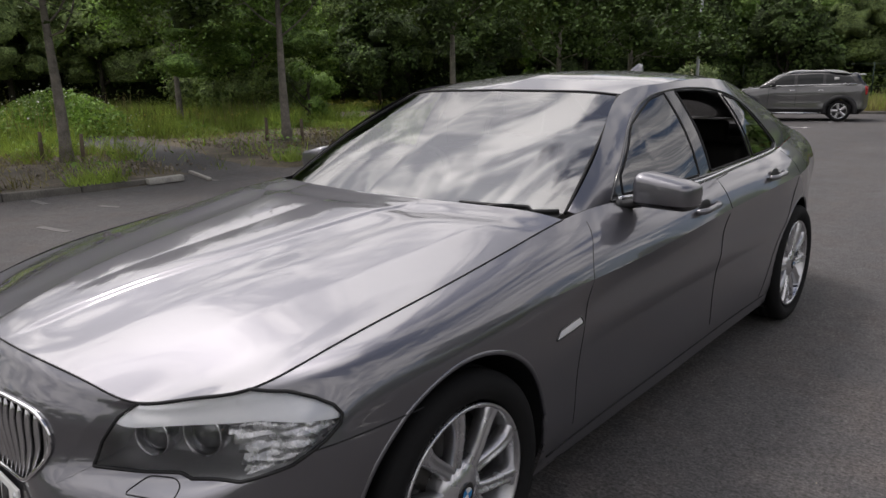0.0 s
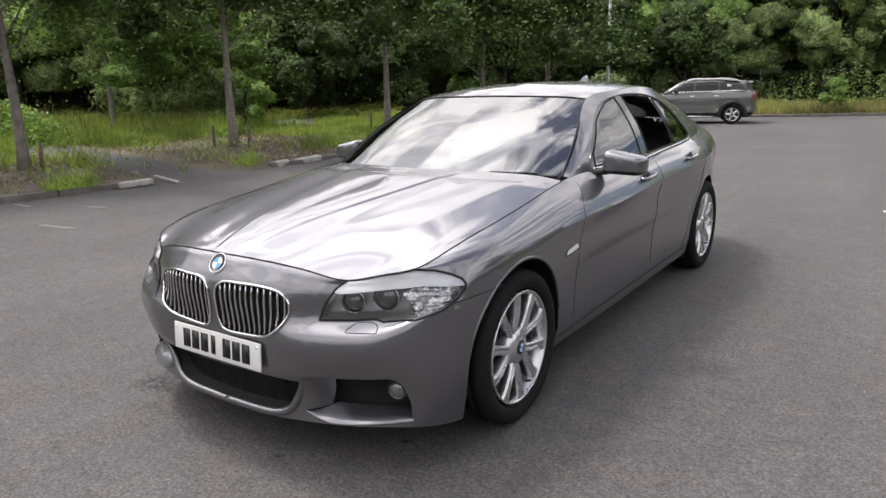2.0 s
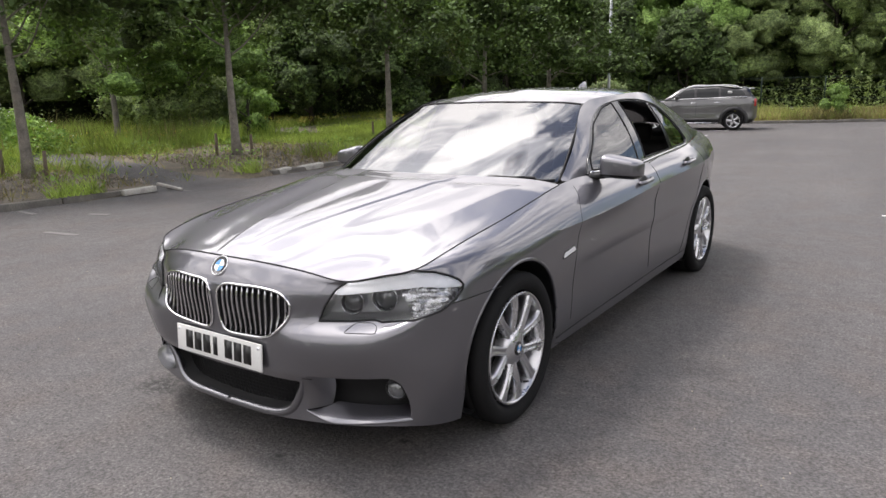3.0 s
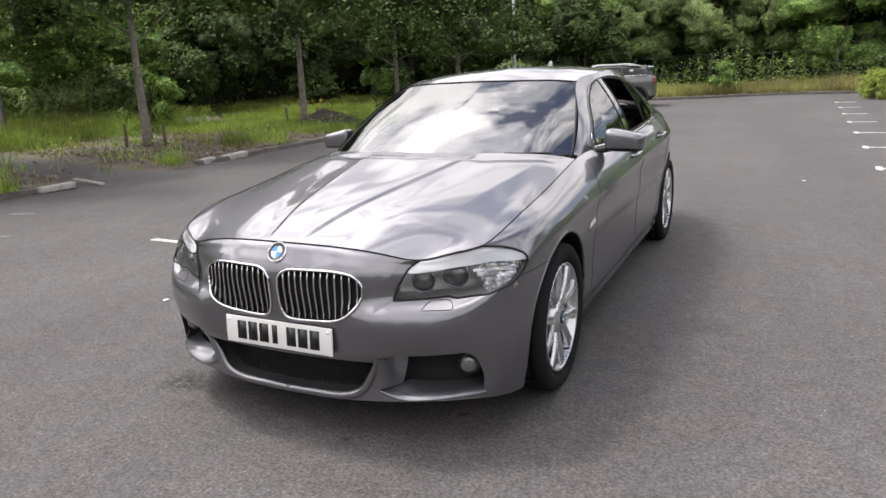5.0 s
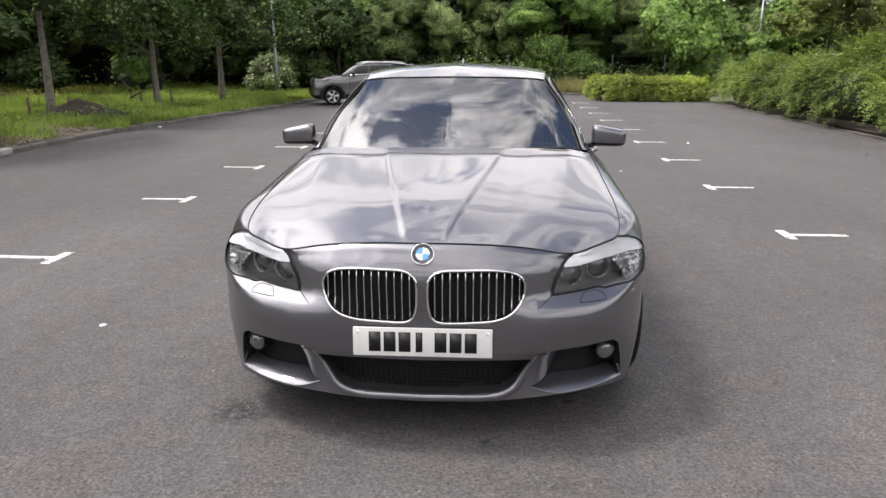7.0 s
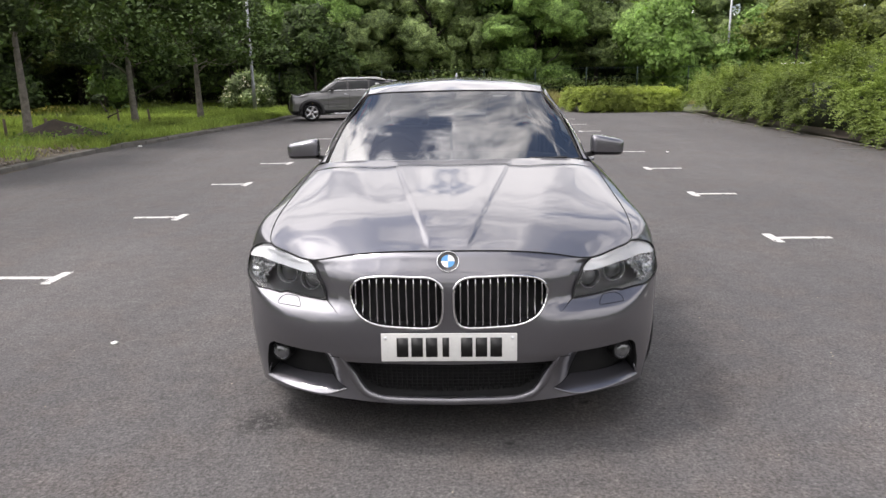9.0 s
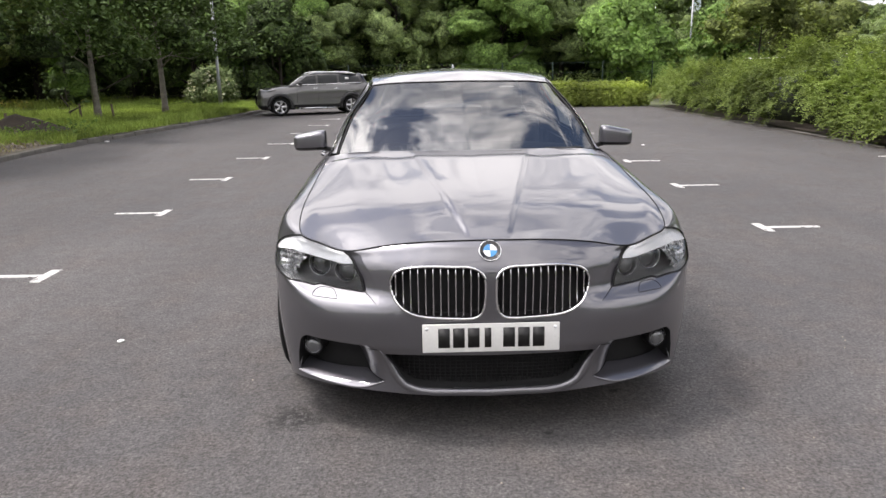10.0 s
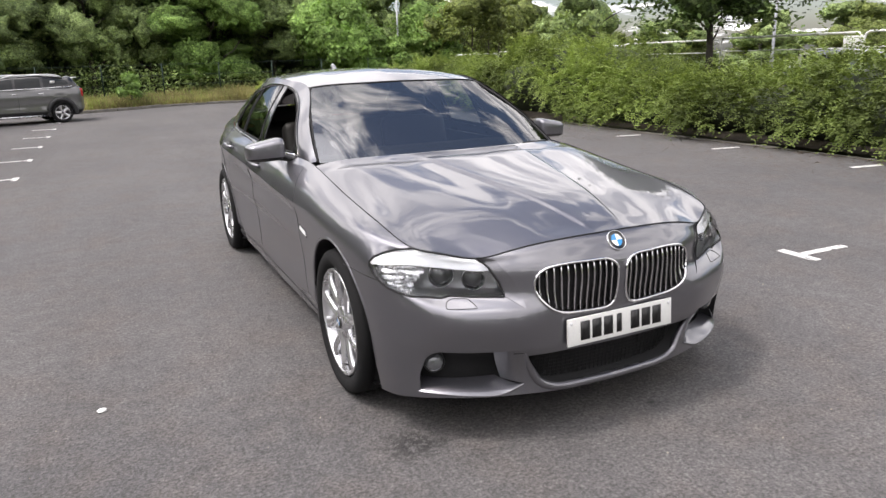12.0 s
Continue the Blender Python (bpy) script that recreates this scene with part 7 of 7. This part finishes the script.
def scatter(rg, n, near, farr, y0, y1, patch=0.0, scale=.5, power=1.0, thin=.93):
    y = rg.uniform(y0, y1, n)
    d = near + (farr - near) * rg.random(n) ** power
    x = kerb_x(np.minimum(y, 25)) - d
    keep = np.array([noise.noise(Vector((a * scale, b_ * scale, 9))) > patch for a, b_ in zip(x, y)])
    spur = (y > 3.6 + .0 * x) & (x > -15.5) & (y > np.interp(x, [-15.4, -13.2, -9, -7.4], [4.9, 4.6, 4.1, 3.75])) & (y < np.interp(x, [-15.4, -10.8, -9, -7.4], [6.3, 6.15, 5.6, 5.45]))
    spur |= (np.hypot((x + 9.75) / 1.3, (y - 13.0) / .95) < .92)
    # the trodden rubble behind the spur stays nearly bare, but for clumps
    bare = (y > 4.9) & (y < 11.2) & (d < 5.6) & (d > .35) | (y < 4.2) & (d < 3.0) & (d > .5)
    clumps = np.array([noise.noise(Vector((a * 1.1, b_ * 1.1, 4))) for a, b_ in zip(x, y)])
    spur |= bare & (clumps < .24) & (rg.random(n) < thin)
    return np.stack([x, y], 1)[keep & (~spur | (rg.random(n) < .04))]


rgg = np.random.default_rng(12)
meadow = scatter(rgg, 135000, 5.9, 24, -14, 32, -.12, .32, 1.25)
low_part = meadow[:, 1] > 12.0 + rgg.normal(0, 1.2, len(meadow))
grass("long_grass", "long bright meadow grass under the trees", meadow[~low_part], .10, .28, .60, .013, GRASS, 13)
grass("shaded_grass", "shorter grass in the shade of the verge trees", meadow[low_part], .10, .12, .30, .013, GRASS, 20)
grass("tall_stalks", "tall dry grass stalks and weeds", scatter(rgg, 6000, 6.5, 22, -12, 11.5, .0, .3), .10, .45, .85, .014, DRYGRASS, 14, .15)
lawn = scatter(rgg, 60000, .15, 7.0, 10.5, 27, -.6, .5)
grass("short_grass", "short green grass beside the kerb", lawn, .09, .06, .22, .012, GRASS, 15, .5)
grass("kerb_weeds", "patchy weeds growing over the kerb", scatter(rgg, 46000, -.05, 5.8, -6, 11, .10, .75, 1.3), .09, .06, .38, .010, GRASS, 16, .5)
grass("dry_tufts", "thin dry grass tufts on the bare verge", scatter(rgg, 16000, .2, 6.2, -6, 11, -.1, 1.4, thin=.75), .09, .05, .26, .008, DRYGRASS, 17, .6)
fx = np.stack([rgg.uniform(-7, 9.5, 26000), 26000 * [0]], 1)
fx[:, 1] = np.interp(fx[:, 0], [-7, -4.6, -3, -1.3, .4, 2, 9.5], [23.2, 23.9, 24.3, 24.9, 26.0, 26.4, 26.8]) + 7.0 * rgg.random(26000) ** 1.5
grass("far_grass", "dry grass strip at the end of the car park", fx, .02, .12, .5, .014, DRYGRASS, 18, .3)
grass("far_grass_green", "green grass strip at the end of the car park", fx[:15000] + .3, .02, .12, .42, .014, GRASS, 19, .3)

# buttercups in the long grass
bc2 = scatter(rgg, 5200, 6.2, 13, 4, 22, .12, .55)
T, S = leaf_axes(rgg, len(bc2), .045, .04, 0)
tagged(leaf_object("buttercups", np.column_stack([bc2, .40 + .18 * rgg.random(len(bc2))]), T, S, surface("yellow_petals", (.42, .36, .04), .6)), "yellow buttercups scattered in the long grass", "flowers", kind="stuff")

# tall pale weeds in flower, and a light green shrub beyond a verge tree
make_bushy("verge_shrub", 61, "pale green self-sown shrub in the long grass", "shrub", 1.55, .95, 1900, .10, LEAF_BRIGHT, m=pose(-14.2, 11.1, .1), base=.15, blobs=12)
n = 5200
q = np.stack([rgg.normal(-16.0, .75, n), rgg.normal(5.2, .85, n)], 1)
hh = 1.15 * np.exp(-((q[:, 0] + 16.0) / 1.6) ** 2 - ((q[:, 1] - 5.2) / 1.7) ** 2)
T, S = leaf_axes(rgg, n, .12, .05, -.4)
tagged(leaf_object("tall_weeds", np.column_stack([q, .12 + hh * rgg.random(n) ** .7]), T, S, LEAF_BRIGHT), "tall green weeds beside the old path", "weeds", kind="stuff")
T, S = leaf_axes(rgg, 160, .045, .04, 0)
tagged(leaf_object("white_umbels", np.column_stack([q[:160], .22 + hh[:160] * rgg.uniform(.75, 1.08, 160)]), T, S, surface("white_petals", (.62, .62, .56), .7)), "small white flower heads on the tall weeds", "flowers", kind="stuff")

# low broad weeds and scrub at the grass's edge
n = 30000
c2 = scatter(rgg, n, .2, 8.0, -6, 12.5, .10, .7)
z = .12 + .42 * rgg.random(len(c2)) ** 1.6 * np.array([max(.15, .6 + 1.2 * noise.noise(Vector((a * .8, b_ * .8, 3)))) for a, b_ in c2])
T, S = leaf_axes(rgg, len(c2), .085, .05, 0)
tagged(leaf_object("broadleaf_weeds", np.column_stack([c2, z]), T, S, LEAF_BRIGHT), "broad-leaved weeds on the verge", "weeds", kind="stuff")
n = 60000
s_ = rgg.uniform(0, ed[-1], n)
i = np.clip(np.searchsorted(ed, s_), 1, len(EDGE) - 1)
dd = unit(EDGE[i] - EDGE[i - 1])
q = EDGE[i] + np.stack([-dd[:, 1], dd[:, 0]], 1) * rgg.uniform(-3.4, .6, n)[:, None] + dd * rgg.uniform(-.4, .4, (n, 1))
T, S = leaf_axes(rgg, n, .13, .08, 0)
sel_ = (q[:, 0] > -12) | (rgg.random(n) < .12)
q, T, S, n = q[sel_], T[sel_], S[sel_], int(sel_.sum())
lump = np.array([max(0, .75 + .9 * noise.noise(Vector((a * .4, b_ * .4, 1)))) for a, b_ in q])
tagged(leaf_object("undergrowth", np.column_stack([q, .1 + lump * 1.5 * rgg.random(n)]), T, S, LEAF_WOOD), "brambles and undergrowth along the wood's edge", "undergrowth", kind="stuff")

# old tarmac spur, rubble
rows_ = []
for x, ya, yb in zip(SPUR_X, SPUR_LOW, SPUR_HIGH):
    wob = .10 * noise.noise(Vector((x * .9, 3, 1)))
    rows_.append([(x, ya + (yb - ya) * q + wob, spur_z(x) + .012 * noise.noise(Vector((x, q * 3, 6))) - (.05 if q in (0, 1) and x < -7.5 else 0)) for q in (0, .06, .3, .5, .7, .94, 1)])
b = sheet(np.array(rows_))
bmesh.ops.recalc_face_normals(b, faces=b.faces[:])
if sum(f.normal.z for f in b.faces) < 0:
    bmesh.ops.reverse_faces(b, faces=b.faces[:])
tagged(part("pavement_spur", b, OLDASPHALT, smooth=False), "dark broken tarmac path crossing the verge", "path", kind="structure")
one = bmesh.new()
bmesh.ops.create_icosphere(one, subdivisions=1, radius=1.0)
stone_v, stone_f = [v.co.copy() for v in one.verts], [[v.index for v in f.verts] for f in one.faces]
one.free()
V, F = [], []
for xy in scatter(rgg, 9000, .15, 5.4, -3, 11, -.25, .8, thin=.1):
    sz = .011 + .046 * rgg.random() ** 2.8
    mt = Matrix.Translation((xy[0], xy[1], .10 + sz * .3)) @ Euler(rgg.uniform(0, 6, 3)).to_matrix().to_4x4() @ Matrix.Diagonal((sz, sz * .7, sz * .5, 1))
    F += [[i + len(V) for i in f] for f in stone_f]
    V += [tuple(mt @ v) for v in stone_v]
rub = bpy.data.meshes.new("rubble")
rub.from_pydata(V, [], F)
rub.materials.append(STONES)
tagged(new("rubble", rub), "scattered stones and rubble on the bare verge", "rubble", kind="stuff")
# fallen leaves along the hedge's foot
n = 5000
yy2 = rgg.uniform(-5, 21.5, n)
C = np.column_stack([HEDGE_X - .02 - rgg.random(n) ** 3 * 1.6, yy2, .006 + 0 * yy2])
T, S = leaf_axes(rgg, n, .04, .026, 0, .1)
T[:, 2] *= .1
S[:, 2] *= .1
tagged(leaf_object("leaf_litter", C, T, S, surface("dead_leaves", (.075, .05, .03), .9, vary=.4)), "dead leaves gathered at the hedge's foot", "leaf litter", kind="stuff")


# ---- posts and fences ----
def lamp_post(x, y, h, label):
    t = thing("lamp_post", label, "lamp post", "lamp posts", m=pose(x, y, 0))
    part("post", tube(bmesh.new(), [(0, 0, 0), (0, 0, 1.2), (0, 0, 1.25), (0, 0, h)], [.075, .07, .055, .045], 12), GALV, t)
    part("arm", tube(bmesh.new(), curve([(0, 0, h - .05), (.1, -.05, h + .1), (.55, -.2, h + .18)], 8), .03, 8), GALV, t)
    part("lantern", boxed(.45, 1.0, -.38, -.16, h + .12, h + .24, bevel=.04), GALV, t)
    return t


lamp_post(-8.12, 23.2, 7.0, "grey galvanised steel lamp post on the verge")
lamp_post(12.6, 33.0, 6.0, "thin grey lamp post beyond the hedge")
lamp_post(20.5, 16.0, 6.0, "thin grey lamp post beyond the hedge")


def barrier(x, y, yaw, w=3.36, h=1.73):
    t = thing("fence_panel", "temporary steel mesh fence panel with rounded tube frame", "fence panel", "temporary fence panels", m=pose(x, y, .0, 0, 0, yaw))
    r = .12
    pts = [(0, 0, .08), (0, 0, h - r)] + [(r - r * math.cos(a), 0, h - r + r * math.sin(a)) for a in np.linspace(.3, 1.57, 5)] + [(w - r + r * math.sin(a), 0, h - r + r * math.cos(a)) for a in np.linspace(0, 1.3, 5)] + [(w, 0, h - r), (w, 0, .08)]
    part("frame", tube(bmesh.new(), pts, .021, 8), WHITEBAR, t)
    part("mid_rail", tube(bmesh.new(), [(0, 0, h * .84), (w, 0, h * .84)], .012, 6), WHITEBAR, t)
    part("low_rail", tube(bmesh.new(), [(0, 0, .15), (w, 0, .15)], .018, 6), GALV, t)
    for k in range(22):
        part("wire", tube(bmesh.new(), [(w * (k + .5) / 22, 0, .15), (w * (k + .5) / 22, 0, h * .84)], .0022, 4), GALV, t)
    return t


bar0 = barrier(11.0, -.83, 90)
for k in range(1, 7):
    copy_thing(bar0, pose(11.0 + .02 * (k % 2), -.83 + 3.39 * k, -.012 * max(0, k - 1) ** 1.6, 0, 0, 90))
tagged(part("notice", boxed(-.17, .17, -.006, .006, -.11, .11, bevel=.003), PAPER, m=pose(10.97, 6.13, 1.55, 0, 0, 90)), "small blank white notice hung on the fence", "notice")

# dull green railings behind the far grass
gf = thing("green_fence", "dark green mesh fence in front of the woodland", "fence")
fence_pts = [(x, 30.6 + .05 * x) for x in np.arange(-9, 13, 2.4)]
for x, y in fence_pts:
    part("post", tube(bmesh.new(), [(x, y, 0), (x, y, 1.6)], .022, 8), GREENMESH, gf)
for zz in (.25, .7, 1.1, 1.55):
    part("rail", tube(bmesh.new(), [(x, y, zz) for x, y in fence_pts], .007, 5), GREENMESH, gf)

# cars parked beyond the fence, glimpsed through the hedge
def far_car(x, y, yaw, colour, name):
    t = thing("parked_car", name + " car parked beyond the fence", "car", "cars beyond the fence", m=pose(x, y, 0, 0, 0, yaw))
    rows_ = []
    for xx, zt, w in ((-2.1, .62, .70), (-1.9, .78, .82), (-1.0, .92, .88), (-.5, 1.30, .74), (.1, 1.44, .70), (.9, 1.42, .70), (1.5, 1.10, .78), (2.0, .98, .84), (2.15, .6, .75)):
        rows_.append([(xx, -w * .9, .25), (xx, -.88, .5), (xx, -min(.88, w + .06), min(zt, .9)), (xx, -w * .85, zt - .04), (xx, 0, zt), (xx, w * .85, zt - .04), (xx, min(.88, w + .06), min(zt, .9)), (xx, .88, .5), (xx, w * .9, .25)])
    part("body", sheet(np.array(rows_)), car_paint("far_paint", colour, .3), t)
    for sg in (-1, 1):
        part("window", boxed(-.75, 1.3, sg * .80 - .02, sg * .80 + .02, .95, 1.28, bevel=.015), DARKGLASS, t)
        for xc in (-1.3, 1.3):
            part("wheel", lathe(bmesh.new(), [(.0005, .09), (.2, .10), (.31, .08), (.32, -.08), (.2, -.1)], 24, "y"), RUBBER, t).location = (xc, sg * .78, .32)


far_car(17.5, 6.5, 70, (.6, .6, .62), "silver")
far_car(18.2, 3.6, 70, (.7, .7, .7), "white")
far_car(17.0, 10.2, 70, (.05, .06, .09), "dark blue")
